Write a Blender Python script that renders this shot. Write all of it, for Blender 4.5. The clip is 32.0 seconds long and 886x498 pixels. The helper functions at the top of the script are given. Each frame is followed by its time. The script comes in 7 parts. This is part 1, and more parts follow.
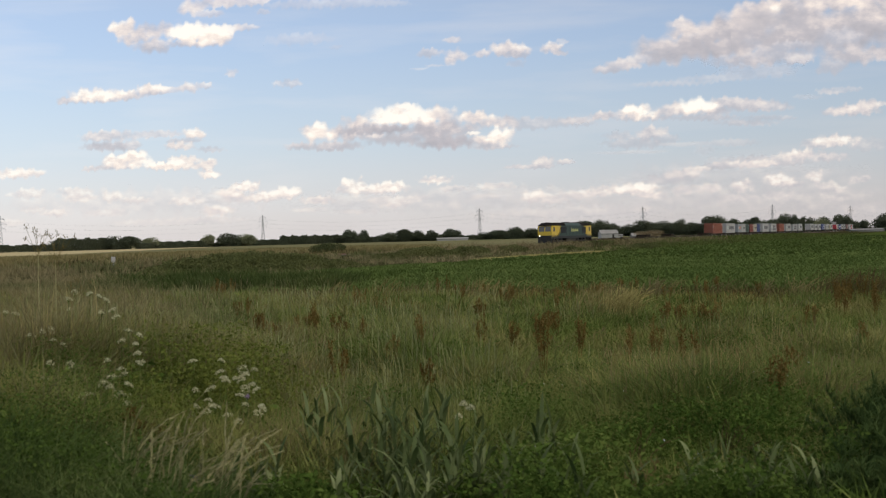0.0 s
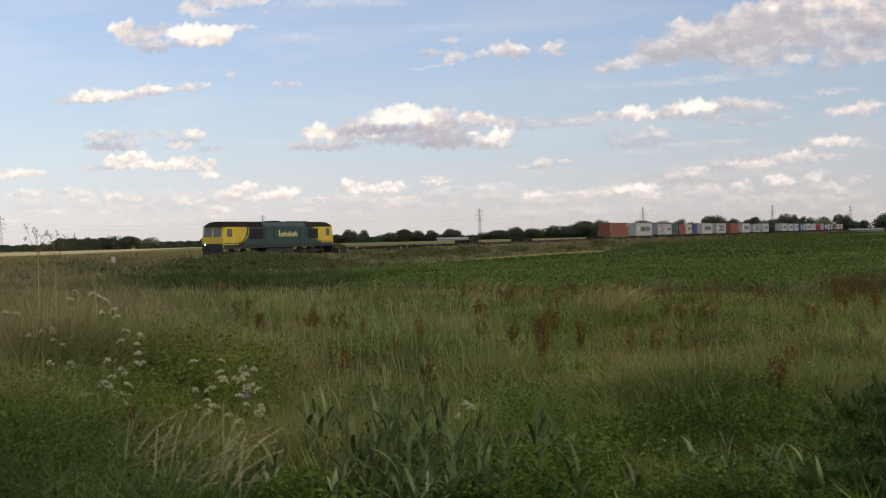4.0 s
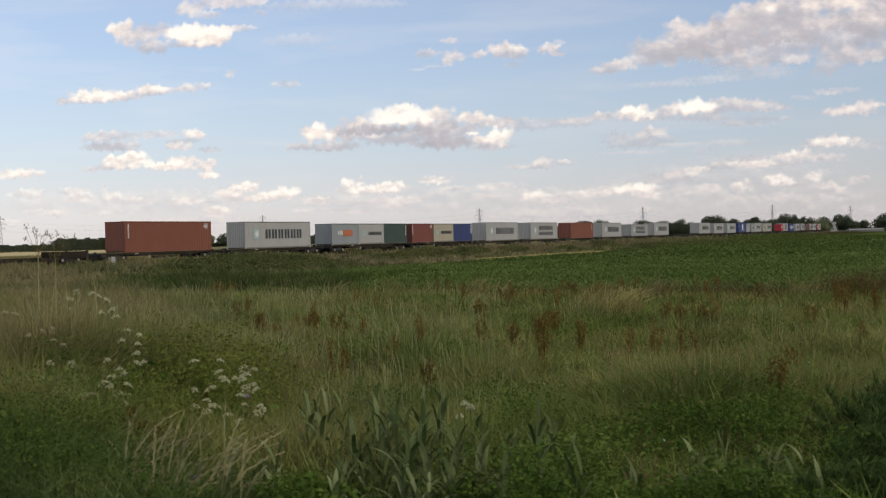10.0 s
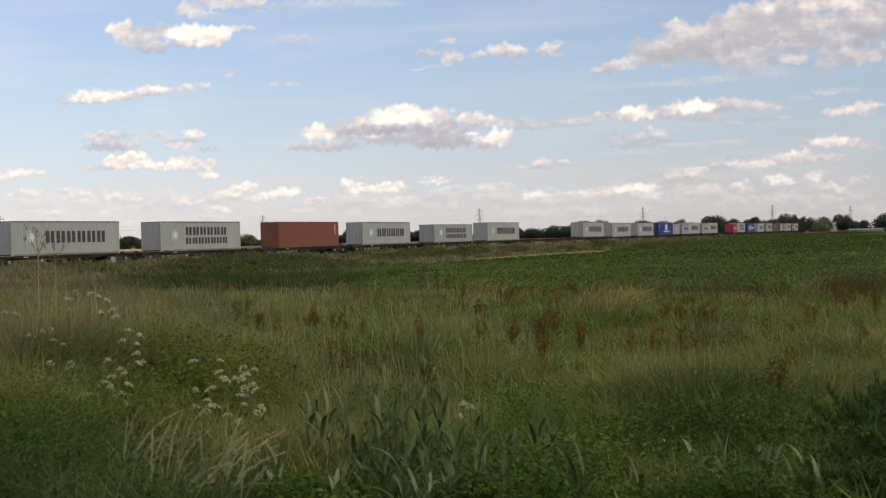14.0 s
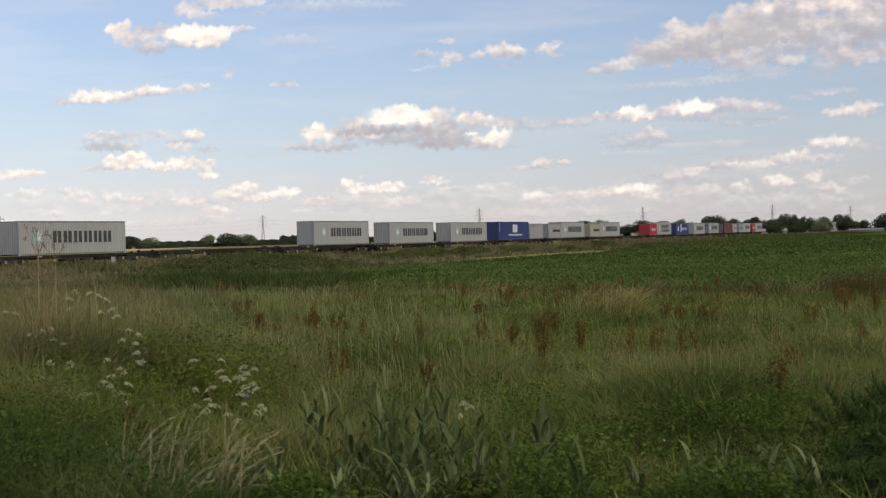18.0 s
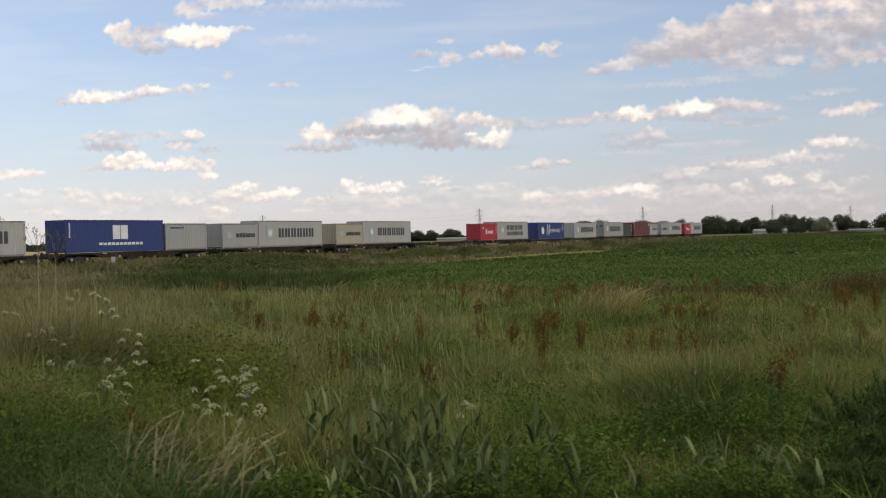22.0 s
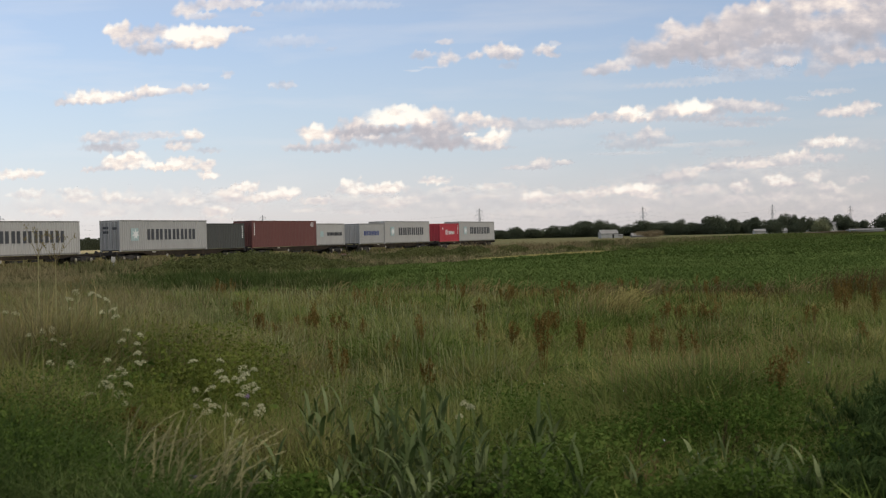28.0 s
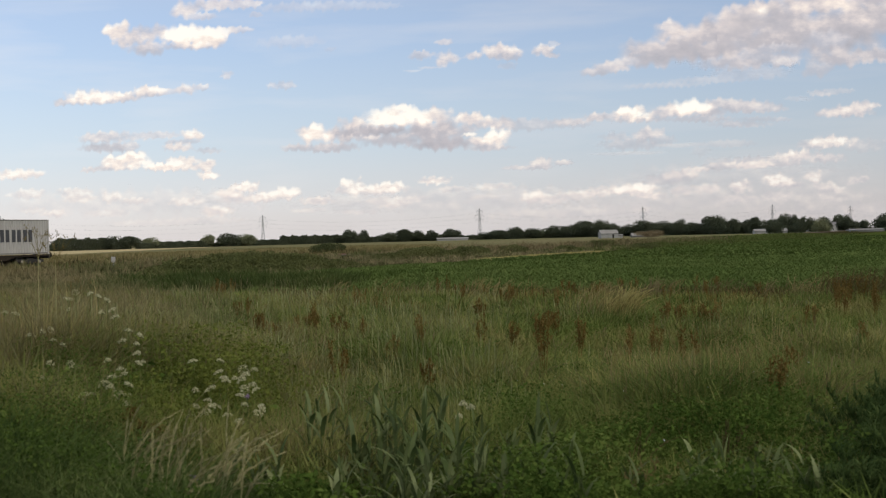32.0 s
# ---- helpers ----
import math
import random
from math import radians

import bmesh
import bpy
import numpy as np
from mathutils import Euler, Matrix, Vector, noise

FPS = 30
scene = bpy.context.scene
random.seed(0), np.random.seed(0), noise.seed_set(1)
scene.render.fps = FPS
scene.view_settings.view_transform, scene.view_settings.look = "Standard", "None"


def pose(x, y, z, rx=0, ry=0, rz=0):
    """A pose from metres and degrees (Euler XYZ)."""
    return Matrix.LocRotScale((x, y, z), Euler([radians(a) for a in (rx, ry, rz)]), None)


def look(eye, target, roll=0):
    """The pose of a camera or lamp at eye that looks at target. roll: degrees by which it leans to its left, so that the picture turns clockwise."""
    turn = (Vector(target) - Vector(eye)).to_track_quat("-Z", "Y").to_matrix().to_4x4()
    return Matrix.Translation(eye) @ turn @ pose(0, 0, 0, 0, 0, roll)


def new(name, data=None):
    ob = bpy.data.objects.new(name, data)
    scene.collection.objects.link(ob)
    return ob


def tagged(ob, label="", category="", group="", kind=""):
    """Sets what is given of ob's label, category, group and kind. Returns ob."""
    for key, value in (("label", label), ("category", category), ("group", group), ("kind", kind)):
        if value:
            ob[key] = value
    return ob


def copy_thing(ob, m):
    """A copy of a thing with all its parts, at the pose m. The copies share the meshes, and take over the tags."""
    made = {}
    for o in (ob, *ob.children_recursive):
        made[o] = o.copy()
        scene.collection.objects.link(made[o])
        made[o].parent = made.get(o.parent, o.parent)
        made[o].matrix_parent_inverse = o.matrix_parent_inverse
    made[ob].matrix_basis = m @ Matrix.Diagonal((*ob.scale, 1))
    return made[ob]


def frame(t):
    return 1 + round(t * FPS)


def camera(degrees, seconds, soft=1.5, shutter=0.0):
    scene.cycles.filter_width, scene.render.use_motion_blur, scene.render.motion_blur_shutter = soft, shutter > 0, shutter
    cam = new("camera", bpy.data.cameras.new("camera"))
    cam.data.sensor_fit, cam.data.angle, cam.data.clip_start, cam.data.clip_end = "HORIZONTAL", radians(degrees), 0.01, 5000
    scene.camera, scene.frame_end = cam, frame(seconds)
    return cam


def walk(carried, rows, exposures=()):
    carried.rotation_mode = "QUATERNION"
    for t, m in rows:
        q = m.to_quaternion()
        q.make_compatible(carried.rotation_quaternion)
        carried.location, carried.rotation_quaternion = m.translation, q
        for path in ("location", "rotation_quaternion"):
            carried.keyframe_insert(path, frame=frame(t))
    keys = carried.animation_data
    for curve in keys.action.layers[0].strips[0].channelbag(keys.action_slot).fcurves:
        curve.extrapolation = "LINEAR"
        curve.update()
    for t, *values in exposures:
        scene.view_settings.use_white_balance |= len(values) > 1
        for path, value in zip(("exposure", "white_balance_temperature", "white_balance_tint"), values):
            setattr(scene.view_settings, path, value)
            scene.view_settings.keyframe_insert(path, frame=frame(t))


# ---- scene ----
EYE = (0.0, 0.0, 2.4)
cam = camera(43.78, 32.0, soft=1.25)
cam.data.dof.use_dof, cam.data.dof.focus_distance, cam.data.dof.aperture_fstop = True, 160.0, 4.6
VIEW = look(EYE, (0.0, 100.0, 2.4 - 1.0109), -1.4)
walk(cam, [(0.0, VIEW), (32.0, VIEW)])

# the railway: a line that passes the eye at TRACK_OFF metres and runs off at TRACK_TURN degrees from the view; from
# CURVE_FROM to CURVE_TO metres along it bends gently to its left
TRACK_OFF, TRACK_TURN = 73.71, 27.504
DX, DY = math.sin(radians(TRACK_TURN)), math.cos(radians(TRACK_TURN))
RAIL_Z = 0.79
CURVE_FROM, CURVE_TO, BEND = 150.0, 560.0, 0.000143


def bend_at(s):
    """How far the line has left its straight at s, and by what angle (radians)."""
    k = np.clip(np.asarray(s, float) - CURVE_FROM, 0, CURVE_TO - CURVE_FROM)
    past = np.maximum(np.asarray(s, float) - CURVE_TO, 0)
    return BEND * k * k / 2 + BEND * k * past, BEND * k


def on_track(s, side=0.0, z=0.0):
    """s metres along the line from the point nearest the eye; side: metres towards the far side."""
    d, a = bend_at(s)
    d, u = float(d) + TRACK_OFF + side * math.cos(a), s - side * math.sin(a)
    return Vector((-d * DY + u * DX, d * DX + u * DY, z))


def track_pose(s, z=RAIL_Z):
    p = on_track(s)
    return pose(p.x, p.y, z, 0, 0, 90 - TRACK_TURN + math.degrees(float(bend_at(s)[1])))


# small surges of the train, in metres at whole seconds
UNEVEN = {1: 0.2, 2: 0.6, 3: 0.5, 4: 0.5, 5: 0.5, 6: 0.5, 7: 0.1, 8: -0.2, 10: -0.2, 11: -0.35, 12: -0.5, 13: -0.2, 14: -0.35, 17: -0.4, 18: -0.45, 19: -0.3, 20: -0.5, 21: -0.15, 22: 0.1, 23: -0.5, 24: 0.3, 25: 0.45, 28: 0.45, 29: 0.3, 30: 0.3}


def train_shift(t):
    """How far the train has still to go towards the viewer, against its place at 13 s."""
    k = t - 13.0
    return -22.573 * k + 0.00915 * k * k + UNEVEN.get(t, 0.0)


# ---- world, sun ----
SUN_AZ, SUN_EL = 128.0, 36.0
world = bpy.data.worlds.new("sky")
scene.world = world
world.use_nodes = True
wn, wl = world.node_tree.nodes, world.node_tree.links
wn.clear()
w_out = wn.new("ShaderNodeOutputWorld")
w_bg = wn.new("ShaderNodeBackground")
w_sky = wn.new("ShaderNodeTexSky")
w_sky.sky_type = "NISHITA"
w_sky.sun_disc = False
w_sky.sun_elevation, w_sky.sun_rotation = radians(SUN_EL), radians(SUN_AZ)
w_sky.air_density, w_sky.dust_density, w_sky.ozone_density = 1.0, 0.6, 2.0
w_tc = wn.new("ShaderNodeTexCoord")
w_sep = wn.new("ShaderNodeSeparateXYZ")
w_ramp = wn.new("ShaderNodeValToRGB")
w_ramp.color_ramp.interpolation = "B_SPLINE"
SKY_STOPS = ((0.0, (5.6, 5.2, 5.4)), (0.035, (5.75, 5.45, 5.7)), (0.085, (4.95, 5.6, 6.25)), (0.15, (4.15, 5.15, 6.6)), (0.21, (3.4, 4.55, 6.6)), (0.42, (4.9, 4.8, 4.8)))
for i, (at, rgb) in enumerate(SKY_STOPS):
    e = w_ramp.color_ramp.elements[i] if i < 2 else w_ramp.color_ramp.elements.new(at)
    e.position, e.color = at, (rgb[0] / 10, rgb[1] / 10, rgb[2] / 10, 1)
w_scale = wn.new("ShaderNodeVectorMath")
w_scale.operation = "SCALE"
w_scale.inputs["Scale"].default_value = 10.0
w_map = wn.new("ShaderNodeMapping")
w_map.inputs["Scale"].default_value = (3.2, 3.2, 22.0)
w_noise = wn.new("ShaderNodeTexNoise")
w_noise.inputs["Scale"].default_value = 1.6
w_noise.inputs["Detail"].default_value = 7
w_nr = wn.new("ShaderNodeValToRGB")
w_nr.color_ramp.elements[0].position, w_nr.color_ramp.elements[0].color = 0.50, (0, 0, 0, 1)
w_nr.color_ramp.elements[1].position, w_nr.color_ramp.elements[1].color = 0.80, (0.35, 0.35, 0.35, 1)
w_veil = wn.new("ShaderNodeMix")
w_veil.data_type = "RGBA"
w_veil.inputs["B"].default_value = (6.9, 6.6, 6.6, 1)
w_mix = wn.new("ShaderNodeMix")
w_mix.data_type = "RGBA"
w_mix.inputs["Factor"].default_value = 0.8
wl.new(w_tc.outputs["Generated"], w_sep.inputs[0])
wl.new(w_sep.outputs["Z"], w_ramp.inputs["Fac"])
wl.new(w_ramp.outputs["Color"], w_scale.inputs[0])
wl.new(w_tc.outputs["Generated"], w_map.inputs["Vector"])
wl.new(w_map.outputs["Vector"], w_noise.inputs["Vector"])
wl.new(w_noise.outputs["Fac"], w_nr.inputs["Fac"])
wl.new(w_nr.outputs["Color"], w_veil.inputs["Factor"])
wl.new(w_sky.outputs["Color"], w_mix.inputs["A"])
wl.new(w_scale.outputs[0], w_mix.inputs["B"])
wl.new(w_mix.outputs["Result"], w_veil.inputs["A"])
# the haze is a little brighter towards one side of the sky
w_side = wn.new("ShaderNodeMath")
w_side.operation = "MULTIPLY_ADD"
w_side.inputs[1].default_value, w_side.inputs[2].default_value = -0.34, 0.99
wl.new(w_sep.outputs["X"], w_side.inputs[0])
w_tint = wn.new("ShaderNodeVectorMath")
w_tint.operation = "SCALE"
wl.new(w_veil.outputs["Result"], w_tint.inputs[0])
wl.new(w_side.outputs[0], w_tint.inputs["Scale"])
wl.new(w_tint.outputs[0], w_bg.inputs["Color"])
w_bg.inputs["Strength"].default_value = 0.120
wl.new(w_bg.outputs[0], w_out.inputs["Surface"])

sun = new("sun", bpy.data.lights.new("sun", "SUN"))
sun.data.energy, sun.data.angle, sun.data.color = 1.8, radians(10), (1.0, 0.92, 0.78)
_v = Vector((math.sin(radians(SUN_AZ)) * math.cos(radians(SUN_EL)), math.cos(radians(SUN_AZ)) * math.cos(radians(SUN_EL)), math.sin(radians(SUN_EL))))
sun.matrix_world = look(_v * 50, (0, 0, 0))
scene.view_settings.exposure = 0.0


# ---- materials ----
def node_mat(name):
    m = bpy.data.materials.new(name)
    m.use_nodes = True
    m.node_tree.nodes.clear()
    return m, m.node_tree.nodes, m.node_tree.links


def noise_node(n, l, scale, detail=4, source="Object", stretch=(1, 1, 1), rough=0.55):
    if source == "World":
        tc = n.new("ShaderNodeNewGeometry").outputs["Position"]
    else:
        tc = n.new("ShaderNodeTexCoord").outputs[source]
    mp = n.new("ShaderNodeMapping")
    mp.inputs["Scale"].default_value = stretch
    nz = n.new("ShaderNodeTexNoise")
    nz.inputs["Scale"].default_value, nz.inputs["Detail"].default_value, nz.inputs["Roughness"].default_value = scale, detail, rough
    l.new(tc, mp.inputs["Vector"])
    l.new(mp.outputs[0], nz.inputs["Vector"])
    return nz


def ramp_node(n, l, fac, stops):
    r = n.new("ShaderNodeValToRGB")
    for i, (at, c) in enumerate(stops):
        e = r.color_ramp.elements[i] if i < 2 else r.color_ramp.elements.new(at)
        e.position, e.color = at, (*c, 1)
    l.new(fac, r.inputs["Fac"])
    return r


def mix_rgb(n, l, a, b, fac, blend="MIX"):
    m = n.new("ShaderNodeMix")
    m.data_type, m.blend_type = "RGBA", blend
    for key, v in (("A", a), ("B", b), ("Factor", fac)):
        if isinstance(v, tuple):
            m.inputs[key].default_value = (*v, 1)
        elif isinstance(v, (int, float)):
            m.inputs[key].default_value = v
        else:
            l.new(v, m.inputs[key])
    return m.outputs["Result"]


def surface(name, c1, c2, big=0.6, fine=9.0, rough=0.6, metal=0.0, bump=0.1, dirt=None, dirt_at=(0.56, 0.72), stretch=(1, 1, 1), source="Object", bump_dist=0.02, grain=0.22):
    """A principled surface: two tones at a large scale, fine grain, and dirt or rust in blotches."""
    m, n, l = node_mat(name)
    a = noise_node(n, l, big, 5, source, stretch)
    b = noise_node(n, l, fine, 6, source, stretch)
    col = ramp_node(n, l, a.outputs["Fac"], ((0.33, c1), (0.67, c2))).outputs["Color"]
    grain = ramp_node(n, l, b.outputs["Fac"], ((0.25, (1 - grain, 1 - grain, 1 - grain)), (0.75, (1 + grain / 2, 1 + grain / 2, 1 + grain / 2)))).outputs["Color"]
    col = mix_rgb(n, l, col, grain, 1.0, "MULTIPLY")
    if dirt:
        d = noise_node(n, l, big * 2.7, 8, source, (stretch[0] * 1.2, stretch[1] * 1.2, stretch[2] * 0.35), 0.65)
        f = ramp_node(n, l, d.outputs["Fac"], ((dirt_at[0], (0, 0, 0)), (dirt_at[1], (0.75, 0.75, 0.75)))).outputs["Color"]
        col = mix_rgb(n, l, col, dirt, f)
    p = n.new("ShaderNodeBsdfPrincipled")
    o = n.new("ShaderNodeOutputMaterial")
    l.new(col, p.inputs["Base Color"])
    p.inputs["Roughness"].default_value, p.inputs["Metallic"].default_value = rough, metal
    if rough > 0.9:
        p.inputs["Specular IOR Level"].default_value = 0.0
    if bump:
        bp = n.new("ShaderNodeBump")
        bp.inputs["Strength"].default_value, bp.inputs["Distance"].default_value = bump, bump_dist
        l.new(b.outputs["Fac"], bp.inputs["Height"])
        l.new(bp.outputs[0], p.inputs["Normal"])
    l.new(p.outputs[0], o.inputs["Surface"])
    return m


def leafy(name, tones, patch=0.35, through_light=0.3, rough=0.35, patch_mix=0.5, gloss=0.0):
    """Foliage: each blade or leaf takes a tone by island, shifted in patches; some light passes through."""
    m, n, l = node_mat(name)
    geo = n.new("ShaderNodeNewGeometry")
    pn = noise_node(n, l, patch, 4, "World")
    k = n.new("ShaderNodeMath")
    k.operation = "MULTIPLY_ADD"
    k.inputs[1].default_value, k.inputs[2].default_value = 1.0 - patch_mix, 0.0
    l.new(geo.outputs["Random Per Island"], k.inputs[0])
    st = n.new("ShaderNodeMapRange")
    st.inputs["From Min"].default_value, st.inputs["From Max"].default_value = 0.35, 0.65
    l.new(pn.outputs["Fac"], st.inputs["Value"])
    k2 = n.new("ShaderNodeMath")
    k2.operation = "MULTIPLY_ADD"
    k2.inputs[1].default_value = patch_mix
    l.new(st.outputs["Result"], k2.inputs[0])
    l.new(k.outputs[0], k2.inputs[2])
    step = 1.0 / (len(tones) - 1)
    col = ramp_node(n, l, k2.outputs[0], [(i * step, c) for i, c in enumerate(tones)]).outputs["Color"]
    d = n.new("ShaderNodeBsdfDiffuse")
    g = n.new("ShaderNodeBsdfTranslucent")
    x = n.new("ShaderNodeMixShader")
    o = n.new("ShaderNodeOutputMaterial")
    x.inputs[0].default_value = through_light
    l.new(col, d.inputs["Color"])
    l.new(col, g.inputs["Color"])
    l.new(d.outputs[0], x.inputs[1])
    l.new(g.outputs[0], x.inputs[2])
    out = x.outputs[0]
    if gloss:
        s = n.new("ShaderNodeBsdfGlossy")
        s.inputs["Roughness"].default_value = rough
        x2 = n.new("ShaderNodeMixShader")
        x2.inputs[0].default_value = gloss
        l.new(out, x2.inputs[1])
        l.new(s.outputs[0], x2.inputs[2])
        out = x2.outputs[0]
    l.new(out, o.inputs["Surface"])
    return m


def glow(name, rgb, strength):
    m, n, l = node_mat(name)
    e = n.new("ShaderNodeEmission")
    e.inputs["Color"].default_value, e.inputs["Strength"].default_value = (*rgb, 1), strength
    o = n.new("ShaderNodeOutputMaterial")
    l.new(e.outputs[0], o.inputs["Surface"])
    return m


# earth colour darkened to deepen the shade in gaps between plants
M_GROUND = surface("meadow_earth", (0.032, 0.034, 0.013), (0.054, 0.051, 0.021), 0.12, 6.0, 0.95, 0, 0.6, source="World", bump_dist=0.08)
M_FARLAND = surface("far_pasture", (0.105, 0.12, 0.056), (0.25, 0.215, 0.12), 0.03, 1.2, 0.95, 0, 0.4, source="World", stretch=(0.25, 1.3, 1), bump_dist=0.1)
M_STUBBLE = surface("stubble", (0.50, 0.42, 0.24), (0.42, 0.35, 0.20), 0.05, 2.0, 0.95, 0, 0.4, source="World", stretch=(0.5, 3, 1))
M_CROPSOIL = surface("crop_soil", (0.055, 0.075, 0.018), (0.07, 0.092, 0.024), 0.08, 3.0, 0.95, 0, 0.6, source="World", bump_dist=0.1)
# ballast colour darkened to carry the shade under passing wagons
M_BALLAST = surface("ballast", (0.075, 0.068, 0.06), (0.12, 0.108, 0.095), 0.8, 22.0, 0.95, 0, 1.0, source="World", bump_dist=0.05)
M_RAIL = surface("rail_steel", (0.16, 0.09, 0.06), (0.22, 0.13, 0.08), 2.0, 30.0, 0.6, 0.6, 0.1)
M_SLEEPER = surface("sleeper_concrete", (0.28, 0.27, 0.25), (0.36, 0.35, 0.33), 2.0, 30.0, 0.9, 0, 0.2)
M_BARK = surface("bark", (0.06, 0.05, 0.04), (0.11, 0.09, 0.07), 3.0, 25.0, 0.9, 0, 0.6)
M_STEEL = surface("pylon_steel", (0.30, 0.31, 0.33), (0.38, 0.39, 0.41), 0.2, 3.0, 0.7, 0.1, 0.0)
M_UNDER = surface("underframe_steel", (0.018, 0.017, 0.016), (0.035, 0.031, 0.027), 0.7, 8.0, 0.8, 0.1, 0.2, dirt=(0.06, 0.045, 0.032))
M_DECK = surface("wagon_deck_steel", (0.026, 0.022, 0.018), (0.045, 0.036, 0.028), 0.5, 6.0, 0.92, 0.0, 0.2, dirt=(0.10, 0.075, 0.05))
M_AXLEBOX = surface("weathered_axlebox", (0.22, 0.19, 0.14), (0.34, 0.31, 0.25), 3.0, 14.0, 0.8, 0, 0.1)
M_WHEEL = surface("wheel_steel", (0.04, 0.035, 0.03), (0.07, 0.058, 0.05), 2.0, 14.0, 0.6, 0.5, 0.1)
M_WHITEPAINT = surface("white_marking", (0.74, 0.74, 0.72), (0.62, 0.62, 0.60), 1.0, 9.0, 0.55, 0, 0.0)
M_DULLPAINT = surface("dull_cream_marking", (0.36, 0.34, 0.29), (0.28, 0.26, 0.22), 1.0, 9.0, 0.7, 0, 0.0)
M_DARKMARK = surface("charcoal_marking", (0.04, 0.042, 0.048), (0.06, 0.062, 0.068), 1.0, 9.0, 0.6, 0, 0.0)
M_SKYBLUE = surface("pale_blue_marking", (0.31, 0.41, 0.41), (0.34, 0.43, 0.43), 1.0, 9.0, 0.55, 0, 0.0)
M_ORANGE = surface("orange_marking", (0.42, 0.13, 0.06), (0.46, 0.15, 0.07), 1.0, 9.0, 0.55, 0, 0.0)
M_NAVYMARK = surface("navy_marking", (0.03, 0.05, 0.16), (0.04, 0.06, 0.2), 1.0, 9.0, 0.55, 0, 0.0)


def paint(name, c, dirt=(0.16, 0.10, 0.07), at=(0.60, 0.80)):
    c2 = tuple(v * 0.92 for v in c)
    return surface(name, c, c2, 0.45, 7.0, 0.5, 0, 0.08, dirt=dirt, dirt_at=at, stretch=(1, 1, 0.3), grain=0.09)


PAINTS = {
    "grey": paint("container_light_grey", (0.37, 0.36, 0.34), (0.34, 0.30, 0.25), (0.66, 0.95)),
    "palegrey": paint("container_pale_grey", (0.33, 0.325, 0.31), (0.36, 0.31, 0.26), (0.6, 0.85)),
    "bluegrey": paint("container_blue_grey", (0.26, 0.28, 0.29)),
    "brown": paint("container_rust_brown", (0.20, 0.062, 0.034), (0.16, 0.06, 0.04)),
    "oxide": paint("container_oxide_red", (0.18, 0.052, 0.038), (0.14, 0.055, 0.04)),
    "maroon": paint("container_maroon", (0.125, 0.043, 0.035), (0.10, 0.048, 0.038)),
    "slate": paint("container_slate", (0.055, 0.056, 0.05)),
    "green": paint("container_dark_green", (0.042, 0.064, 0.052)),
    "beige": paint("container_beige", (0.38, 0.34, 0.255)),
    "blue": paint("container_blue", (0.03, 0.045, 0.14)),
    "royal": paint("container_royal_blue", (0.026, 0.045, 0.165)),
    "red": paint("container_red", (0.37, 0.028, 0.04)),
}
M_LOCOGREEN = surface("loco_green", (0.029, 0.055, 0.046), (0.022, 0.043, 0.037), 0.5, 6.0, 0.55, 0, 0.05, dirt=(0.06, 0.06, 0.05))
M_LOCOYELLOW = surface("loco_yellow", (0.60, 0.42, 0.03), (0.52, 0.36, 0.028), 0.6, 6.0, 0.4, 0, 0.05, dirt=(0.3, 0.22, 0.08))
M_LOCOROOF = surface("loco_roof", (0.016, 0.015, 0.015), (0.03, 0.027, 0.025), 0.5, 6.0, 0.92, 0, 0.1)
M_LOCOGREY = surface("loco_grey", (0.03, 0.031, 0.03), (0.02, 0.021, 0.02), 0.5, 6.0, 0.7, 0, 0.1)
M_BLACK = surface("black_grille", (0.012, 0.012, 0.013), (0.022, 0.022, 0.022), 1.0, 12.0, 0.6, 0.2, 0.1)
M_LOCOTEXT = surface("pale_yellow_marking", (0.5, 0.5, 0.16), (0.42, 0.42, 0.14), 1.0, 9.0, 0.5, 0, 0.0)
M_LAMP = glow("headlamp_glow", (1.0, 0.97, 0.9), 3.0)
_m, _n, _l = node_mat("cab_glass")
_p = _n.new("ShaderNodeBsdfPrincipled")
# pane colour raised a little, a painted stand-in for reflected sky
_p.inputs["Base Color"].default_value, _p.inputs["Roughness"].default_value = (0.09, 0.09, 0.08, 1), 0.12
_o = _n.new("ShaderNodeOutputMaterial")
_l.new(_p.outputs[0], _o.inputs["Surface"])
M_GLASS = _m

L_GRASS = leafy("meadow_grass", ((0.072, 0.11, 0.026), (0.13, 0.17, 0.042), (0.19, 0.216, 0.062), (0.255, 0.245, 0.085), (0.33, 0.278, 0.115)), 0.4, patch_mix=0.74)
L_DRY = leafy("dry_grass", ((0.168, 0.14, 0.052), (0.28, 0.231, 0.0975), (0.42, 0.35, 0.169)), 0.4)
L_DRYSTEM = leafy("dull_dry_stem", ((0.13, 0.105, 0.05), (0.2, 0.16, 0.08), (0.28, 0.23, 0.125)), 0.4)
L_EDGE = leafy("brown_weed_stem", ((0.05, 0.052, 0.024), (0.085, 0.075, 0.034), (0.13, 0.10, 0.042), (0.19, 0.15, 0.075)), 0.5)
L_TAN = leafy("tan_dying_grass", ((0.105, 0.108, 0.042), (0.17, 0.15, 0.065), (0.245, 0.198, 0.096), (0.32, 0.258, 0.138)), 0.7)
L_STEM = leafy("pale_green_stem", ((0.16, 0.185, 0.075), (0.25, 0.265, 0.12), (0.35, 0.345, 0.18)), 0.7)
L_SCRUB = leafy("brown_scrub", ((0.15, 0.12, 0.07), (0.22, 0.175, 0.105), (0.28, 0.225, 0.14)), 0.3)
L_STALK = leafy("dead_stalk", ((0.16, 0.128, 0.05), (0.25, 0.205, 0.09)), 0.3)
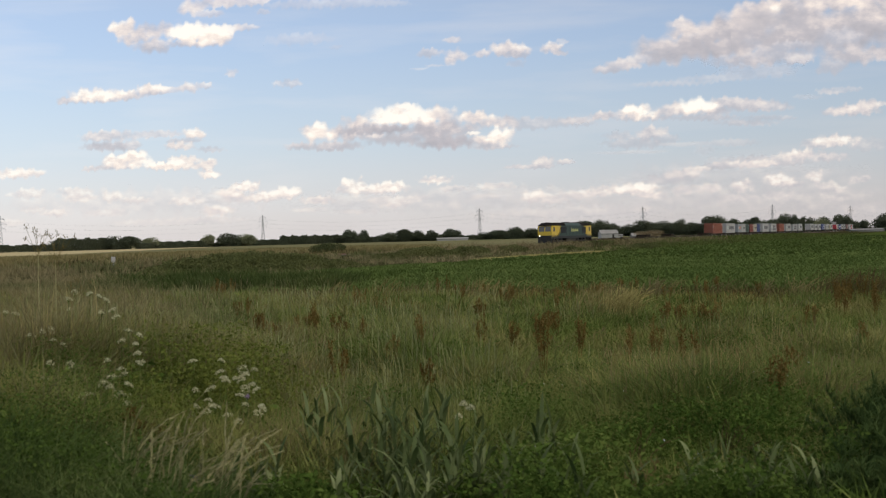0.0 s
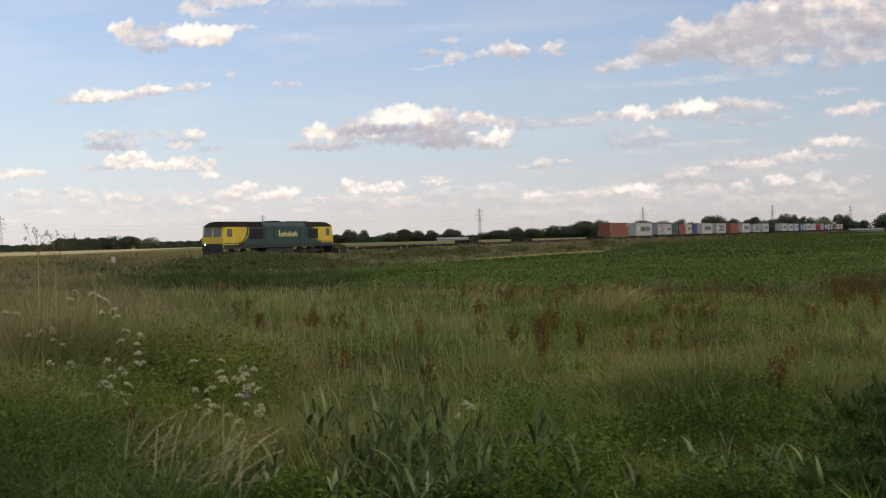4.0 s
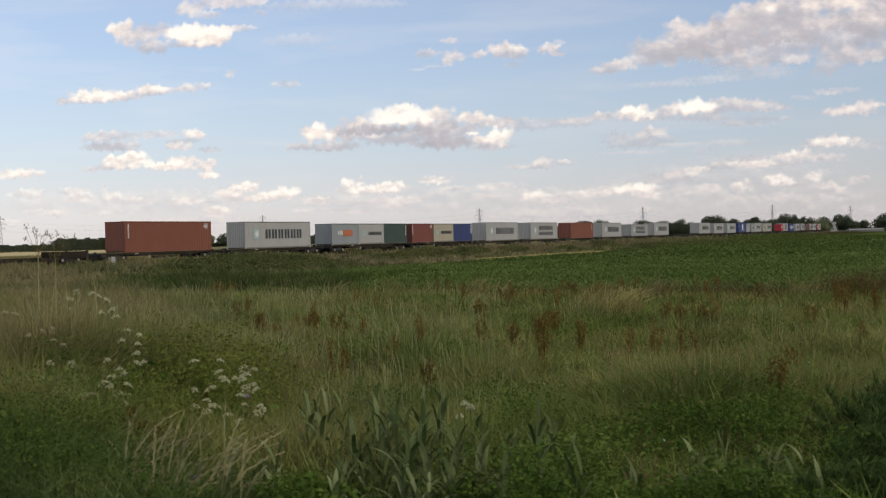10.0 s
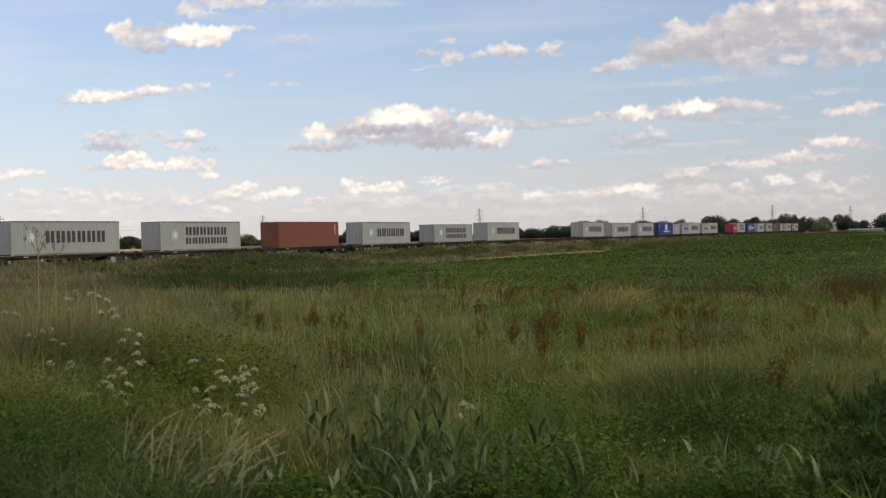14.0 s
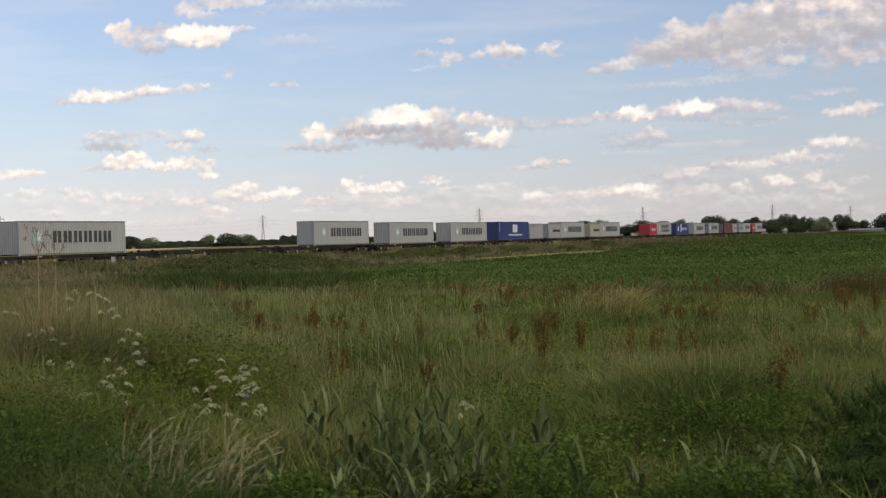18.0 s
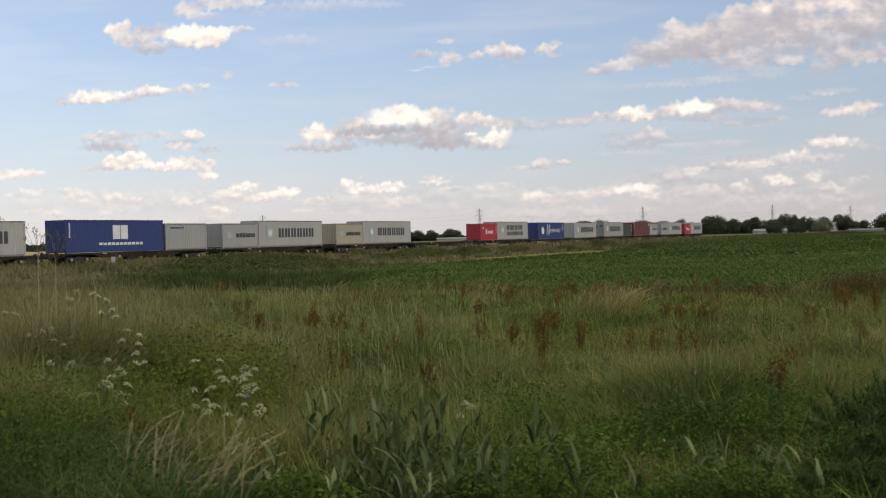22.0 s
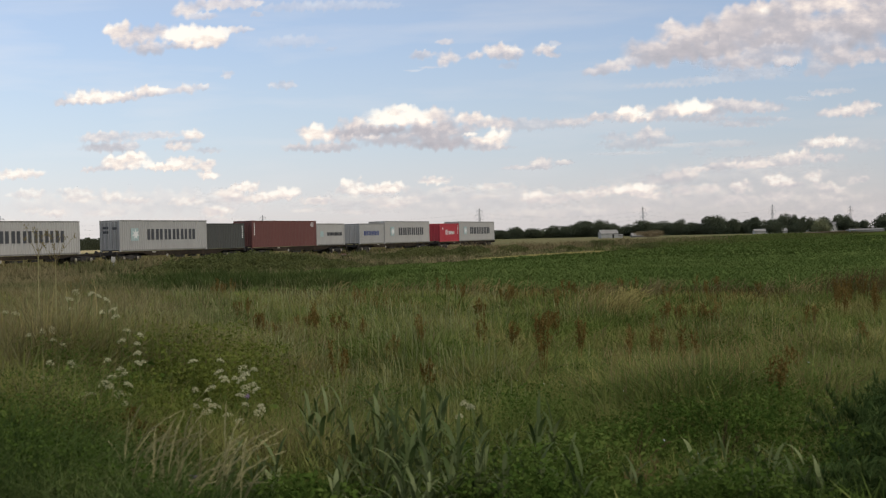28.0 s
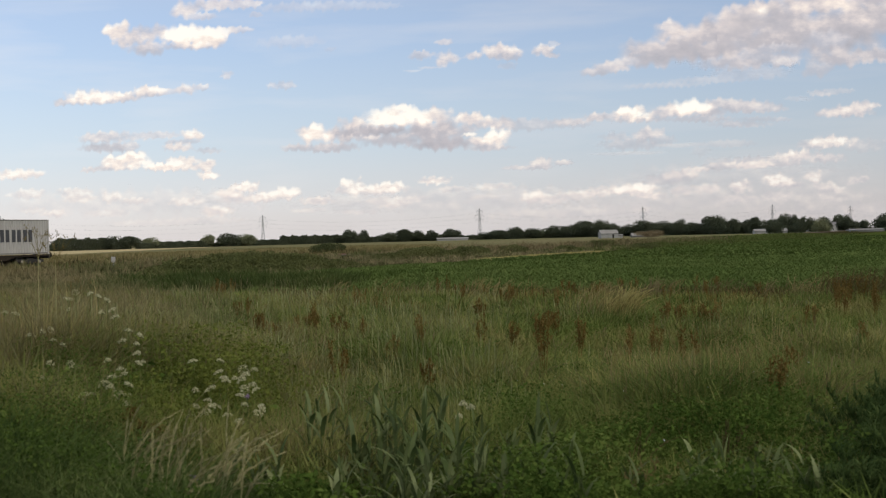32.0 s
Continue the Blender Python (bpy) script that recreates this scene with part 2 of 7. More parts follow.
L_OAT = leafy("straw_plume", ((0.25, 0.23, 0.115), (0.38, 0.35, 0.18), (0.52, 0.475, 0.26)), 0.6)
L_PALE = leafy("pale_seed_grass", ((0.2952, 0.2491, 0.0912), (0.4294, 0.3736, 0.1505), (0.5636, 0.4981, 0.2234)), 0.6)
L_REED = leafy("reed_leaf", ((0.032, 0.052, 0.016), (0.066, 0.095, 0.030), (0.115, 0.145, 0.055), (0.25, 0.28, 0.13)), 0.9, 0.25, rough=0.5, gloss=0.008)
L_WEED = leafy("weed_leaf", ((0.038, 0.072, 0.014), (0.076, 0.122, 0.024), (0.155, 0.20, 0.052)), 0.6)
L_LUSH = leafy("lush_grass", ((0.02832, 0.0522, 0.01495), (0.08496, 0.1299, 0.0391), (0.2006, 0.232, 0.08625)), 0.8)
L_DOCK = leafy("dock_seed", ((0.098, 0.066, 0.02), (0.165, 0.112, 0.034), (0.26, 0.185, 0.066)), 1.5)
L_HUMMOCK = leafy("hummock_grass", ((0.045, 0.078, 0.019), (0.088, 0.13, 0.033), (0.148, 0.186, 0.052), (0.23, 0.235, 0.085)), 0.5, patch_mix=0.6)
L_YWEED = leafy("yellow_weed_leaf", ((0.09, 0.116, 0.025), (0.135, 0.16, 0.034), (0.19, 0.205, 0.05)), 0.8)
L_UMBEL = leafy("white_flower", ((0.42, 0.41, 0.25), (0.58, 0.56, 0.36)), 2.0)
L_THISTLE = leafy("mauve_flower", ((0.22, 0.16, 0.26), (0.30, 0.22, 0.33)), 2.0)
L_CROP = leafy("beet_leaf", ((0.068, 0.104, 0.026), (0.108, 0.152, 0.042), (0.16, 0.20, 0.066)), 0.12)
L_BANK = leafy("bank_grass", ((0.092, 0.11, 0.042), (0.16, 0.155, 0.072), (0.255, 0.215, 0.115), (0.34, 0.275, 0.16)), 0.09, patch_mix=0.66)
L_BANKTAN = leafy("bank_scrub_tan", ((0.13, 0.118, 0.055), (0.20, 0.165, 0.088), (0.28, 0.215, 0.12)), 0.12)
L_BRAMBLE = leafy("bramble_leaf", ((0.066, 0.08, 0.03), (0.108, 0.12, 0.045), (0.175, 0.175, 0.07)), 0.3)
L_DITCHREED = leafy("ditch_reed_dark", ((0.036, 0.056, 0.018), (0.066, 0.09, 0.028), (0.12, 0.142, 0.046)), 0.25)
L_DITCH = leafy("ditch_reed", ((0.058, 0.084, 0.024), (0.098, 0.126, 0.036), (0.16, 0.175, 0.056)), 0.25)
L_BUSH = leafy("bush_leaf_dark", ((0.042, 0.054, 0.024), (0.07, 0.084, 0.036), (0.115, 0.125, 0.056)), 0.3)
# greyed, raised leaf tones with the haze of distance painted in
L_TREE = leafy("tree_leaf_hazed", ((0.06613, 0.07986, 0.05331), (0.09257, 0.1082, 0.07015), (0.127, 0.1417, 0.0926)), 0.15)
L_WILLOW = leafy("willow_leaf_pale", ((0.16, 0.18, 0.10), (0.22, 0.235, 0.135), (0.28, 0.29, 0.17)), 0.2)
L_YEW = leafy("shrub_leaf_dark", ((0.03576, 0.06573, 0.02119), (0.06133, 0.0966, 0.03029), (0.1023, 0.1353, 0.04537)), 1.0)


# ---- building helpers ----
def link(name, bm, material, parent=None):
    me = bpy.data.meshes.new(name)
    bm.to_mesh(me)
    bm.free()
    me.materials.append(material)
    ob = new(name, me)
    ob.parent = parent
    return ob


def part(name, bm, material, parent, label=""):
    ob = link(name, bm, material, parent)
    return tagged(ob, label) if label else ob


def box(bm, x0, x1, y0, y1, z0, z1, bevel=0.0):
    vs = [bm.verts.new((x, y, z)) for x in (x0, x1) for y in (y0, y1) for z in (z0, z1)]
    fs = [bm.faces.new([vs[i] for i in q]) for q in ((0, 1, 3, 2), (4, 6, 7, 5), (0, 4, 5, 1), (2, 3, 7, 6), (0, 2, 6, 4), (1, 5, 7, 3))]
    if bevel:
        es = {e for f in fs for e in f.edges}
        bmesh.ops.bevel(bm, geom=list(es), offset=bevel, segments=1, affect="EDGES")
    return bm


def boxes(*rows, bevel=0.0):
    bm = bmesh.new()
    for r in rows:
        box(bm, *r, bevel=bevel)
    return bm


def tube(bm, a, b, r0, r1=None, n=8, caps=True):
    a, b = Vector(a), Vector(b)
    r1 = r0 if r1 is None else r1
    q = (b - a).to_track_quat("Z", "Y")
    rings = []
    for p, r in ((a, r0), (b, r1)):
        rings.append([bm.verts.new(p + q @ Vector((r * math.cos(6.2832 * i / n), r * math.sin(6.2832 * i / n), 0))) for i in range(n)])
    for i in range(n):
        j = (i + 1) % n
        bm.faces.new((rings[0][i], rings[0][j], rings[1][j], rings[1][i]))
    if caps:
        bm.faces.new(rings[0][::-1])
        bm.faces.new(rings[1])
    return bm


def thing(name, m, label, category, group="", kind=""):
    ob = new(name)
    ob.matrix_basis = m
    return tagged(ob, label, category, group, kind)


def mesh_from_arrays(name, verts, faces_quads, faces_tris, material):
    """verts (n,3); quads (q,4) and triangles (t,3) of vertex numbers."""
    me = bpy.data.meshes.new(name)
    nq, nt = len(faces_quads), len(faces_tris)
    me.vertices.add(len(verts))
    me.vertices.foreach_set("co", np.asarray(verts, np.float32).ravel())
    me.loops.add(nq * 4 + nt * 3)
    idx = np.concatenate([np.asarray(faces_quads, np.int32).ravel(), np.asarray(faces_tris, np.int32).ravel()]).astype(np.int32)
    me.loops.foreach_set("vertex_index", idx)
    me.polygons.add(nq + nt)
    start = np.concatenate([np.arange(nq) * 4, nq * 4 + np.arange(nt) * 3]).astype(np.int32)
    me.polygons.foreach_set("loop_start", start)
    me.update(calc_edges=True)
    me.validate()
    me.materials.append(material)
    return me


rng = np.random.default_rng(7)


def blade_arrays(P, H, W, lean, droop=0.35, belly=0.5, ang=None):
    """Blades at P (n,3): height H, width W, lean (metres sideways per metre), droop of the tip; belly: height of the widest place."""
    n = len(P)
    ang = rng.uniform(0, 2 * np.pi, n) if ang is None else ang
    face = ang + np.pi / 2 + rng.normal(0, 0.5, n)
    d = np.stack([np.cos(ang), np.sin(ang), np.zeros(n)], 1)
    w = np.stack([np.cos(face), np.sin(face), np.zeros(n)], 1) * (np.asarray(W) / 2)[:, None]
    Hc, lc = np.asarray(H)[:, None], np.asarray(lean)[:, None]
    up = np.array([0, 0, 1.0])
    mid = P + d * Hc * lc * belly * 0.6 + up * Hc * belly
    tip = P + d * Hc * lc * (1 + droop) + up * Hc * (1 - 0.5 * np.minimum(lc, 1.2) * droop)
    V = np.stack([P - w * 0.5, P + w * 0.5, mid + w, mid - w, tip], 1).reshape(-1, 3)
    b = np.arange(n)[:, None] * 5
    return V, b + np.array([[0, 1, 2, 3]]), b + np.array([[3, 2, 4]])


def leaf_cloud(centres, size, flat=0.0, slim=0.55):
    """A small leaf-clump (a bent quad) at each centre, turned at random."""
    n = len(centres)
    a = rng.normal(size=(n, 3))
    a[:, 2] *= 1 - flat
    a /= np.linalg.norm(a, axis=1)[:, None]
    b = np.cross(a, rng.normal(size=(n, 3)))
    b /= np.linalg.norm(b, axis=1)[:, None]
    c = np.cross(a, b)
    s = np.asarray(size)[:, None] * rng.uniform(0.6, 1.3, (n, 1))
    V = np.stack([centres - a * s, centres + b * s * slim + c * s * 0.15, centres + a * s, centres - b * s * slim + c * s * 0.15], 1).reshape(-1, 3)
    q = np.arange(n)[:, None] * 4 + np.array([[0, 1, 2, 3]])
    return V, q, np.zeros((0, 3), int)


def perp(x, y):
    """Distance from the eye of the line through (x, y) that runs beside the railway."""
    return y * DX - x * DY - bend_at(x * DX + y * DY)[0]


def stuff(name, arrays, material, label, category):
    ob = new(name, mesh_from_arrays(name, *arrays, material))
    return tagged(ob, label, category, kind="stuff")


# ---- ground ----
bm = bmesh.new()
bmesh.ops.create_grid(bm, x_segments=40, y_segments=40, size=4900)
tagged(link("ground", bm, M_FARLAND), "flat olive pasture land reaching the horizon", "ground", kind="structure")


def sheet(name, pts, z, material, label, category):
    bm = bmesh.new()
    bm.faces.new([bm.verts.new((x, y, z)) for x, y in pts])
    return tagged(link(name, bm, material), label, category, kind="structure")


def along(s, off):
    p = on_track(s, off - TRACK_OFF)
    return (p.x, p.y)


def ease(a, b, v):
    k = np.clip((np.asarray(v, float) - a) / (b - a), 0, 1)
    return k * k * (3 - 2 * k)


def field_edge(x):
    """The far edge of the meadow, askew to the view."""
    return 44.5 - 0.5 * np.clip(x, -30, 22)


def meadow_height(x, y):
    """The rough bank on which the camera stands falls to the meadow; it stays higher to one side."""
    x, y = np.asarray(x, float), np.asarray(y, float)
    far = 1 - ease(-8, -1, y - field_edge(x))
    rough = 0.05 * np.sin(x * 0.9 + 0.4 * y) + 0.05 * np.sin(y * 0.7 - 0.5 * x)
    side = 0.75 * ease(1.5, 4.8, -x) * (1 - ease(13, 28, y)) * ease(-60, -30, x)
    wide = ease(-60, -45, x) * (1 - ease(45, 60, x))
    return 0.03 + 0.11 * far * wide + 0.55 * (1 - ease(4, 11, y)) + side + rough * far * wide


gx, gy = np.meshgrid(np.arange(-60, 61, 1.0), np.arange(-30, 61, 1.0))
gz = meadow_height(gx, gy)
gz = np.where(gy > field_edge(gx) + 1.5, -0.05, gz)
gv = np.stack([gx, gy, gz], 2).reshape(-1, 3)
nx, ny = gx.shape[1], gx.shape[0]
gi = (np.arange(ny - 1)[:, None] * nx + np.arange(nx - 1)[None, :]).reshape(-1, 1)
gq = gi + np.array([[0, 1, nx + 1, nx]])
tagged(new("ground_meadow", mesh_from_arrays("ground_meadow", gv, gq, np.zeros((0, 3), int), M_GROUND)), "dark earth under rough meadow grass", "ground", kind="structure")
sheet("ground_crop_field", [(-10, 49.0), (22, 33.0), (420, 33.0), along(1100, 20), along(1100, 47.5), along(30, 47.5)], 0.016, M_CROPSOIL, "soil of a green beet field", "ground")
sheet("ground_stubble_field", [(-122, 330), (-178, 1050), (-420, 1050), (-330, 330)], 0.016, M_STUBBLE, "pale golden stubble field beyond the railway", "ground")

# low embankment under the line
BANK = ((47.5, 0.0), (58.0, 0.10), (67.0, 0.45), (70.5, 0.55), (77.0, 0.55), (80.0, 0.42), (88.0, 0.0))


def bank_height(off):
    return np.interp(off, [p[0] for p in BANK], [p[1] for p in BANK])


bm = bmesh.new()
rows = []
for k in range(0, 88):
    s = -640.0 + k * 20.0
    rows.append([bm.verts.new(on_track(s, off - TRACK_OFF, z + 0.02 + 0.05 * math.sin(s * 0.21 + off) * (0 < z))) for off, z in BANK])
for a, b in zip(rows, rows[1:]):
    for i in range(len(BANK) - 1):
        bm.faces.new((a[i + 1], b[i + 1], b[i], a[i]))
bmesh.ops.recalc_face_normals(bm, faces=bm.faces[:])
tagged(link("embankment", bm, M_GROUND), "low grassy railway embankment", "embankment", kind="structure")

# railway bed
S0, S1 = -640.0, 1100.0


def sweep(bm, profile, closed=False):
    """Draw a cross section (side, height) along the whole line."""
    rings = [[bm.verts.new(on_track(s, y, z)) for y, z in profile] for s in np.arange(S0, S1 + 1, 20.0)]
    n = len(profile)
    for a, b in zip(rings, rings[1:]):
        for i in range(n if closed else n - 1):
            j = (i + 1) % n
            bm.faces.new((a[i], a[j], b[j], b[i]))
    bmesh.ops.recalc_face_normals(bm, faces=bm.faces[:])
    return bm


tagged(link("ballast_bed", sweep(bmesh.new(), ((-3.2, 0.5), (-2.1, RAIL_Z - 0.16), (2.1, RAIL_Z - 0.16), (3.2, 0.5))), M_BALLAST), "dark brown-grey stone ballast of a single railway line", "track bed", kind="structure")
track = thing("railway_track", Matrix(), "steel rails on concrete sleepers in ballast", "railway track", kind="structure")
for y in (-0.755, 0.755):
    head = ((-0.035, 0.0), (0.035, 0.0), (0.035, -0.05), (0.012, -0.06), (0.012, -0.115), (0.07, -0.13), (0.07, -0.145), (-0.07, -0.145), (-0.07, -0.13), (-0.012, -0.115), (-0.012, -0.06), (-0.035, -0.05))
    part("rail", sweep(bmesh.new(), [(y + a, RAIL_Z + b) for a, b in head], True), M_RAIL, track)
bm = bmesh.new()
for i in range(1500):
    x = -75.0 + 0.65 * i
    lo = [bm.verts.new(on_track(x + dx, y, RAIL_Z - 0.30)) for dx, y in ((0, -1.25), (0.25, -1.25), (0.25, 1.25), (0, 1.25))]
    hi = [bm.verts.new(on_track(x + dx, y, RAIL_Z - 0.148)) for dx, y in ((0, -1.25), (0.25, -1.25), (0.25, 1.25), (0, 1.25))]
    bm.faces.new(hi)
    for j in range(4):
        bm.faces.new((lo[j], lo[(j + 1) % 4], hi[(j + 1) % 4], hi[j]))
tagged(part("sleepers", bm, M_SLEEPER, track, "row of concrete sleepers"), kind="stuff")

# ---- the train ----
MOVERS = []  # (thing, metres along the line at 13 s)


def bogie(parent, x, base=1.8, r=0.46, axles=2, name="bogie", cover=None):
    bm = bmesh.new()
    h = base / 2
    for y in (-1.0, 1.0):
        box(bm, x - h - 0.55, x + h + 0.55, y - 0.07, y + 0.07, 0.42, 0.66, 0.03)
        box(bm, x - 0.35, x + 0.35, y - 0.11, y + 0.11, 0.30, 0.74, 0.03)
        for k in range(axles):
            ax = x - h + base * k / (axles - 1)
            box(bm, ax - 0.16, ax + 0.16, y - 0.13, y + 0.13, 0.34, 0.60, 0.03)
    box(bm, x - 0.3, x + 0.3, -0.95, 0.95, 0.45, 0.75)
    fr = part(name, bm, M_UNDER, parent)
    for k in range(axles):
        ax = x - h + base * k / (axles - 1)
        for y in (-0.76, 0.76):
            bm = bmesh.new()
            tube(bm, (ax, y - 0.07, r), (ax, y + 0.07, r), r, n=18)
            tube(bm, (ax, y - 0.1, r), (ax, y + 0.1, r), 0.12, n=10)
            part("wheel", bm, M_WHEEL, fr)
        bm = bmesh.new()
        tube(bm, (ax, -1.17, 0.47), (ax, -1.12, 0.47), 0.13, 0.15, n=12)
        part("axlebox_cover", bm, cover or M_AXLEBOX, fr, "weathered axlebox cover")
    return fr


def buffers(parent, x0, x1, z=1.0):
    for x, d in ((x0, -1), (x1, 1)):
        for y in (-0.87, 0.87):
            bm = bmesh.new()
            tube(bm, (x, y, z), (x + d * 0.32, y, z), 0.09, n=10)
            tube(bm, (x + d * 0.32, y, z), (x + d * 0.37, y, z), 0.21, n=14)
            part("buffer", bm, M_UNDER, parent)


def flat_wagon(name, length, deck, label, low, raised=0.0):
    """A container flat: local x runs from the front end to the rear, rail top at z 0; raised: height of a boxed rear end."""
    w = thing(name, Matrix(), label, "freight wagon", "wagons of the container train")
    L = length
    # two side sills with a fish-bellied middle, cross members and end beams
    bm = bmesh.new()
    belly = 0.32 if low else 0.46
    for y in (-1.13, 1.13):
        pts = ((0.1, deck - 0.02), (L - 0.1, deck - 0.02), (L - 0.1, deck - 0.17), (L - 3.6, deck - 0.17), (L - 4.6, deck - belly), (4.6, deck - belly), (3.6, deck - 0.17), (0.1, deck - 0.17))
        a = [bm.verts.new((x, y - 0.06, z)) for x, z in pts]
        b = [bm.verts.new((x, y + 0.06, z)) for x, z in pts]
        bm.faces.new(a)
        bm.faces.new(b[::-1])
        for i in range(len(pts)):
            j = (i + 1) % len(pts)
            bm.faces.new((a[i], b[i], b[j], a[j]))
    part("side_sill", bm, M_DECK, w, "dark rusty side sill")
    for i in range(1, 9):
        k = 0.1 + i * (L - 0.38) / 9
        part("cross_member", boxes((k, k + 0.18, -1.07, 1.07, deck - 0.16, deck - 0.03)), M_UNDER, w)
    part("centre_sill", boxes((0.3, L - 0.3, -0.25, 0.25, deck - 0.34, deck - 0.18)), M_UNDER, w)
    for x in (0.0, L - 0.18):
        part("end_beam", boxes((x, x + 0.18, -1.25, 1.25, deck - 0.34, deck - 0.02), bevel=0.02), M_UNDER, w)
    # container spigots, solebar gear and a brake wheel
    for f in (0.03, 0.335, 0.36, 0.64, 0.665, 0.97):
        for y in (-1.15, 1.15):
            part("spigot", boxes((f * L - 0.09, f * L + 0.09, y - 0.07, y + 0.07, deck - 0.03, deck - 0.004)), M_UNDER, w)
    bm = boxes((L * 0.42, L * 0.5, -1.1, -0.5, 0.38, deck - 0.36), (L * 0.55, L * 0.6, -1.05, -0.6, 0.42, deck - 0.36), bevel=0.03)
    tube(bm, (L * 0.64, -0.9, 0.55), (L * 0.72, -0.9, 0.55), 0.17, n=10)
    part("brake_gear", bm, M_UNDER, w)
    bm = bmesh.new()
    tube(bm, (L * 0.36, -1.22, deck - 0.42), (L * 0.36, -1.19, deck - 0.42), 0.13, n=14)
    part("handbrake_wheel", bm, M_DULLPAINT, w, "dull cream handbrake wheel")
    part("data_panel", boxes((L * 0.25, L * 0.25 + 0.5, -1.205, -1.192, deck - 0.15, deck - 0.05)), M_DULLPAINT, w, "small dull cream data panel")
    if raised:
        part("end_platform", boxes((L - 3.1, L - 0.05, -1.2, -1.1, deck - 0.01, raised), (L - 3.1, L - 0.05, 1.1, 1.2, deck - 0.01, raised), (L - 3.1, L - 3.0, -1.1, 1.1, deck - 0.01, raised), (L - 3.1, L - 0.05, -1.1, 1.1, raised - 0.08, raised - 0.003), bevel=0.015), M_DECK, w, "raised dark platform over the rear bogie")
        part("stanchion", boxes((L - 0.3, L - 0.05, -1.28, -1.18, deck - 0.3, raised + 0.05), (L - 0.3, L - 0.05, 1.18, 1.28, deck - 0.3, raised + 0.05)), M_UNDER, w)
    wheel = 0.46 if deck > 1.0 else 0.40 if deck > 0.8 else 0.34
    bogie(w, 2.0, r=wheel)
    bogie(w, L - 2.0, r=wheel)
    buffers(w, 0.0, L, min(deck - 0.08, 1.0))
    return w


DECK_LOW, DECK_HIGH = 0.95, 1.06
WAGON_LONG = flat_wagon("container_wagon", 18.9, DECK_HIGH, "long flat container wagon with dark rusty weathered frame", False)
WAGON_LOW = flat_wagon("container_wagon", 17.2, DECK_LOW, "low flat container wagon with dark rusty weathered frame", True)
EMPTY = "empty low flat wagon with dark rusty frame"
WAGON_EMPTY = flat_wagon("container_wagon", 18.9, 0.76, EMPTY, True)
WAGON_EMPTY_END = flat_wagon("container_wagon", 18.9, 0.76, EMPTY + ", raised rear end", True, 1.22)
WAGON_SHORT = flat_wagon("container_wagon", 17.2, 0.76, EMPTY, True)
WAGON_SHORT_END = flat_wagon("container_wagon", 17.2, 0.76, EMPTY + ", raised rear end", True, 1.22)


def put_wagon(model, s):
    made = copy_thing(model, track_pose(s))
    MOVERS.append((made, s))
    return made


C40, C20 = 12.192, 6.058


def corrugated(bm, L, y, out, z0, z1, pitch=0.278, depth=0.036):
    """A side wall of upright trapezoid corrugations in the plane y, from x 0.1 to L - 0.1."""
    x, xs = 0.16, []
    while x < L - 0.16 - pitch * 0.5:
        for fx, d in ((0.0, 0), (0.27, 0), (0.5, 1), (0.77, 1)):
            if x + fx * pitch < L - 0.16:
                xs.append((x + fx * pitch, d))
        x += pitch
    xs.append((L - 0.16, 0))
    lo = [bm.verts.new((x, y - out * depth * d, z0)) for x, d in xs]
    hi = [bm.verts.new((x, y - out * depth * d, z1)) for x, d in xs]
    for i in range(len(xs) - 1):
        bm.faces.new((lo[i], lo[i + 1], hi[i + 1], hi[i]))


BOX_MODELS = {}


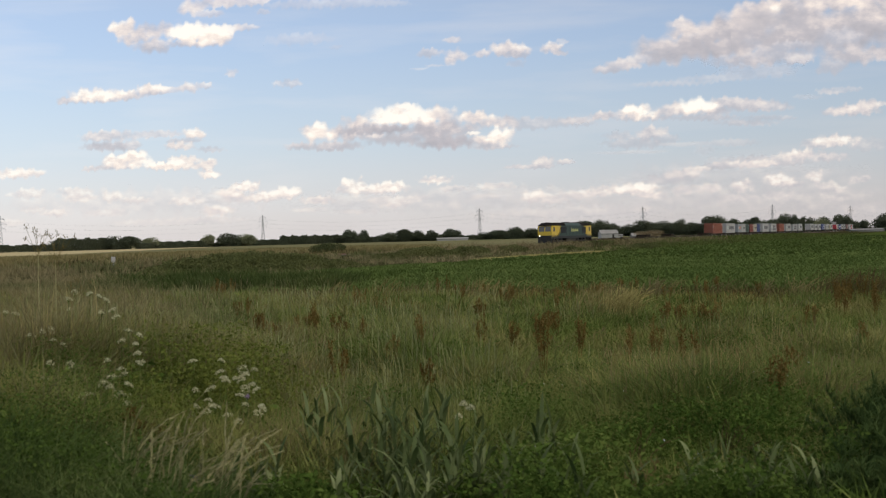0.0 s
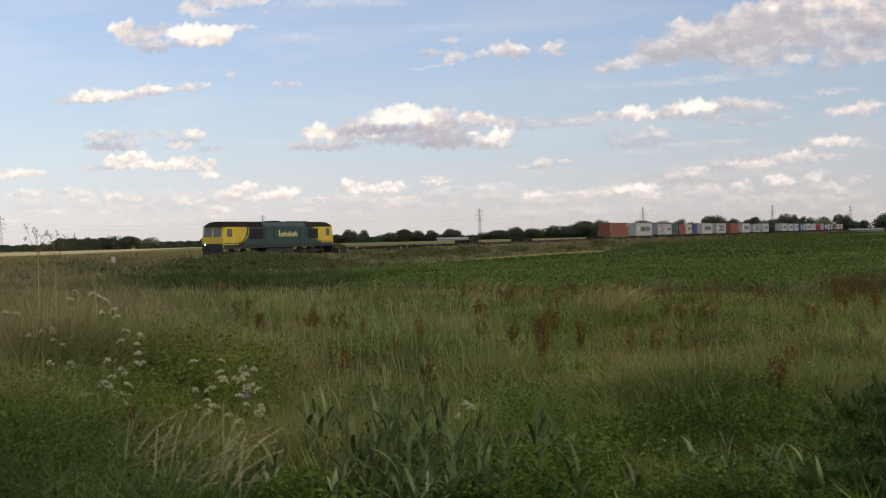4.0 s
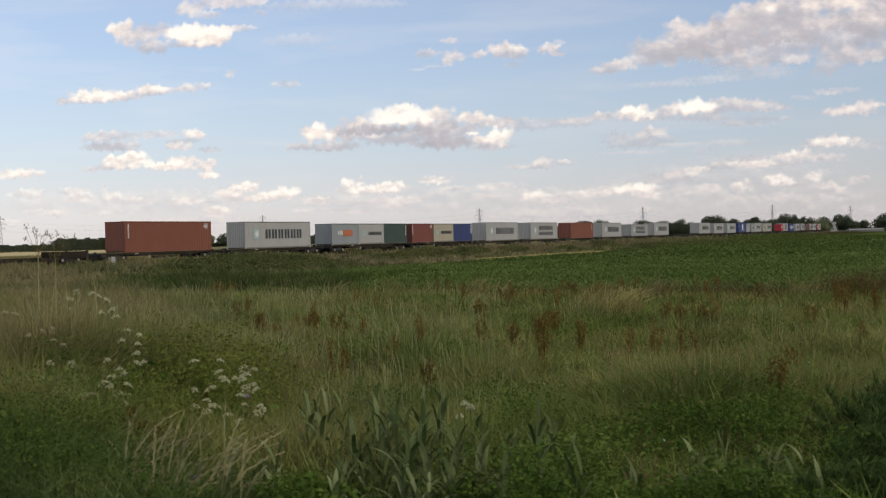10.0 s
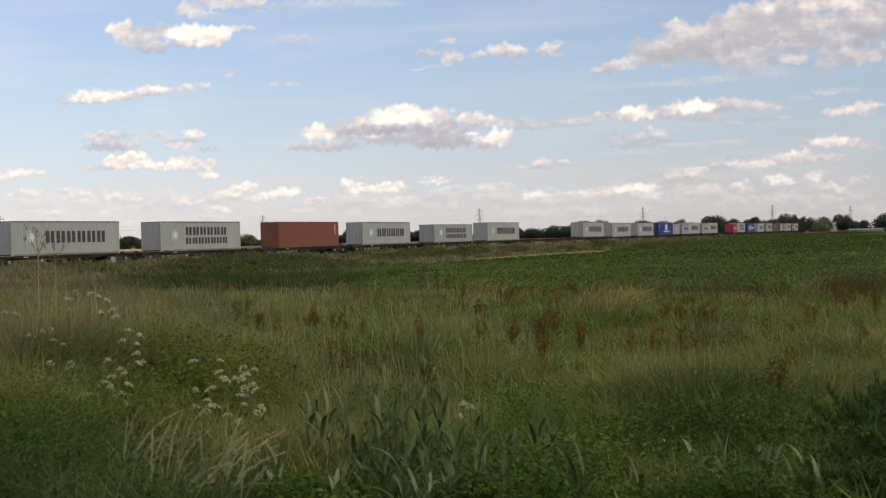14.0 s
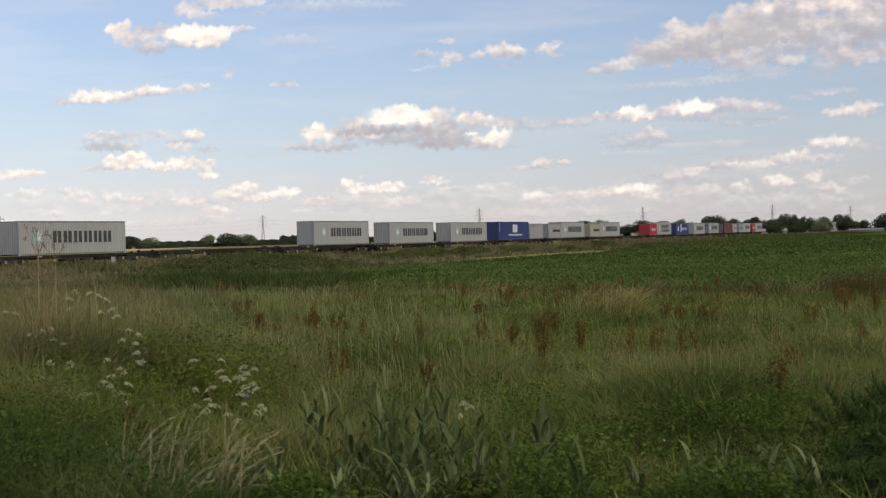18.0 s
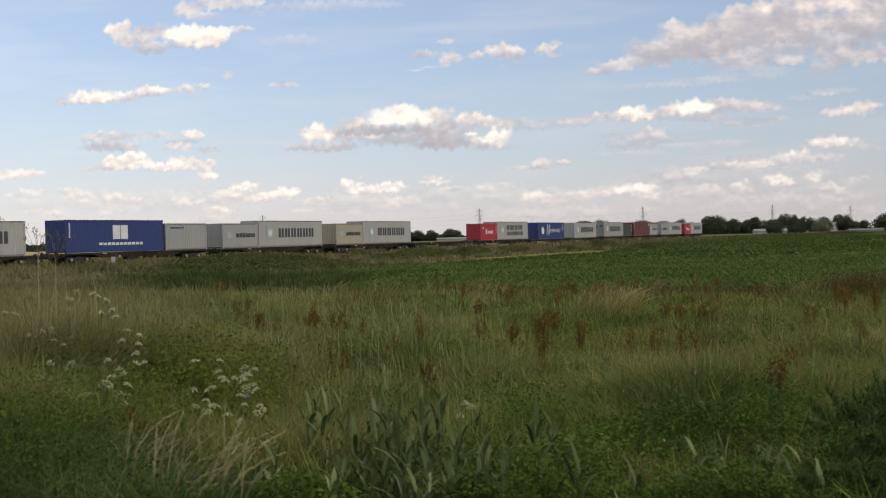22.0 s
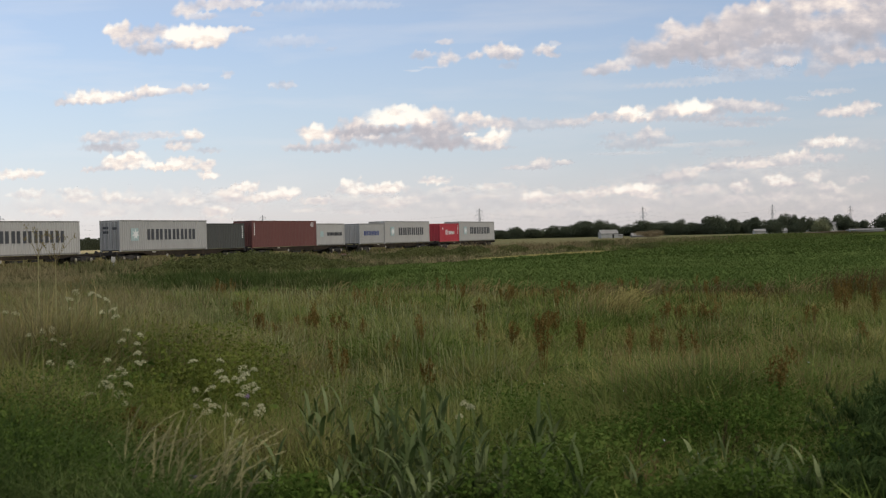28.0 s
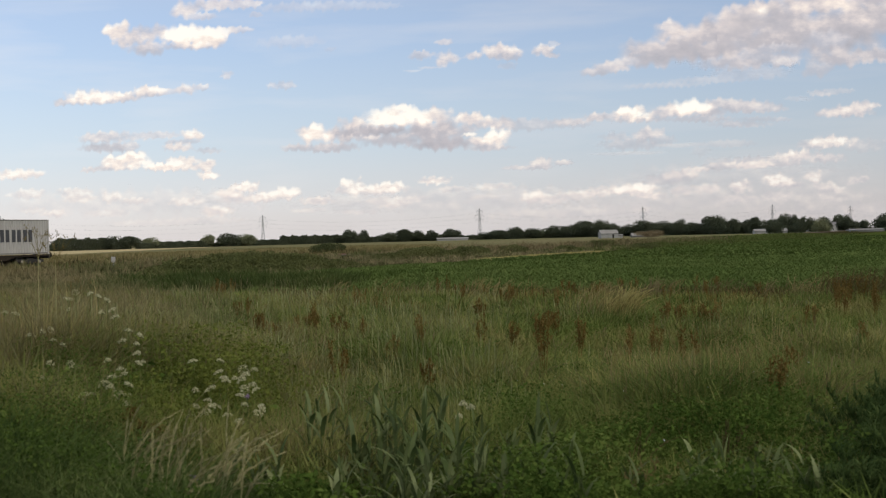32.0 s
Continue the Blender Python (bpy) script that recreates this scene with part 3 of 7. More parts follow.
def container_meshes(L, H):
    """Body shell, corner posts, rails and doors as meshes, shared between containers of one size."""
    if (L, H) in BOX_MODELS:
        return BOX_MODELS[(L, H)]
    W = 1.219
    out = {}
    bm = bmesh.new()
    corrugated(bm, L, -W + 0.012, -1, 0.15, H - 0.1)
    out["near_wall"] = bm
    bm = bmesh.new()
    corrugated(bm, L, W - 0.012, 1, 0.15, H - 0.1)
    out["far_wall"] = bm
    bm = bmesh.new()
    # the front end, corrugated across the width
    ys = []
    y = -W + 0.14
    while y < W - 0.14:
        for f, d in ((0.0, 0), (0.27, 0), (0.5, 1), (0.77, 1)):
            if y + f * 0.25 < W - 0.14:
                ys.append((y + f * 0.25, d))
        y += 0.25
    ys.append((W - 0.14, 0))
    lo = [bm.verts.new((0.02 + 0.045 * d, y, 0.15)) for y, d in ys]
    hi = [bm.verts.new((0.02 + 0.045 * d, y, H - 0.1)) for y, d in ys]
    for i in range(len(ys) - 1):
        bm.faces.new((lo[i + 1], lo[i], hi[i], hi[i + 1]))
    out["end_wall"] = bm
    bm = boxes((0.05, L - 0.05, -W + 0.05, W - 0.05, H - 0.06, H - 0.012))
    x = 0.4
    while x < L - 0.4:
        box(bm, x, x + 0.35, -W + 0.12, W - 0.12, H - 0.02, H + 0.004)
        x += 0.75
    out["roof"] = bm
    out["floor"] = boxes((0.05, L - 0.05, -W + 0.06, W - 0.06, 0.05, 0.14))
    out["door_a"] = boxes((L - 0.06, L - 0.02, -W + 0.14, -0.01, 0.16, H - 0.11))
    out["door_b"] = boxes((L - 0.06, L - 0.02, 0.01, W - 0.14, 0.16, H - 0.11))
    for key in list(out):
        me = bpy.data.meshes.new(key)
        out[key].to_mesh(me)
        out[key].free()
        out[key] = me
    posts = []
    for x in (0.0, L - 0.16):
        for y in (-W, W - 0.14):
            me = bpy.data.meshes.new("corner_post")
            b = boxes((x, x + 0.16, y, y + 0.14, 0.12, H - 0.12), (x, x + 0.18, y - 0.004, y + 0.144, 0.0, 0.12), (x, x + 0.18, y - 0.004, y + 0.144, H - 0.12, H))
            b.to_mesh(me)
            b.free()
            posts.append(me)
    rails = []
    for y in (-W, W - 0.06):
        for z, h in ((0.03, 0.13), (H - 0.1, 0.09)):
            me = bpy.data.meshes.new("side_rail")
            b = boxes((0.16, L - 0.16, y, y + 0.06, z, z + h))
            b.to_mesh(me)
            b.free()
            rails.append(me)
    bars = []
    for y in (-0.85, -0.35, 0.35, 0.85):
        me = bpy.data.meshes.new("lock_rod")
        b = bmesh.new()
        tube(b, (L + 0.0, y, 0.2), (L + 0.0, y, H - 0.14), 0.02, n=6)
        b.to_mesh(me)
        b.free()
        bars.append(me)
    BOX_MODELS[(L, H)] = (out, posts, rails, bars)
    return BOX_MODELS[(L, H)]


def slot(name, me, material, parent, label=""):
    """A mesh shared between things, with the material held by the object."""
    if not me.materials:
        me.materials.append(None)
    ob = new(name, me)
    ob.parent = parent
    ob.material_slots[0].link = "OBJECT"
    ob.material_slots[0].material = material
    return tagged(ob, label) if label else ob


# darker rails that outline the pale boxes along top and bottom
M_RAILDARK = surface("dark_container_rail", (0.15, 0.145, 0.135), (0.22, 0.21, 0.195), 0.8, 8.0, 0.6, 0, 0.1)
M_GASKET = surface("container_frame_shadow_paint", (0.12, 0.12, 0.12), (0.18, 0.17, 0.16), 1.0, 8.0, 0.7, 0, 0.1)


def mark(c, L, H, f0, f1, v0, v1, material, count=1, name="lettering", label="", gap=0.2, mode="bar"):
    """Plain bars on the near side between fractions of the length and, from the top, of the height."""
    x0, x1, z1, z0 = f0 * L, f1 * L, H * (1 - v0), H * (1 - v1)
    y0, y1 = -1.219 - 0.006, -1.219 + 0.006
    bm = bmesh.new()
    step = (x1 - x0) / count
    for i in range(count):
        a, b = x0 + i * step, x0 + (i + 1 - gap) * step
        if mode == "bar":
            box(bm, a, b, y0, y1, z0, z1)
        elif mode == "frame":
            # a pair of plain upright bars in the place of each letter
            box(bm, a, a + 0.30 * step, y0, y1, z0, z1)
            box(bm, a + 0.46 * step, a + 0.76 * step, y0, y1, z0, z1)
        elif mode == "star":
            cx, cz, R = (a + b) / 2, (z0 + z1) / 2, (z1 - z0) / 2
            vs = [bm.verts.new((cx + (R if k % 2 == 0 else R * 0.42) * math.sin(k * math.pi / 7), y0, cz + (R if k % 2 == 0 else R * 0.42) * math.cos(k * math.pi / 7))) for k in range(14)]
            bm.faces.new(vs)
        elif mode == "wave":
            # one stroke of a continuous wavy line
            za, zb = ((z0 if (i + k) % 2 == 0 else z1) + (z1 - z0) * 0.12 * math.sin(2.3 * (i + k)) for k in (0, 1))
            tube(bm, (a, y0, za), (b, y0, zb), 0.055, n=5)
        elif mode == "disc":
            tube(bm, ((a + b) / 2, y0, (z0 + z1) / 2), ((a + b) / 2, y1, (z0 + z1) / 2), (z1 - z0) / 2, n=24)
    return part(name, bm, material, c, label)


def word_star(c, L, H, two_rows=False, small=False):
    if small:
        mark(c, L, H, 0.13, 0.27, 0.36, 0.60, M_SKYBLUE, name="emblem", label="pale blue square emblem")
        mark(c, L, H, 0.38, 0.92, 0.40, 0.56, M_DARKMARK, 6, label="charcoal bars of lettering", mode="frame")
        return
    top = 0.20 if two_rows else 0.30
    mark(c, L, H, 0.12, 0.22, 0.26, 0.66, M_SKYBLUE, name="emblem", label="pale blue square emblem")
    c2 = mark(c, L, H, 0.12, 0.22, 0.28, 0.64, M_WHITEPAINT, name="emblem_star", label="white star shape", gap=0.0, mode="star")
    for v in c2.data.vertices:
        v.co.y -= 0.004
    mark(c, L, H, 0.30, 0.875 if not two_rows else 0.83, top - 0.01, top + (0.26 if two_rows else 0.335), M_DARKMARK, 6, label="charcoal bars of lettering", mode="frame")
    if two_rows:
        mark(c, L, H, 0.30, 0.84, 0.55, 0.76, M_DARKMARK, 7, label="charcoal bars of lettering", mode="frame")


def side_code(c, L, H, f, material=M_WHITEPAINT):
    """Upright column of small bars, as beside a corner post."""
    bm = bmesh.new()
    for i in range(7):
        z = H * 0.9 - i * 0.19
        box(bm, f * L, f * L + 0.16, -1.227, -1.213, z - 0.13, z)
    part("code_column", bm, material, c, "column of small white marks")


def small_print(c, L, H, dark):
    """Rows of fine marks at the rear top corner and along the lower edge."""
    m = M_DARKMARK if dark else M_WHITEPAINT
    bm = bmesh.new()
    for i in range(4):
        box(bm, L * 0.955 - 0.9 * (0.5 + 0.12 * (i % 3)), L * 0.955, -1.226, -1.213, H * 0.90 - i * 0.13, H * 0.90 - i * 0.13 + 0.07)
    part("small_print", bm, m, c)


def container(s, L, H, colour, deck, label, style="", doors_front=False):
    c = thing("shipping_container", track_pose(s, RAIL_Z + deck), label, "shipping container", "containers on the train")
    main, posts, rails, bars = container_meshes(L, H)
    p = PAINTS[colour]
    slot("side_wall", main["near_wall"], p, c)
    slot("side_wall", main["far_wall"], p, c)
    slot("end_wall", main["end_wall"], p, c)
    slot("roof", main["roof"], p, c)
    slot("floor", main["floor"], M_UNDER, c)
    slot("door", main["door_a"], p, c)
    slot("door", main["door_b"], p, c)
    for me in posts:
        slot("corner_post", me, p, c)
    for me in rails:
        slot("side_rail", me, M_RAILDARK if colour in ("grey", "palegrey", "beige", "bluegrey") else p, c)
    for me in bars:
        slot("lock_rod", me, M_GASKET, c)
    if doors_front:
        for y in (-0.85, -0.35, 0.35, 0.85):
            bm = bmesh.new()
            tube(bm, (0.0, y, 0.2), (0.0, y, H - 0.14), 0.025, n=6)
            part("lock_rod", bm, M_GASKET, c)
        part("door_mark", boxes((0.005, 0.018, 0.15, 0.9, H * 0.72, H * 0.8), (0.005, 0.018, 0.15, 0.8, H * 0.58, H * 0.66), (0.005, 0.018, -0.9, -0.3, H * 0.7, H * 0.78)), M_DARKMARK, c)
    if style in ("word", "word2", "small"):
        word_star(c, L, H, style == "word2", style == "small")
    elif style == "code":
        side_code(c, L, H, 0.03)
        small_print(c, L, H, False)
    elif style == "coderear":
        side_code(c, L, H, 0.93)
    elif style == "orange":
        mark(c, L, H, 0.22, 0.40, 0.34, 0.54, M_WHITEPAINT, 3, label="white bars", mode="frame")
        mark(c, L, H, 0.41, 0.76, 0.30, 0.60, M_ORANGE, 1, name="banner", label="orange banner", gap=0.0)
    elif style == "redwhite":
        mark(c, L, H, 0.30, 0.42, 0.34, 0.62, M_WHITEPAINT, 1, label="tall white bar shape", mode="frame", gap=0.0)
        mark(c, L, H, 0.45, 0.76, 0.42, 0.60, M_WHITEPAINT, 4, label="white bars of lettering", mode="frame")
        mark(c, L, H, 0.13, 0.18, 0.22, 0.32, M_WHITEPAINT, 1, name="flag_mark", label="small white flag mark", gap=0.0)
        side_code(c, L, H, 0.92)
    elif style == "square":
        mark(c, L, H, 0.46, 0.62, 0.16, 0.60, M_WHITEPAINT, 2, name="emblem", label="white square emblem", gap=0.08)
        mark(c, L, H, 0.32, 0.78, 0.70, 0.78, M_WHITEPAINT, 11, label="row of small white bars")
        side_code(c, L, H, 0.03)
    elif style == "script":
        mark(c, L, H, 0.13, 0.22, 0.28, 0.70, M_WHITEPAINT, 1, name="emblem", label="round white emblem", gap=0.0, mode="disc")
        mark(c, L, H, 0.32, 0.44, 0.16, 0.74, M_WHITEPAINT, 3, label="white flowing strokes", mode="wave", gap=0.0)
        mark(c, L, H, 0.44, 0.84, 0.40, 0.60, M_WHITEPAINT, 11, label="white flowing strokes", mode="wave", gap=0.0)
        side_code(c, L, H, 0.93)
    elif style == "five":
        mark(c, L, H, 0.18, 0.80, 0.36, 0.58, M_NAVYMARK, 5, label="navy bars of lettering", mode="frame", gap=0.35)
    elif style == "plain":
        mark(c, L, H, 0.12, 0.45, 0.14, 0.19, M_NAVYMARK, 5, name="small_print", label="row of small dark bars")
    MOVERS.append((c, s))
    return c


HC, STD = 2.896, 2.591
GREY_W = "light grey corrugated shipping container with dark bars of lettering"
LOW_S = DECK_LOW
LOAD = (
    # place, length, height, colour, deck, style, label
    (8.60, C40, HC, "brown", LOW_S, "code", "rust-brown high shipping container on a low wagon"),
    (26.30, C40, HC, "grey", LOW_S, "word", GREY_W),
    (43.05, C20, STD, "bluegrey", DECK_HIGH, "orange", "short blue-grey shipping container with an orange banner"),
    (49.15, C20, STD, "grey", DECK_HIGH, "small", "short light grey shipping container with dark bars"),
    (55.25, C20, STD, "green", DECK_HIGH, "coderear", "short dark green shipping container, plain side"),
    (62.65, C20, STD, "oxide", DECK_HIGH, "code", "short rust-brown shipping container with white marks"),
    (68.95, C20, STD, "beige", DECK_HIGH, "small", "short beige shipping container with dark bars"),
    (75.05, C20, STD, "blue", DECK_HIGH, "coderear", "short dark blue shipping container, plain side"),
    (86.20, C40, HC, "grey", LOW_S, "word", GREY_W),
    (103.85, C40, HC, "grey", LOW_S, "word2", "light grey shipping container with two rows of dark bars"),
    (122.80, C40, HC, "brown", LOW_S, "coderear", "rust-brown high shipping container, plain weathered side"),
    (140.50, C40, HC, "grey", LOW_S, "word", GREY_W),
    (159.65, C40, STD, "palegrey", LOW_S, "word2", "lower pale grey shipping container with two rows of bars"),
    (177.15, C40, HC, "grey", LOW_S, "word", GREY_W),
    (219.95, C40, HC, "grey", DECK_HIGH, "word", GREY_W),
    (237.40, C40, HC, "grey", LOW_S, "word", GREY_W),
    (254.90, C40, HC, "grey", LOW_S, "word", GREY_W),
    (271.40, C40, HC, "royal", DECK_HIGH, "square", "royal blue shipping container with a white square emblem"),
    (283.95, C20, STD, "palegrey", DECK_HIGH, "plain", "short pale grey shipping container, almost plain"),
    (292.50, C20, STD, "palegrey", DECK_HIGH, "small", "short light grey shipping container with dark bars"),
    (298.65, C40, HC, "grey", DECK_HIGH, "word", GREY_W),
    (313.90, C20, STD, "beige", DECK_HIGH, "small", "short grimy beige shipping container with dark bars"),
    (320.05, C40, HC, "grey", DECK_HIGH, "word", GREY_W),
    (354.10, C20, STD, "red", DECK_HIGH, "redwhite", "short bright red shipping container with white bars"),
    (360.25, C40, HC, "grey", DECK_HIGH, "word2", "light grey shipping container with two rows of dark bars"),
    (377.00, C40, HC, "royal", LOW_S, "script", "royal blue shipping container with white flowing strokes"),
    (394.60, C40, HC, "grey", LOW_S, "word", GREY_W),
    (411.60, C40, HC, "palegrey", DECK_HIGH, "word", GREY_W),
    (423.85, C20, STD, "slate", DECK_HIGH, "coderear", "short dark slate-grey shipping container, plain side"),
    (431.20, C40, HC, "maroon", DECK_HIGH, "code", "maroon high shipping container with white marks"),
    (443.45, C20, STD, "grey", DECK_HIGH, "small", "short light grey shipping container with dark bars"),
    (452.95, C20, STD, "palegrey", DECK_HIGH, "five", "short pale grey shipping container with five navy bars"),
    (459.15, C40, HC, "grey", DECK_HIGH, "word", GREY_W),
    (474.45, C20, STD, "red", DECK_HIGH, "redwhite", "short bright red shipping container with white bars"),
    (480.65, C40, HC, "grey", DECK_HIGH, "word", GREY_W),
)
for s, L, H, colour, deck, style, label in LOAD:
    container(s, L, H, colour, deck, label, style, doors_front=(abs(s - 411.6) < 0.1))

put_wagon(WAGON_EMPTY, -93.2)
put_wagon(WAGON_EMPTY_END, -72.4)
put_wagon(WAGON_EMPTY_END, -51.6)
put_wagon(WAGON_SHORT, -31.35)
put_wagon(WAGON_SHORT_END, -13.15)
for s in (42.6, 62.2, 193.6, 213.7, 271.0, 292.0, 313.4, 333.2, 353.6, 411.1, 431.0, 452.5, 474.0):
    put_wagon(WAGON_LONG, s)
for pair in (5.1, 82.7, 119.5, 156.1, 233.7, 373.4):
    put_wagon(WAGON_LOW, pair + 0.45)
    put_wagon(WAGON_LOW, pair + 18.65)
for model in (WAGON_LONG, WAGON_LOW, WAGON_EMPTY, WAGON_EMPTY_END, WAGON_SHORT, WAGON_SHORT_END):
    for ob in (*model.children_recursive, model):
        bpy.data.objects.remove(ob)


def locomotive(s):
    """A six-axle diesel with a cab at each end; local x from the leading end to the trailing end."""
    c = thing("diesel_locomotive", track_pose(s), "dark green diesel locomotive with yellow cab ends, headlamp lit", "locomotive")
    L, W = 21.1, 1.32
    roof = ((-W, 3.3), (-1.16, 3.52), (-0.92, 3.76), (-0.5, 3.86), (0.0, 3.88), (0.5, 3.86), (0.92, 3.76), (1.16, 3.52), (W, 3.3))

    def hull(x0, x1, profile, closed=True, back0=None, back1=None):
        bm = bmesh.new()
        a = [bm.verts.new((x0 + (back0(z) if back0 else 0), y, z)) for y, z in profile]
        b = [bm.verts.new((x1 - (back1(z) if back1 else 0), y, z)) for y, z in profile]
        n = len(profile)
        for i in range(n if closed else n - 1):
            j = (i + 1) % n
            bm.faces.new((a[i], b[i], b[j], a[j]))
        if closed:
            bm.faces.new(a[::-1])
            bm.faces.new(b)
        bmesh.ops.recalc_face_normals(bm, faces=bm.faces[:])
        return bm

    side = ((W, 1.30), (W, 1.9), (W, 3.28), (-W, 3.28), (-W, 1.9), (-W, 1.30))
    part("body", hull(3.7, L - 2.6, side), M_LOCOGREEN, c, "dark green bodyside")
    part("roof", hull(0.30, L - 0.30, roof + ((W + 0.01, 3.29), (-W - 0.01, 3.29)), True, lambda z: 0.02 + (z - 3.29) * 1.1 + 1.2 * max(z - 3.7, 0), lambda z: 0.02 + (z - 3.29) * 1.1 + 1.2 * max(z - 3.7, 0)), M_LOCOROOF, c, "grimy dark roof running over both cabs")
    skirt = ((W + 0.012, 1.02), (W + 0.012, 1.42), (-W - 0.012, 1.42), (-W - 0.012, 1.02))
    hood = tuple((y * 1.012, z + 0.012) for y, z in roof if abs(y) > 0.9)
    part("roof_hatch", hull(7.3, 15.3, hood + ((W + 0.016, 3.27), (-W - 0.016, 3.27))), M_LOCOGREEN, c, "dark green engine room roof hatch")
    part("sole_bar", hull(0.32, L - 0.32, skirt), M_LOCOGREY, c, "grey lower body stripe")

    # cabs: nose upright to the windscreen, which slopes back to a rounded brow
    def slope(z):
        return 0.0 if z < 2.25 else (z - 2.25) * 0.22

    cab = ((W, 1.15), (W, 2.25), (W, 3.28), (-W, 3.28), (-W, 2.25), (-W, 1.15))
    for x0, x1, f0, f1 in ((0.25, 2.9, slope, None), (L - 2.7, L - 0.25, None, slope)):
        k = part("cab", hull(x0, x1, cab, True, f0, f1), M_LOCOYELLOW, c, "bright yellow cab")
        front = x0 < 1
        d = 1 if front else -1
        e = x0 if front else x1

        def at(z):
            return e + d * slope(z)
        for y0, y1 in ((-1.14, -0.08), (0.08, 1.14)):
            bm = bmesh.new()
            q = [(at(2.27) - d * 0.012, y0, 2.27), (at(2.27) - d * 0.012, y1, 2.27), (at(3.18) - d * 0.012, y1 * (0.97 if abs(y1) > 1 else 1), 3.18), (at(3.18) - d * 0.012, y0 * (0.97 if abs(y0) > 1 else 1), 3.18)]
            v = [bm.verts.new(p) for p in q] + [bm.verts.new((p[0] + d * 0.03, p[1], p[2])) for p in q]
            for f in ((0, 1, 2, 3), (4, 5, 6, 7), (0, 1, 5, 4), (1, 2, 6, 5), (2, 3, 7, 6), (3, 0, 4, 7)):
                bm.faces.new([v[i] for i in f])
            bmesh.ops.recalc_face_normals(bm, faces=bm.faces[:])
            part("windscreen", bm, M_GLASS, k, "dark windscreen pane")
        for y in (-W - 0.022, W - 0.008):
            xa, xb = (1.05, 1.75) if front else (L - 1.7, L - 1.05)
            part("side_window", boxes((xa, xb, y, y + 0.03, 2.3, 3.0), bevel=0.01), M_GLASS, k)
            part("window_frame", boxes((xa - 0.06, xa, y, y + 0.03, 2.24, 3.06), (xb, xb + 0.06, y, y + 0.03, 2.24, 3.06), (xa, xb, y, y + 0.03, 3.0, 3.06), (xa, xb, y, y + 0.03, 2.24, 2.3)), M_BLACK, k)
            hx = 2.15 if front else L - 2.2
            bm = bmesh.new()
            tube(bm, (hx, y * 1.02, 1.4), (hx, y * 1.02, 2.5), 0.02, n=6)
            part("handrail", bm, M_WHITEPAINT, k)
        part("nose_panel", boxes((e - 0.02, e + 0.02, -1.31, 1.31, 1.10, 1.56), bevel=0.01), M_BLACK, k, "black lower nose band")
        for y in (-0.95, 0.95):
            bm = bmesh.new()
            tube(bm, (e - d * 0.035, y, 1.5), (e + d * 0.04, y, 1.5), 0.10, n=14)
            lit = front and y > 0
            part("headlamp", bm, M_LAMP if lit else M_GLASS, k, "lit white headlamp" if lit else "unlit lamp")
        part("snowplough", boxes((e - 0.05 if front else e - 0.15, e + 0.15 if front else e + 0.05, -1.3, 1.3, 0.22, 1.14), bevel=0.04), M_BLACK, c)
    # yellow curves down from behind each cab to the nose, edged by a dark line and a second thin stripe
    def curve(x0, x1, lift=0.0):
        """The lower edge of the sweep, from the nose end to the roof."""
        return [(x0 + (x1 - x0) * math.sin(k * math.pi / 14), 1.60 - lift + (3.26 - 1.60 + lift) * (1 - math.cos(k * math.pi / 14)) ** 1.15) for k in range(8)]

    for y in (-W - 0.01, W + 0.004):
        for nose, near, d in ((0.45, 2.4, 1), (L - 0.45, L - 2.2, -1)):
            for shift, lift, off, mat_, name, label in ((0.42, 0.12, 0.000, M_LOCOYELLOW, "thin_stripe", "thin yellow stripe"), (0.28, 0.08, 0.003, M_BLACK, "sweep_edge", "dark border line"), (0.0, 0.0, 0.006, M_LOCOYELLOW, "yellow_sweep", "yellow paint sweep")):
                shape = [(nose, 3.26), (nose, 1.60 - lift)] + curve(near, near + d * (1.95 + shift), lift)
                yy = y - off if y < 0 else y + off
                bm = bmesh.new()
                a = [bm.verts.new((px, yy, pz)) for px, pz in shape]
                b = [bm.verts.new((px, yy + 0.005, pz)) for px, pz in shape]
                bm.faces.new(a)
                bm.faces.new(b[::-1])
                for i in range(len(shape)):
                    j = (i + 1) % len(shape)
                    bm.faces.new((a[i], b[i], b[j], a[j]))
                bmesh.ops.recalc_face_normals(bm, faces=bm.faces[:])
                part(name, bm, mat_, c, label)
        for x0, x1 in ((4.75, 7.2), (15.7, 17.7)):
            part("grille", boxes((x0, x1, y - 0.012, y + 0.02, 1.95, 3.08)), M_BLACK, c, "black air intake grille")
            for i in range(9):
                z = 2.0 + i * 0.115
                part("grille_slat", boxes((x0 + 0.05, x1 - 0.05, y - 0.03, y + 0.03, z, z + 0.03)), M_BLACK, c)
        for i in range(5):
            x = 7.6 + i * 1.65
            part("body_door", boxes((x, x + 1.55, y - 0.004, y + 0.012, 1.5, 3.24), bevel=0.004), M_LOCOGREEN, c)
        for i in range(6):
            x = 7.56 + i * 1.65
            part("door_seam", boxes((x - 0.03, x + 0.03, y - 0.008, y + 0.01, 1.46, 3.22)), M_BLACK, c)
        for x0, x1 in ((0.75, 1.15), (2.35, 2.75), (L - 2.75, L - 2.35)):
            part("cab_step", boxes((x0, x1, y * 0.98 - 0.06, y * 0.98 + 0.06, 0.45, 0.5), (x0, x1, y * 0.98 - 0.06, y * 0.98 + 0.06, 0.78, 0.83), (x0, x0 + 0.04, y * 0.98 - 0.04, y * 0.98 + 0.04, 0.45, 1.05), (x1 - 0.04, x1, y * 0.98 - 0.04, y * 0.98 + 0.04, 0.45, 1.05)), M_UNDER, c)
        bm = bmesh.new()
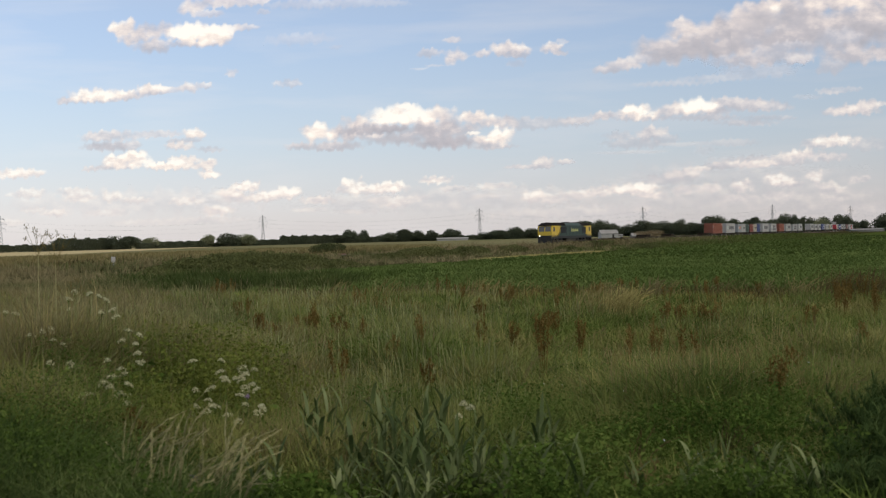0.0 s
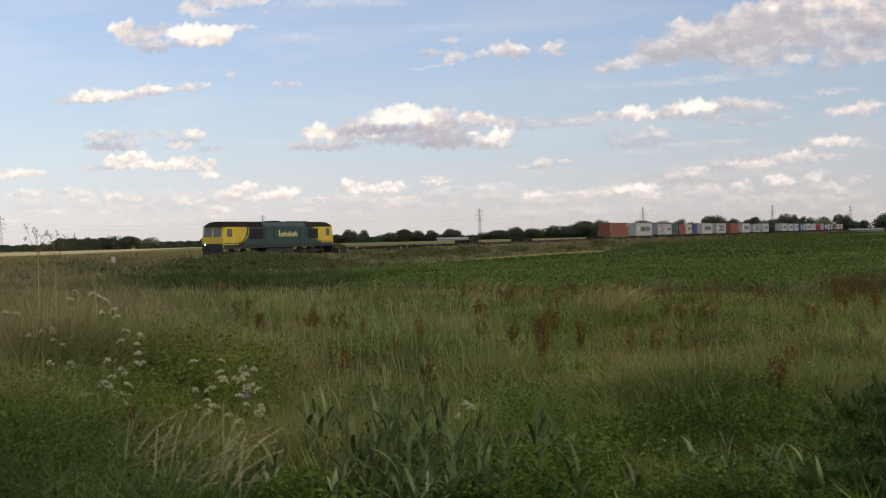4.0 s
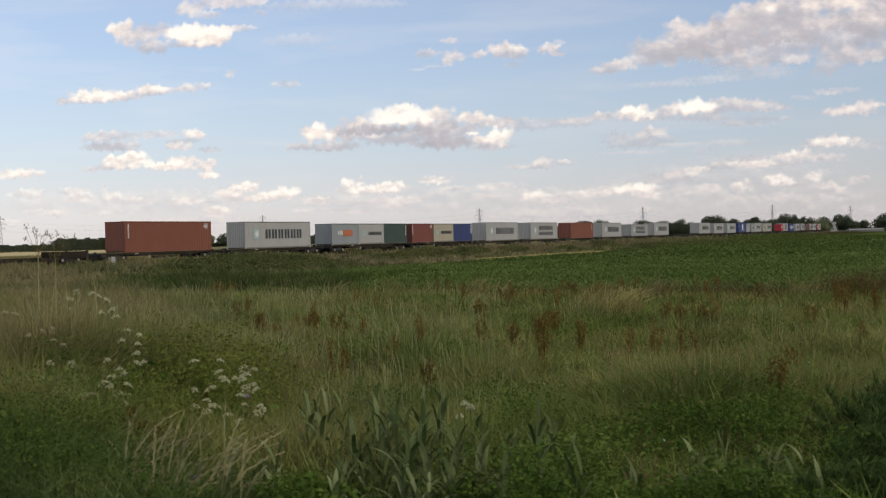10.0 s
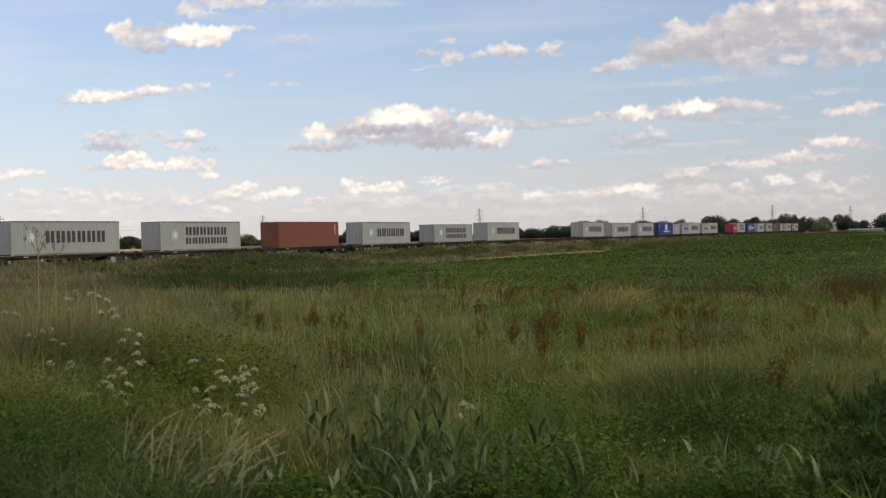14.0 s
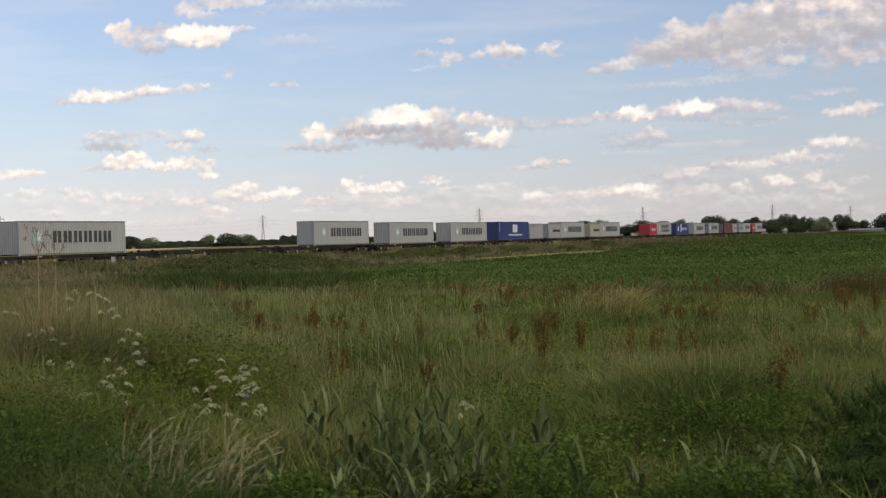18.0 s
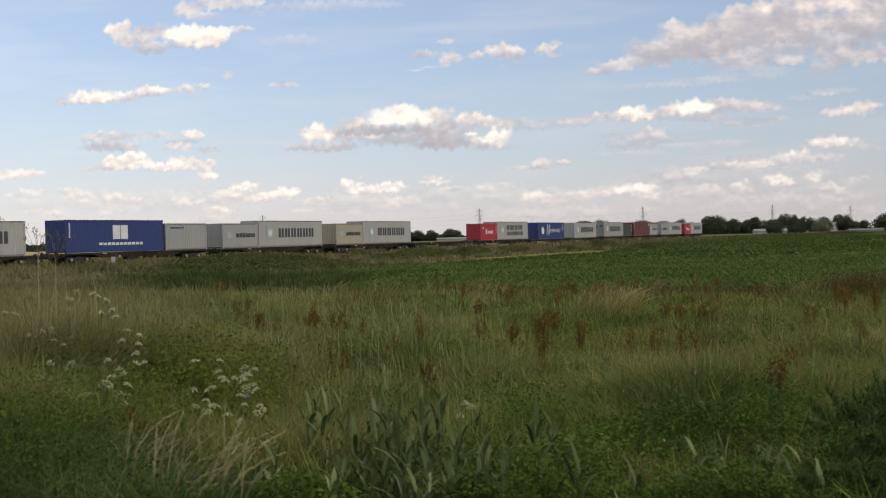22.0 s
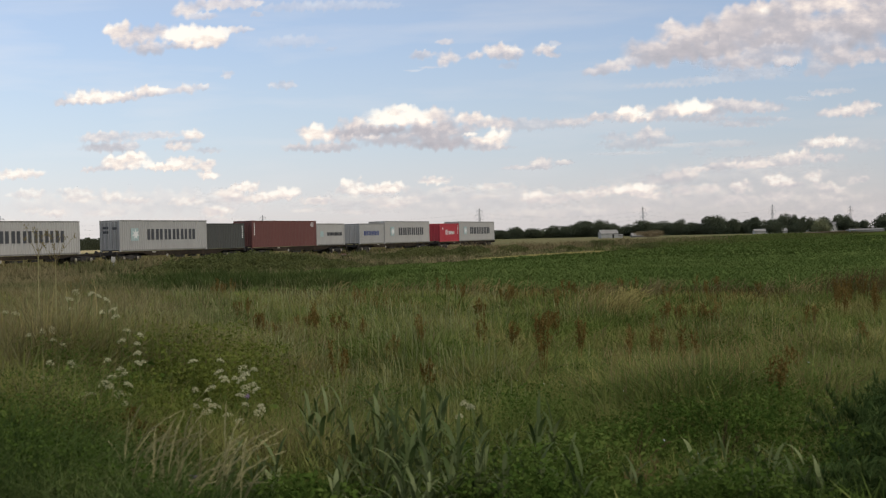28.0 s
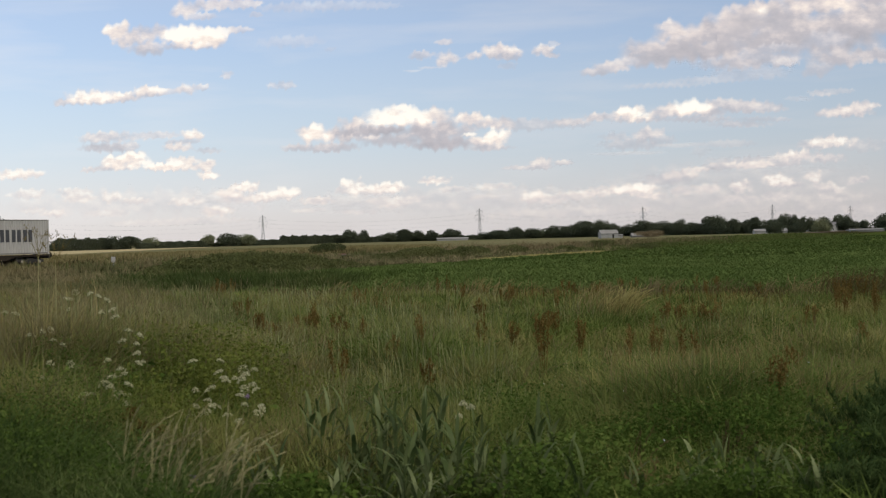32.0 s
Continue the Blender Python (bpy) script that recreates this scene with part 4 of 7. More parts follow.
        for i in range(11):
            h = 0.72 if i == 0 else (0.55 if i % 3 == 0 else 0.40)
            box(bm, 10.0 + i * 0.33, 10.0 + i * 0.33 + 0.22, y - 0.014, y + 0.016, 2.2, 2.2 + h)
        part("lettering", bm, M_LOCOTEXT, c, "pale yellow bars of lettering")
    # roof gear
    part("exhaust_silencer", boxes((9.6, 11.6, -0.45, 0.45, 3.84, 3.96), bevel=0.04), M_LOCOROOF, c)
    for x in (14.2, 16.2):
        bm = bmesh.new()
        tube(bm, (x, 0, 3.8), (x, 0, 3.93), 0.75, n=20)
        part("radiator_fan", bm, M_BLACK, c)
    part("fuel_tank", boxes((8.0, 13.0, -1.2, 1.2, 0.28, 1.1), bevel=0.12), M_UNDER, c, "grimy dark fuel tank")
    bogie(c, 4.3, 4.0, 0.53, 3, cover=M_UNDER)
    bogie(c, L - 4.3, 4.0, 0.53, 3, cover=M_UNDER)
    buffers(c, 0.2, L - 0.2, 1.05)
    MOVERS.append((c, s))
    return c


locomotive(-114.6)


# ---- distance: trees, hedges, pylons, buildings ----
def crown_points(n, w, h, z0, lobes, r):
    """Leaf places on the outer part of several lobes that make an uneven crown."""
    c = r.normal(size=(lobes, 3))
    c /= np.linalg.norm(c, axis=1)[:, None]
    c *= r.uniform(0.25, 0.62, (lobes, 1))
    size = r.uniform(0.32, 0.58, lobes)
    pick = r.integers(0, lobes, n)
    d = r.normal(size=(n, 3))
    d /= np.linalg.norm(d, axis=1)[:, None]
    p = c[pick] + d * (size[pick] * r.uniform(0.30, 1.04, n) ** 0.6)[:, None]
    top = np.percentile(np.abs(p), 97, axis=0)
    p = p / top * 0.97
    p[:, 0] *= w / 2
    p[:, 1] *= w / 2
    p[:, 2] = z0 + (p[:, 2] + 1) / 2 * (h - z0)
    return p[p[:, 2] > 0.15]


def tree_model(seed, leaf, label, leaves=11000):
    """A tree 10 m high and 9 m wide: trunk, limbs, crown."""
    r = np.random.default_rng(seed)
    t = thing("tree", Matrix(), label, "tree", "trees along the far field edges")
    bm = bmesh.new()
    tube(bm, (0, 0, -0.3), (0.1, 0.05, 2.2), 0.30, 0.22, 8)
    tube(bm, (0.1, 0.05, 2.2), (-0.05, 0.1, 5.5), 0.22, 0.10, 7)
    part("trunk", bm, M_BARK, t)
    for i in range(5):
        a = i * 1.26 + r.uniform(-0.4, 0.4)
        bm = bmesh.new()
        z = 1.8 + 0.5 * i
        tube(bm, (0, 0, z), (2.4 * math.cos(a), 2.4 * math.sin(a), z + 2.2), 0.12, 0.04, 6)
        part("limb", bm, M_BARK, t)
    old = rng.bit_generator.state
    pts = crown_points(leaves, 9.0, 10.0, 0.1, 13, r)
    ob = new("crown", mesh_from_arrays("crown", *leaf_cloud(pts, np.full(len(pts), 0.30)), leaf))
    ob.parent = t
    tagged(ob, kind="stuff")
    rng.bit_generator.state = old
    return t


TREES = [tree_model(s, L_TREE, "dark green broad-leaved tree, dense rounded crown") for s in (1, 2, 3, 4, 5)]
WILLOWS = [tree_model(s, L_WILLOW, "pale grey-green willow with a loose crown", 8000) for s in (6, 7)]
tree_rng = random.Random(4)


def plant_tree(models, x, y, h, w):
    src = models[tree_rng.randrange(len(models))]
    made = copy_thing(src, pose(x, y, 0, 0, 0, tree_rng.uniform(0, 360)))
    made.scale = (w / 9.0, w / 9.0, h / 10.0)


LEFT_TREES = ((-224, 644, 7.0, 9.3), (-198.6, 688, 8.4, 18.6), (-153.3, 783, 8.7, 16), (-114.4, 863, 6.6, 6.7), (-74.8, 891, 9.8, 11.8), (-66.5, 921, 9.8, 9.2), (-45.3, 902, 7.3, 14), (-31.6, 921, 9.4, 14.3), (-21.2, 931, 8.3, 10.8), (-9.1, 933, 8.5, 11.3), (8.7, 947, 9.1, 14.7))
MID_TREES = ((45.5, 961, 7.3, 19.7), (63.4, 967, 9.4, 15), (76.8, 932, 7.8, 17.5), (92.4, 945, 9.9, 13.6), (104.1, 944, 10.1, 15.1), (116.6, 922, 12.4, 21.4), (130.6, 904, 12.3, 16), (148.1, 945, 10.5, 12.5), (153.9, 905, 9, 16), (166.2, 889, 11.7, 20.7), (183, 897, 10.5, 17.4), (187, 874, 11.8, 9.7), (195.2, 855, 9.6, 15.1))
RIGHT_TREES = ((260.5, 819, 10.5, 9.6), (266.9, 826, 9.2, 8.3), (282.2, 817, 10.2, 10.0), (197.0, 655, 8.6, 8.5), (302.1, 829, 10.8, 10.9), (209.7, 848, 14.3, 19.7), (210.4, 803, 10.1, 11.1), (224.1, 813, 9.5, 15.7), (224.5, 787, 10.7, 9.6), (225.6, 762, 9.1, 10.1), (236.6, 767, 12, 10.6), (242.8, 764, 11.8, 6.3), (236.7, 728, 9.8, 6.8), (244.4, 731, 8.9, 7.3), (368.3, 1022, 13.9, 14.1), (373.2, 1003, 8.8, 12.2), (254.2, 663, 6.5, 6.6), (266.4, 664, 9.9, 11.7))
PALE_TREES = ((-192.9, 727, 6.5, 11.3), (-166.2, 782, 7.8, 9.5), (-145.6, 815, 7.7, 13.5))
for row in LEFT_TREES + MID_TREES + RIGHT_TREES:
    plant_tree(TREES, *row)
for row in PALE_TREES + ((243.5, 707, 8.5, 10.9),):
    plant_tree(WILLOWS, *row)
for model in TREES + WILLOWS:
    for ob in (*model.children_recursive, model):
        bpy.data.objects.remove(ob)


def hedge(x0, y0, x1, y1, h):
    """A thick uneven hedge between two points, with stems inside."""
    length = math.hypot(x1 - x0, y1 - y0)
    t = tagged(new("hedge"), "dark green overgrown field hedge", "hedge", "hedges along the far fields")
    t.matrix_basis = pose(x0, y0, 0, 0, 0, math.degrees(math.atan2(y1 - y0, x1 - x0)))
    n = int(length * h * 76)
    k = rng.uniform(-1.5, length + 1.5, n)
    top = h * (0.90 + 0.07 * np.sin(k * 0.55 + x0) + 0.05 * np.sin(k * 1.3 + y0) + 0.04 * np.sin(k * 3.1))
    z = rng.uniform(0, 1, n) ** 0.75 * top
    p = np.stack([k, rng.normal(0, 1.5, n) * (1.1 - 0.6 * z / h), z], 1)
    ob = new("foliage", mesh_from_arrays("foliage", *leaf_cloud(p, np.full(n, 0.34)), L_TREE))
    ob.parent = t
    tagged(ob, kind="stuff")
    bm = bmesh.new()
    for i in range(int(length / 6) + 1):
        tube(bm, (i * 6.0, 0, -0.2), (i * 6.0 + 0.4, 0.2, h * 0.6), 0.12, 0.04, 5)
    tagged(part("stems", bm, M_BARK, t), kind="stuff")


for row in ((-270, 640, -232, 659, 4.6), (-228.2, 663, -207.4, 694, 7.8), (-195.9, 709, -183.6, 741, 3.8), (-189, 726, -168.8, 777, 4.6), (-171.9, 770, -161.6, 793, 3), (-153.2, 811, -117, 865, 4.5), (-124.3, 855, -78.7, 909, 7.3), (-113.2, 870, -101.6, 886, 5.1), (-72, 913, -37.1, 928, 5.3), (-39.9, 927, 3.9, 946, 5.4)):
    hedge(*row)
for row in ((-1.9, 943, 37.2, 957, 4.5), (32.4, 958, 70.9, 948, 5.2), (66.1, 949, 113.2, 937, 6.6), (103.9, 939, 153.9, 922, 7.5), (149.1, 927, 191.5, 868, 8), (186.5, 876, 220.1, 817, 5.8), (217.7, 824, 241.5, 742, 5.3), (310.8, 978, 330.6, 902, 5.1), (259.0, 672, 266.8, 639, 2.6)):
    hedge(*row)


def pylon(x, y, turn):
    p = thing("electricity_pylon", pose(x, y, 0, 0, 0, turn), "grey lattice steel electricity pylon with three cross arms", "pylon", "pylons of the power line")
    H = 50.0

    def half(z):
        return 3.4 * (1 - z / 30.0) + 1.25 * z / 30.0 if z < 30 else 1.25 - 0.85 * (z - 30) / 20

    for sx in (-1, 1):
        for sy in (-1, 1):
            bm = bmesh.new()
            for a, b in ((0, 30), (30, H)):
                tube(bm, (sx * half(a), sy * half(a), a), (sx * half(b), sy * half(b), b), 0.26, 0.2, 4)
            part("leg", bm, M_STEEL, p)
    zs = [0, 8, 15, 21, 26, 30, 33.3, 36.6, 40, 43.3, 46.6, 50]
    for sy in (-1, 1):
        bm = bmesh.new()
        for a, b in zip(zs, zs[1:]):
            tube(bm, (-half(a), sy * half(a), a), (half(b), sy * half(b), b), 0.13, n=4)
            tube(bm, (half(a), sy * half(a), a), (-half(b), sy * half(b), b), 0.13, n=4)
            tube(bm, (-half(b), sy * half(b), b), (half(b), sy * half(b), b), 0.11, n=4)
        part("bracing", bm, M_STEEL, p)
    for z, w in ((31.0, 6.6), (38.0, 8.2), (45.0, 5.8)):
        for sx in (-1, 1):
            bm = bmesh.new()
            for sy in (-1, 1):
                tube(bm, (sx * half(z), sy * half(z), z), (sx * w, 0, z + 0.3), 0.16, n=4)
                tube(bm, (sx * half(z), sy * half(z), z + 2.4), (sx * w, 0, z + 0.3), 0.14, n=4)
            part("cross_arm", bm, M_STEEL, p)
            bm = bmesh.new()
            tube(bm, (sx * w, 0, z + 0.3), (sx * w, 0, z - 3.2), 0.16, n=6)
            part("insulator", bm, M_STEEL, p)
    return p


LINE = ((-649, 1620), (-315, 1935), (62, 1835), (363, 1995), (619, 2067), (869, 2348), (1130, 2620))
for i, (x, y) in enumerate(LINE):
    pylon(x, y, 24.0)
for (xa, ya), (xb, yb) in zip(LINE, LINE[1:]):
    t = radians(24.0)
    span = thing("power_cables", Matrix(), "thin sagging overhead power cables between pylons", "power cables", "spans of the power line")
    for z, w in ((28.1, 6.6), (35.1, 8.2), (42.1, 5.8)):
        for sx in (-1, 1):
            bm = bmesh.new()
            ox, oy = sx * w * math.cos(t), sx * w * math.sin(t)
            pts = [Vector((xa + (xb - xa) * k / 14 + ox, ya + (yb - ya) * k / 14 + oy, z - 9.0 * 4 * (k / 14) * (1 - k / 14))) for k in range(15)]
            rings = [[bm.verts.new(p + Vector((0.035 * math.cos(a), 0, 0.035 * math.sin(a)))) for a in (0.0, 2.094, 4.189)] for p in pts]
            for p, q in zip(rings, rings[1:]):
                for i in range(3):
                    bm.faces.new((p[i], p[(i + 1) % 3], q[(i + 1) % 3], q[i]))
            part("cable", bm, M_STEEL, span)

M_SHEDWALL = surface("shed_cladding", (0.27, 0.27, 0.26), (0.33, 0.33, 0.31), 0.3, 4.0, 0.7, 0.1, 0.1)
M_SHEDROOF = surface("shed_roof_sheet", (0.25, 0.24, 0.225), (0.31, 0.295, 0.275), 0.3, 4.0, 0.7, 0.1, 0.1)
M_WHITEWALL = surface("white_render", (0.38, 0.37, 0.35), (0.32, 0.31, 0.29), 0.3, 4.0, 0.8, 0, 0.1)
M_SLATE = surface("slate_roof", (0.17, 0.16, 0.16), (0.23, 0.22, 0.21), 0.4, 5.0, 0.8, 0, 0.2)


def gabled(name, x, y, turn, L, W, eaves, ridge, wall, roof, label, category, doors=(), windows=()):
    """A building with a pitched roof along its length; doors and windows on the front, as (place, width, sill, head)."""
    b = thing(name, pose(x, y, 0, 0, 0, turn), label, category)
    bm = bmesh.new()
    prof = ((-W / 2, -0.3), (W / 2, -0.3), (W / 2, eaves), (0, ridge), (-W / 2, eaves))
    a = [bm.verts.new((-L / 2, py, pz)) for py, pz in prof]
    c = [bm.verts.new((L / 2, py, pz)) for py, pz in prof]
    bm.faces.new(a[::-1])
    bm.faces.new(c)
    for i in (0, 1, 4):
        j = (i + 1) % 5
        bm.faces.new((a[i], a[j], c[j], c[i]))
    bmesh.ops.recalc_face_normals(bm, faces=bm.faces[:])
    part("wall", bm, wall, b)
    for sy in (-1, 1):
        bm = bmesh.new()
        slope = (ridge - eaves) / (W / 2)
        e = W / 2 + 0.4
        pts = [(-L / 2 - 0.3, sy * e, eaves - 0.4 * slope + 0.05), (L / 2 + 0.3, sy * e, eaves - 0.4 * slope + 0.05), (L / 2 + 0.3, 0, ridge + 0.05), (-L / 2 - 0.3, 0, ridge + 0.05)]
        lo = [bm.verts.new(p) for p in pts]
        hi = [bm.verts.new((p[0], p[1], p[2] + 0.15)) for p in pts]
        bm.faces.new(lo)
        bm.faces.new(hi[::-1])
        for i in range(4):
            j = (i + 1) % 4
            bm.faces.new((lo[i], hi[i], hi[j], lo[j]))
        bmesh.ops.recalc_face_normals(bm, faces=bm.faces[:])
        part("roof", bm, roof, b)
    for px, w, z0, z1 in doors:
        part("door", boxes((px - w / 2, px + w / 2, -W / 2 - 0.08, -W / 2 + 0.05, z0, z1)), M_BLACK, b, "dark doorway")
    for px, w, z0, z1 in windows:
        k = part("window", boxes((px - w / 2, px + w / 2, -W / 2 - 0.05, -W / 2 + 0.05, z0, z1)), M_GLASS, b)
        part("window_frame", boxes((px - w / 2 - 0.1, px - w / 2, -W / 2 - 0.07, -W / 2 + 0.05, z0, z1), (px + w / 2, px + w / 2 + 0.1, -W / 2 - 0.07, -W / 2 + 0.05, z0, z1), (px - w / 2 - 0.1, px + w / 2 + 0.1, -W / 2 - 0.09, -W / 2 + 0.05, z0 - 0.12, z0)), M_WHITEPAINT, k)
    return b


gabled("barn", 90.0, 600, 4, 9.2, 8, 2.6, 4.4, M_SHEDWALL, M_SHEDROOF, "pale grey corrugated farm shed with a dark doorway", "shed", doors=((1.9, 0.9, 0, 2.3),))
gabled("lean_to", 96.0, 604, 4, 4.5, 4, 1.5, 1.9, M_SHEDWALL, M_SLATE, "low dark lean-to beside the farm shed", "shed")
gabled("barn", 117.0, 640, 0, 15, 9, 0.9, 2.3, M_SLATE, M_SHEDROOF, "long low grey-roofed farm building", "barn")
gabled("warehouse", 219.0, 738, -8, 21, 12, 1.6, 3.0, M_SHEDWALL, M_SHEDROOF, "long low pale warehouse with a light grey roof", "warehouse", doors=((6.0, 2.2, 0, 1.8),))
gabled("house", 301.9, 902, 12, 7.0, 8, 5.1, 7.0, M_WHITEWALL, M_SLATE, "white rendered house with a slate roof", "house", windows=((-1.9, 1.2, 0.9, 2.2), (1.9, 1.2, 0.9, 2.2), (-1.9, 1.2, 3.4, 4.7), (1.9, 1.2, 3.4, 4.7)))
gabled("house", 313.7, 884, -6, 6.2, 8, 5.3, 7.3, M_WHITEWALL, M_SLATE, "tall white rendered house beside dark trees", "house", windows=((-1.4, 1.1, 0.9, 2.2), (1.4, 1.1, 3.4, 4.7)))
gabled("barn", 251.0, 655, 0, 20, 8, 1.0, 1.7, M_SHEDWALL, M_SLATE, "long low drab farm building at the field edge", "barn")
gabled("barn", 8.0, 925, 2, 26, 10, 1.4, 2.4, M_SHEDWALL, M_SHEDROOF, "long low pale farm building at the field edge", "barn")


# ---- vegetation ----
def fan(n, y0, y1, u0, u1, gamma=1.0):
    """Places spread over a wedge of ground that opens away from the viewer, denser near by."""
    y = y0 * (y1 / y0) ** (rng.uniform(0, 1, n) ** gamma)
    x = y * rng.uniform(u0, u1, n)
    return x, y


def grass(name, n, y0, y1, u0, u1, h0, h1, w0, wk, material, label, lean=0.45, gamma=1.0, keep=None, belly=0.5, height=meadow_height, tuft=12, spread=0.07, wild=0.0, category="grass"):
    """Tufts of blades that lean outwards; wild: how far bare gaps open between groups of tufts."""
    m = max(n // tuft, 1)
    cx, cy = fan(m, y0, y1, u0, u1, gamma)
    if height is meadow_height:
        k = cy < field_edge(cx) - 0.3
        cx, cy = cx[k], cy[k]
        m = len(cx)
    if wild:
        k = np.sin(cx * 1.1 + 2.0 * np.sin(cy * 0.33)) * np.sin(cy * 0.6 + 1.3 * np.sin(cx * 0.4)) + rng.normal(0, 0.4, m) > wild
        cx, cy = cx[k], cy[k]
    if keep is not None:
        k = keep(cx, cy)
        cx, cy = cx[k], cy[k]
    m = len(cx)
    th = rng.uniform(0.7, 1.25, m)
    k = np.repeat(np.arange(m), tuft)
    r = (spread * (1 + 0.02 * cy[k]))[:, None] * rng.normal(0, 1, (len(k), 2))
    x, y = cx[k] + r[:, 0], cy[k] + r[:, 1]
    P = np.stack([x, y, height(x, y) - 0.02], 1)
    # hummocks and hollows about a metre or two across
    tall = 0.5 + 0.3 * np.sin(x * 0.9 + 1.7 * np.sin(y * 0.31)) * np.sin(y * 0.57 + 0.8) + 0.2 * np.sin(x * 2.3 + 1.2 * np.sin(y * 0.9)) * np.sin(y * 1.3 + 0.6 * x)
    H = rng.uniform(h0, h1, len(x)) * (0.6 + 0.58 * tall) * th[k]
    if height is meadow_height:
        H *= 1 - 0.3 * ease(-12, -1, y - field_edge(x))
    a = np.arctan2(r[:, 1], r[:, 0]) + rng.normal(0, 0.7, len(x))
    return stuff(name, blade_arrays(P, H, (w0 + wk * y) * rng.uniform(0.6, 1.5, len(x)), np.abs(rng.normal(lean, 0.3, len(x))), belly=belly, ang=a), material, label, category)

grass("meadow_grass", 250000, 8.0, 56, -0.47, 0.47, 0.26, 0.60, 0.006, 0.0006, L_GRASS, "rough green and olive meadow grass", lean=0.6, gamma=0.85)
grass("meadow_grass", 24000, 6.4, 9.5, -0.47, 0.47, 0.16, 0.42, 0.008, 0.0006, L_WEED, "short green grass between weeds", lean=0.7, wild=-0.2)
grass("meadow_grass", 60000, 9, 56, -0.47, 0.47, 0.4, 0.8, 0.007, 0.0005, L_GRASS, "taller tufts of green meadow grass", lean=0.45, wild=0.35, spread=0.1)
grass("dry_meadow_stems", 13000, 12, 52, -0.47, 0.47, 0.45, 0.8, 0.003, 0.0002, L_DRYSTEM, "thin dry tan grass stems in the meadow", lean=0.35, wild=0.3, spread=0.16, belly=0.8)
grass("dry_meadow_stems", 3200, 12, 20, 0.16, 0.34, 0.4, 0.8, 0.003, 0.0002, L_DRY, "thin dry tan grass stems in the meadow", lean=0.4, spread=0.2, belly=0.8)
grass("meadow_stems", 4000, 12, 40, 0.05, 0.47, 0.5, 0.85, 0.0025, 0.00022, L_STEM, "slender pale green flowering grass stems", lean=0.3, wild=0.35, spread=0.25, belly=0.85, tuft=16)
grass("meadow_stems", 9000, 12, 44, -0.40, 0.05, 0.5, 0.92, 0.0025, 0.00022, L_STEM, "slender pale green flowering grass stems", lean=0.25, wild=0.0, spread=0.25, belly=0.85, tuft=16)
grass("rough_grass", 2400, 10, 16, -0.47, -0.32, 0.6, 1.05, 0.003, 0.0002, L_DRY, "tall brownish rough grass", lean=0.4, spread=0.2, wild=-0.2, belly=0.8)
grass("rough_grass", 6000, 9, 16, -0.47, -0.33, 0.6, 1.1, 0.004, 0.0003, L_BANK, "tall brownish rough grass", lean=0.4, spread=0.2, wild=-0.2)
grass("rough_grass", 13000, 14, 56, -0.47, -0.2, 0.5, 1.0, 0.005, 0.0004, L_BANK, "tall brownish rough grass", lean=0.5, wild=-0.1)
grass("rough_grass", 7000, 13, 40, -0.47, -0.22, 0.5, 0.95, 0.003, 0.0002, L_BANK, "thin pale stems of dry grass", lean=0.35, wild=0.1, spread=0.16, belly=0.8)
grass("meadow_grass", 30000, 9, 18, -0.47, -0.2, 0.35, 0.8, 0.005, 0.0004, L_GRASS, "green and tan grass on the bank", lean=0.5, wild=-0.3)
grass("dry_dock_stems", 6000, 28, 48, -0.12, 0.47, 0.4, 0.75, 0.006, 0.0004, L_DOCK, "red-brown dry dock stems at the field edge", lean=0.3, wild=0.45, spread=0.3, belly=0.75, tuft=24)

grass("field_edge_scrub", 46000, 28, 56, -0.16, 0.47, 0.4, 0.88, 0.008, 0.0004, L_EDGE, "dull brown dry weeds along the edge of the beet field", lean=0.4, keep=lambda x, y: (y > field_edge(x) - 4.5 - 2.5 * np.sin(x * 0.8)) & (rng.uniform(0, 1, len(x)) < 0.75), spread=0.2, wild=-0.35, belly=0.65)

grass("dry_meadow_grass", 42000, 8.5, 50, -0.47, 0.47, 0.3, 0.68, 0.005, 0.0004, L_TAN, "patches of tan and brown dying grass in the meadow", lean=0.55, wild=0.3, spread=0.13)
grass("dry_meadow_grass", 9000, 8.5, 17, -0.47, 0.47, 0.3, 0.62, 0.004, 0.0003, L_TAN, "patches of tan and brown dying grass in the meadow", lean=0.5, wild=0.45, spread=0.16, tuft=16)
grass("rough_grass", 24000, 9, 40, -0.34, -0.08, 0.4, 0.8, 0.004, 0.0003, L_TAN, "brown dying grass among the green", lean=0.5, wild=0.1, spread=0.16, tuft=20)
grass("rough_grass", 34000, 10, 55, -0.47, -0.25, 0.45, 0.9, 0.005, 0.0004, L_TAN, "tall brownish rough grass", lean=0.5, wild=-0.2, spread=0.15)


# the same rough grass all round, beside and behind the viewer
ax, ay = rng.uniform(-60, 60, 60000), rng.uniform(-30, 46, 60000)
k = (np.abs(ax) > 0.46 * ay) | (ay < 6.2)
k &= np.hypot(ax, ay) > 1.6
ax, ay = ax[k], ay[k]
stuff("meadow_grass", blade_arrays(np.stack([ax, ay, meadow_height(ax, ay) - 0.02], 1), rng.uniform(0.22, 0.55, len(ax)), rng.uniform(0.02, 0.05, len(ax)), np.abs(rng.normal(0.6, 0.3, len(ax)))), L_GRASS, "rough green and olive meadow grass", "grass")


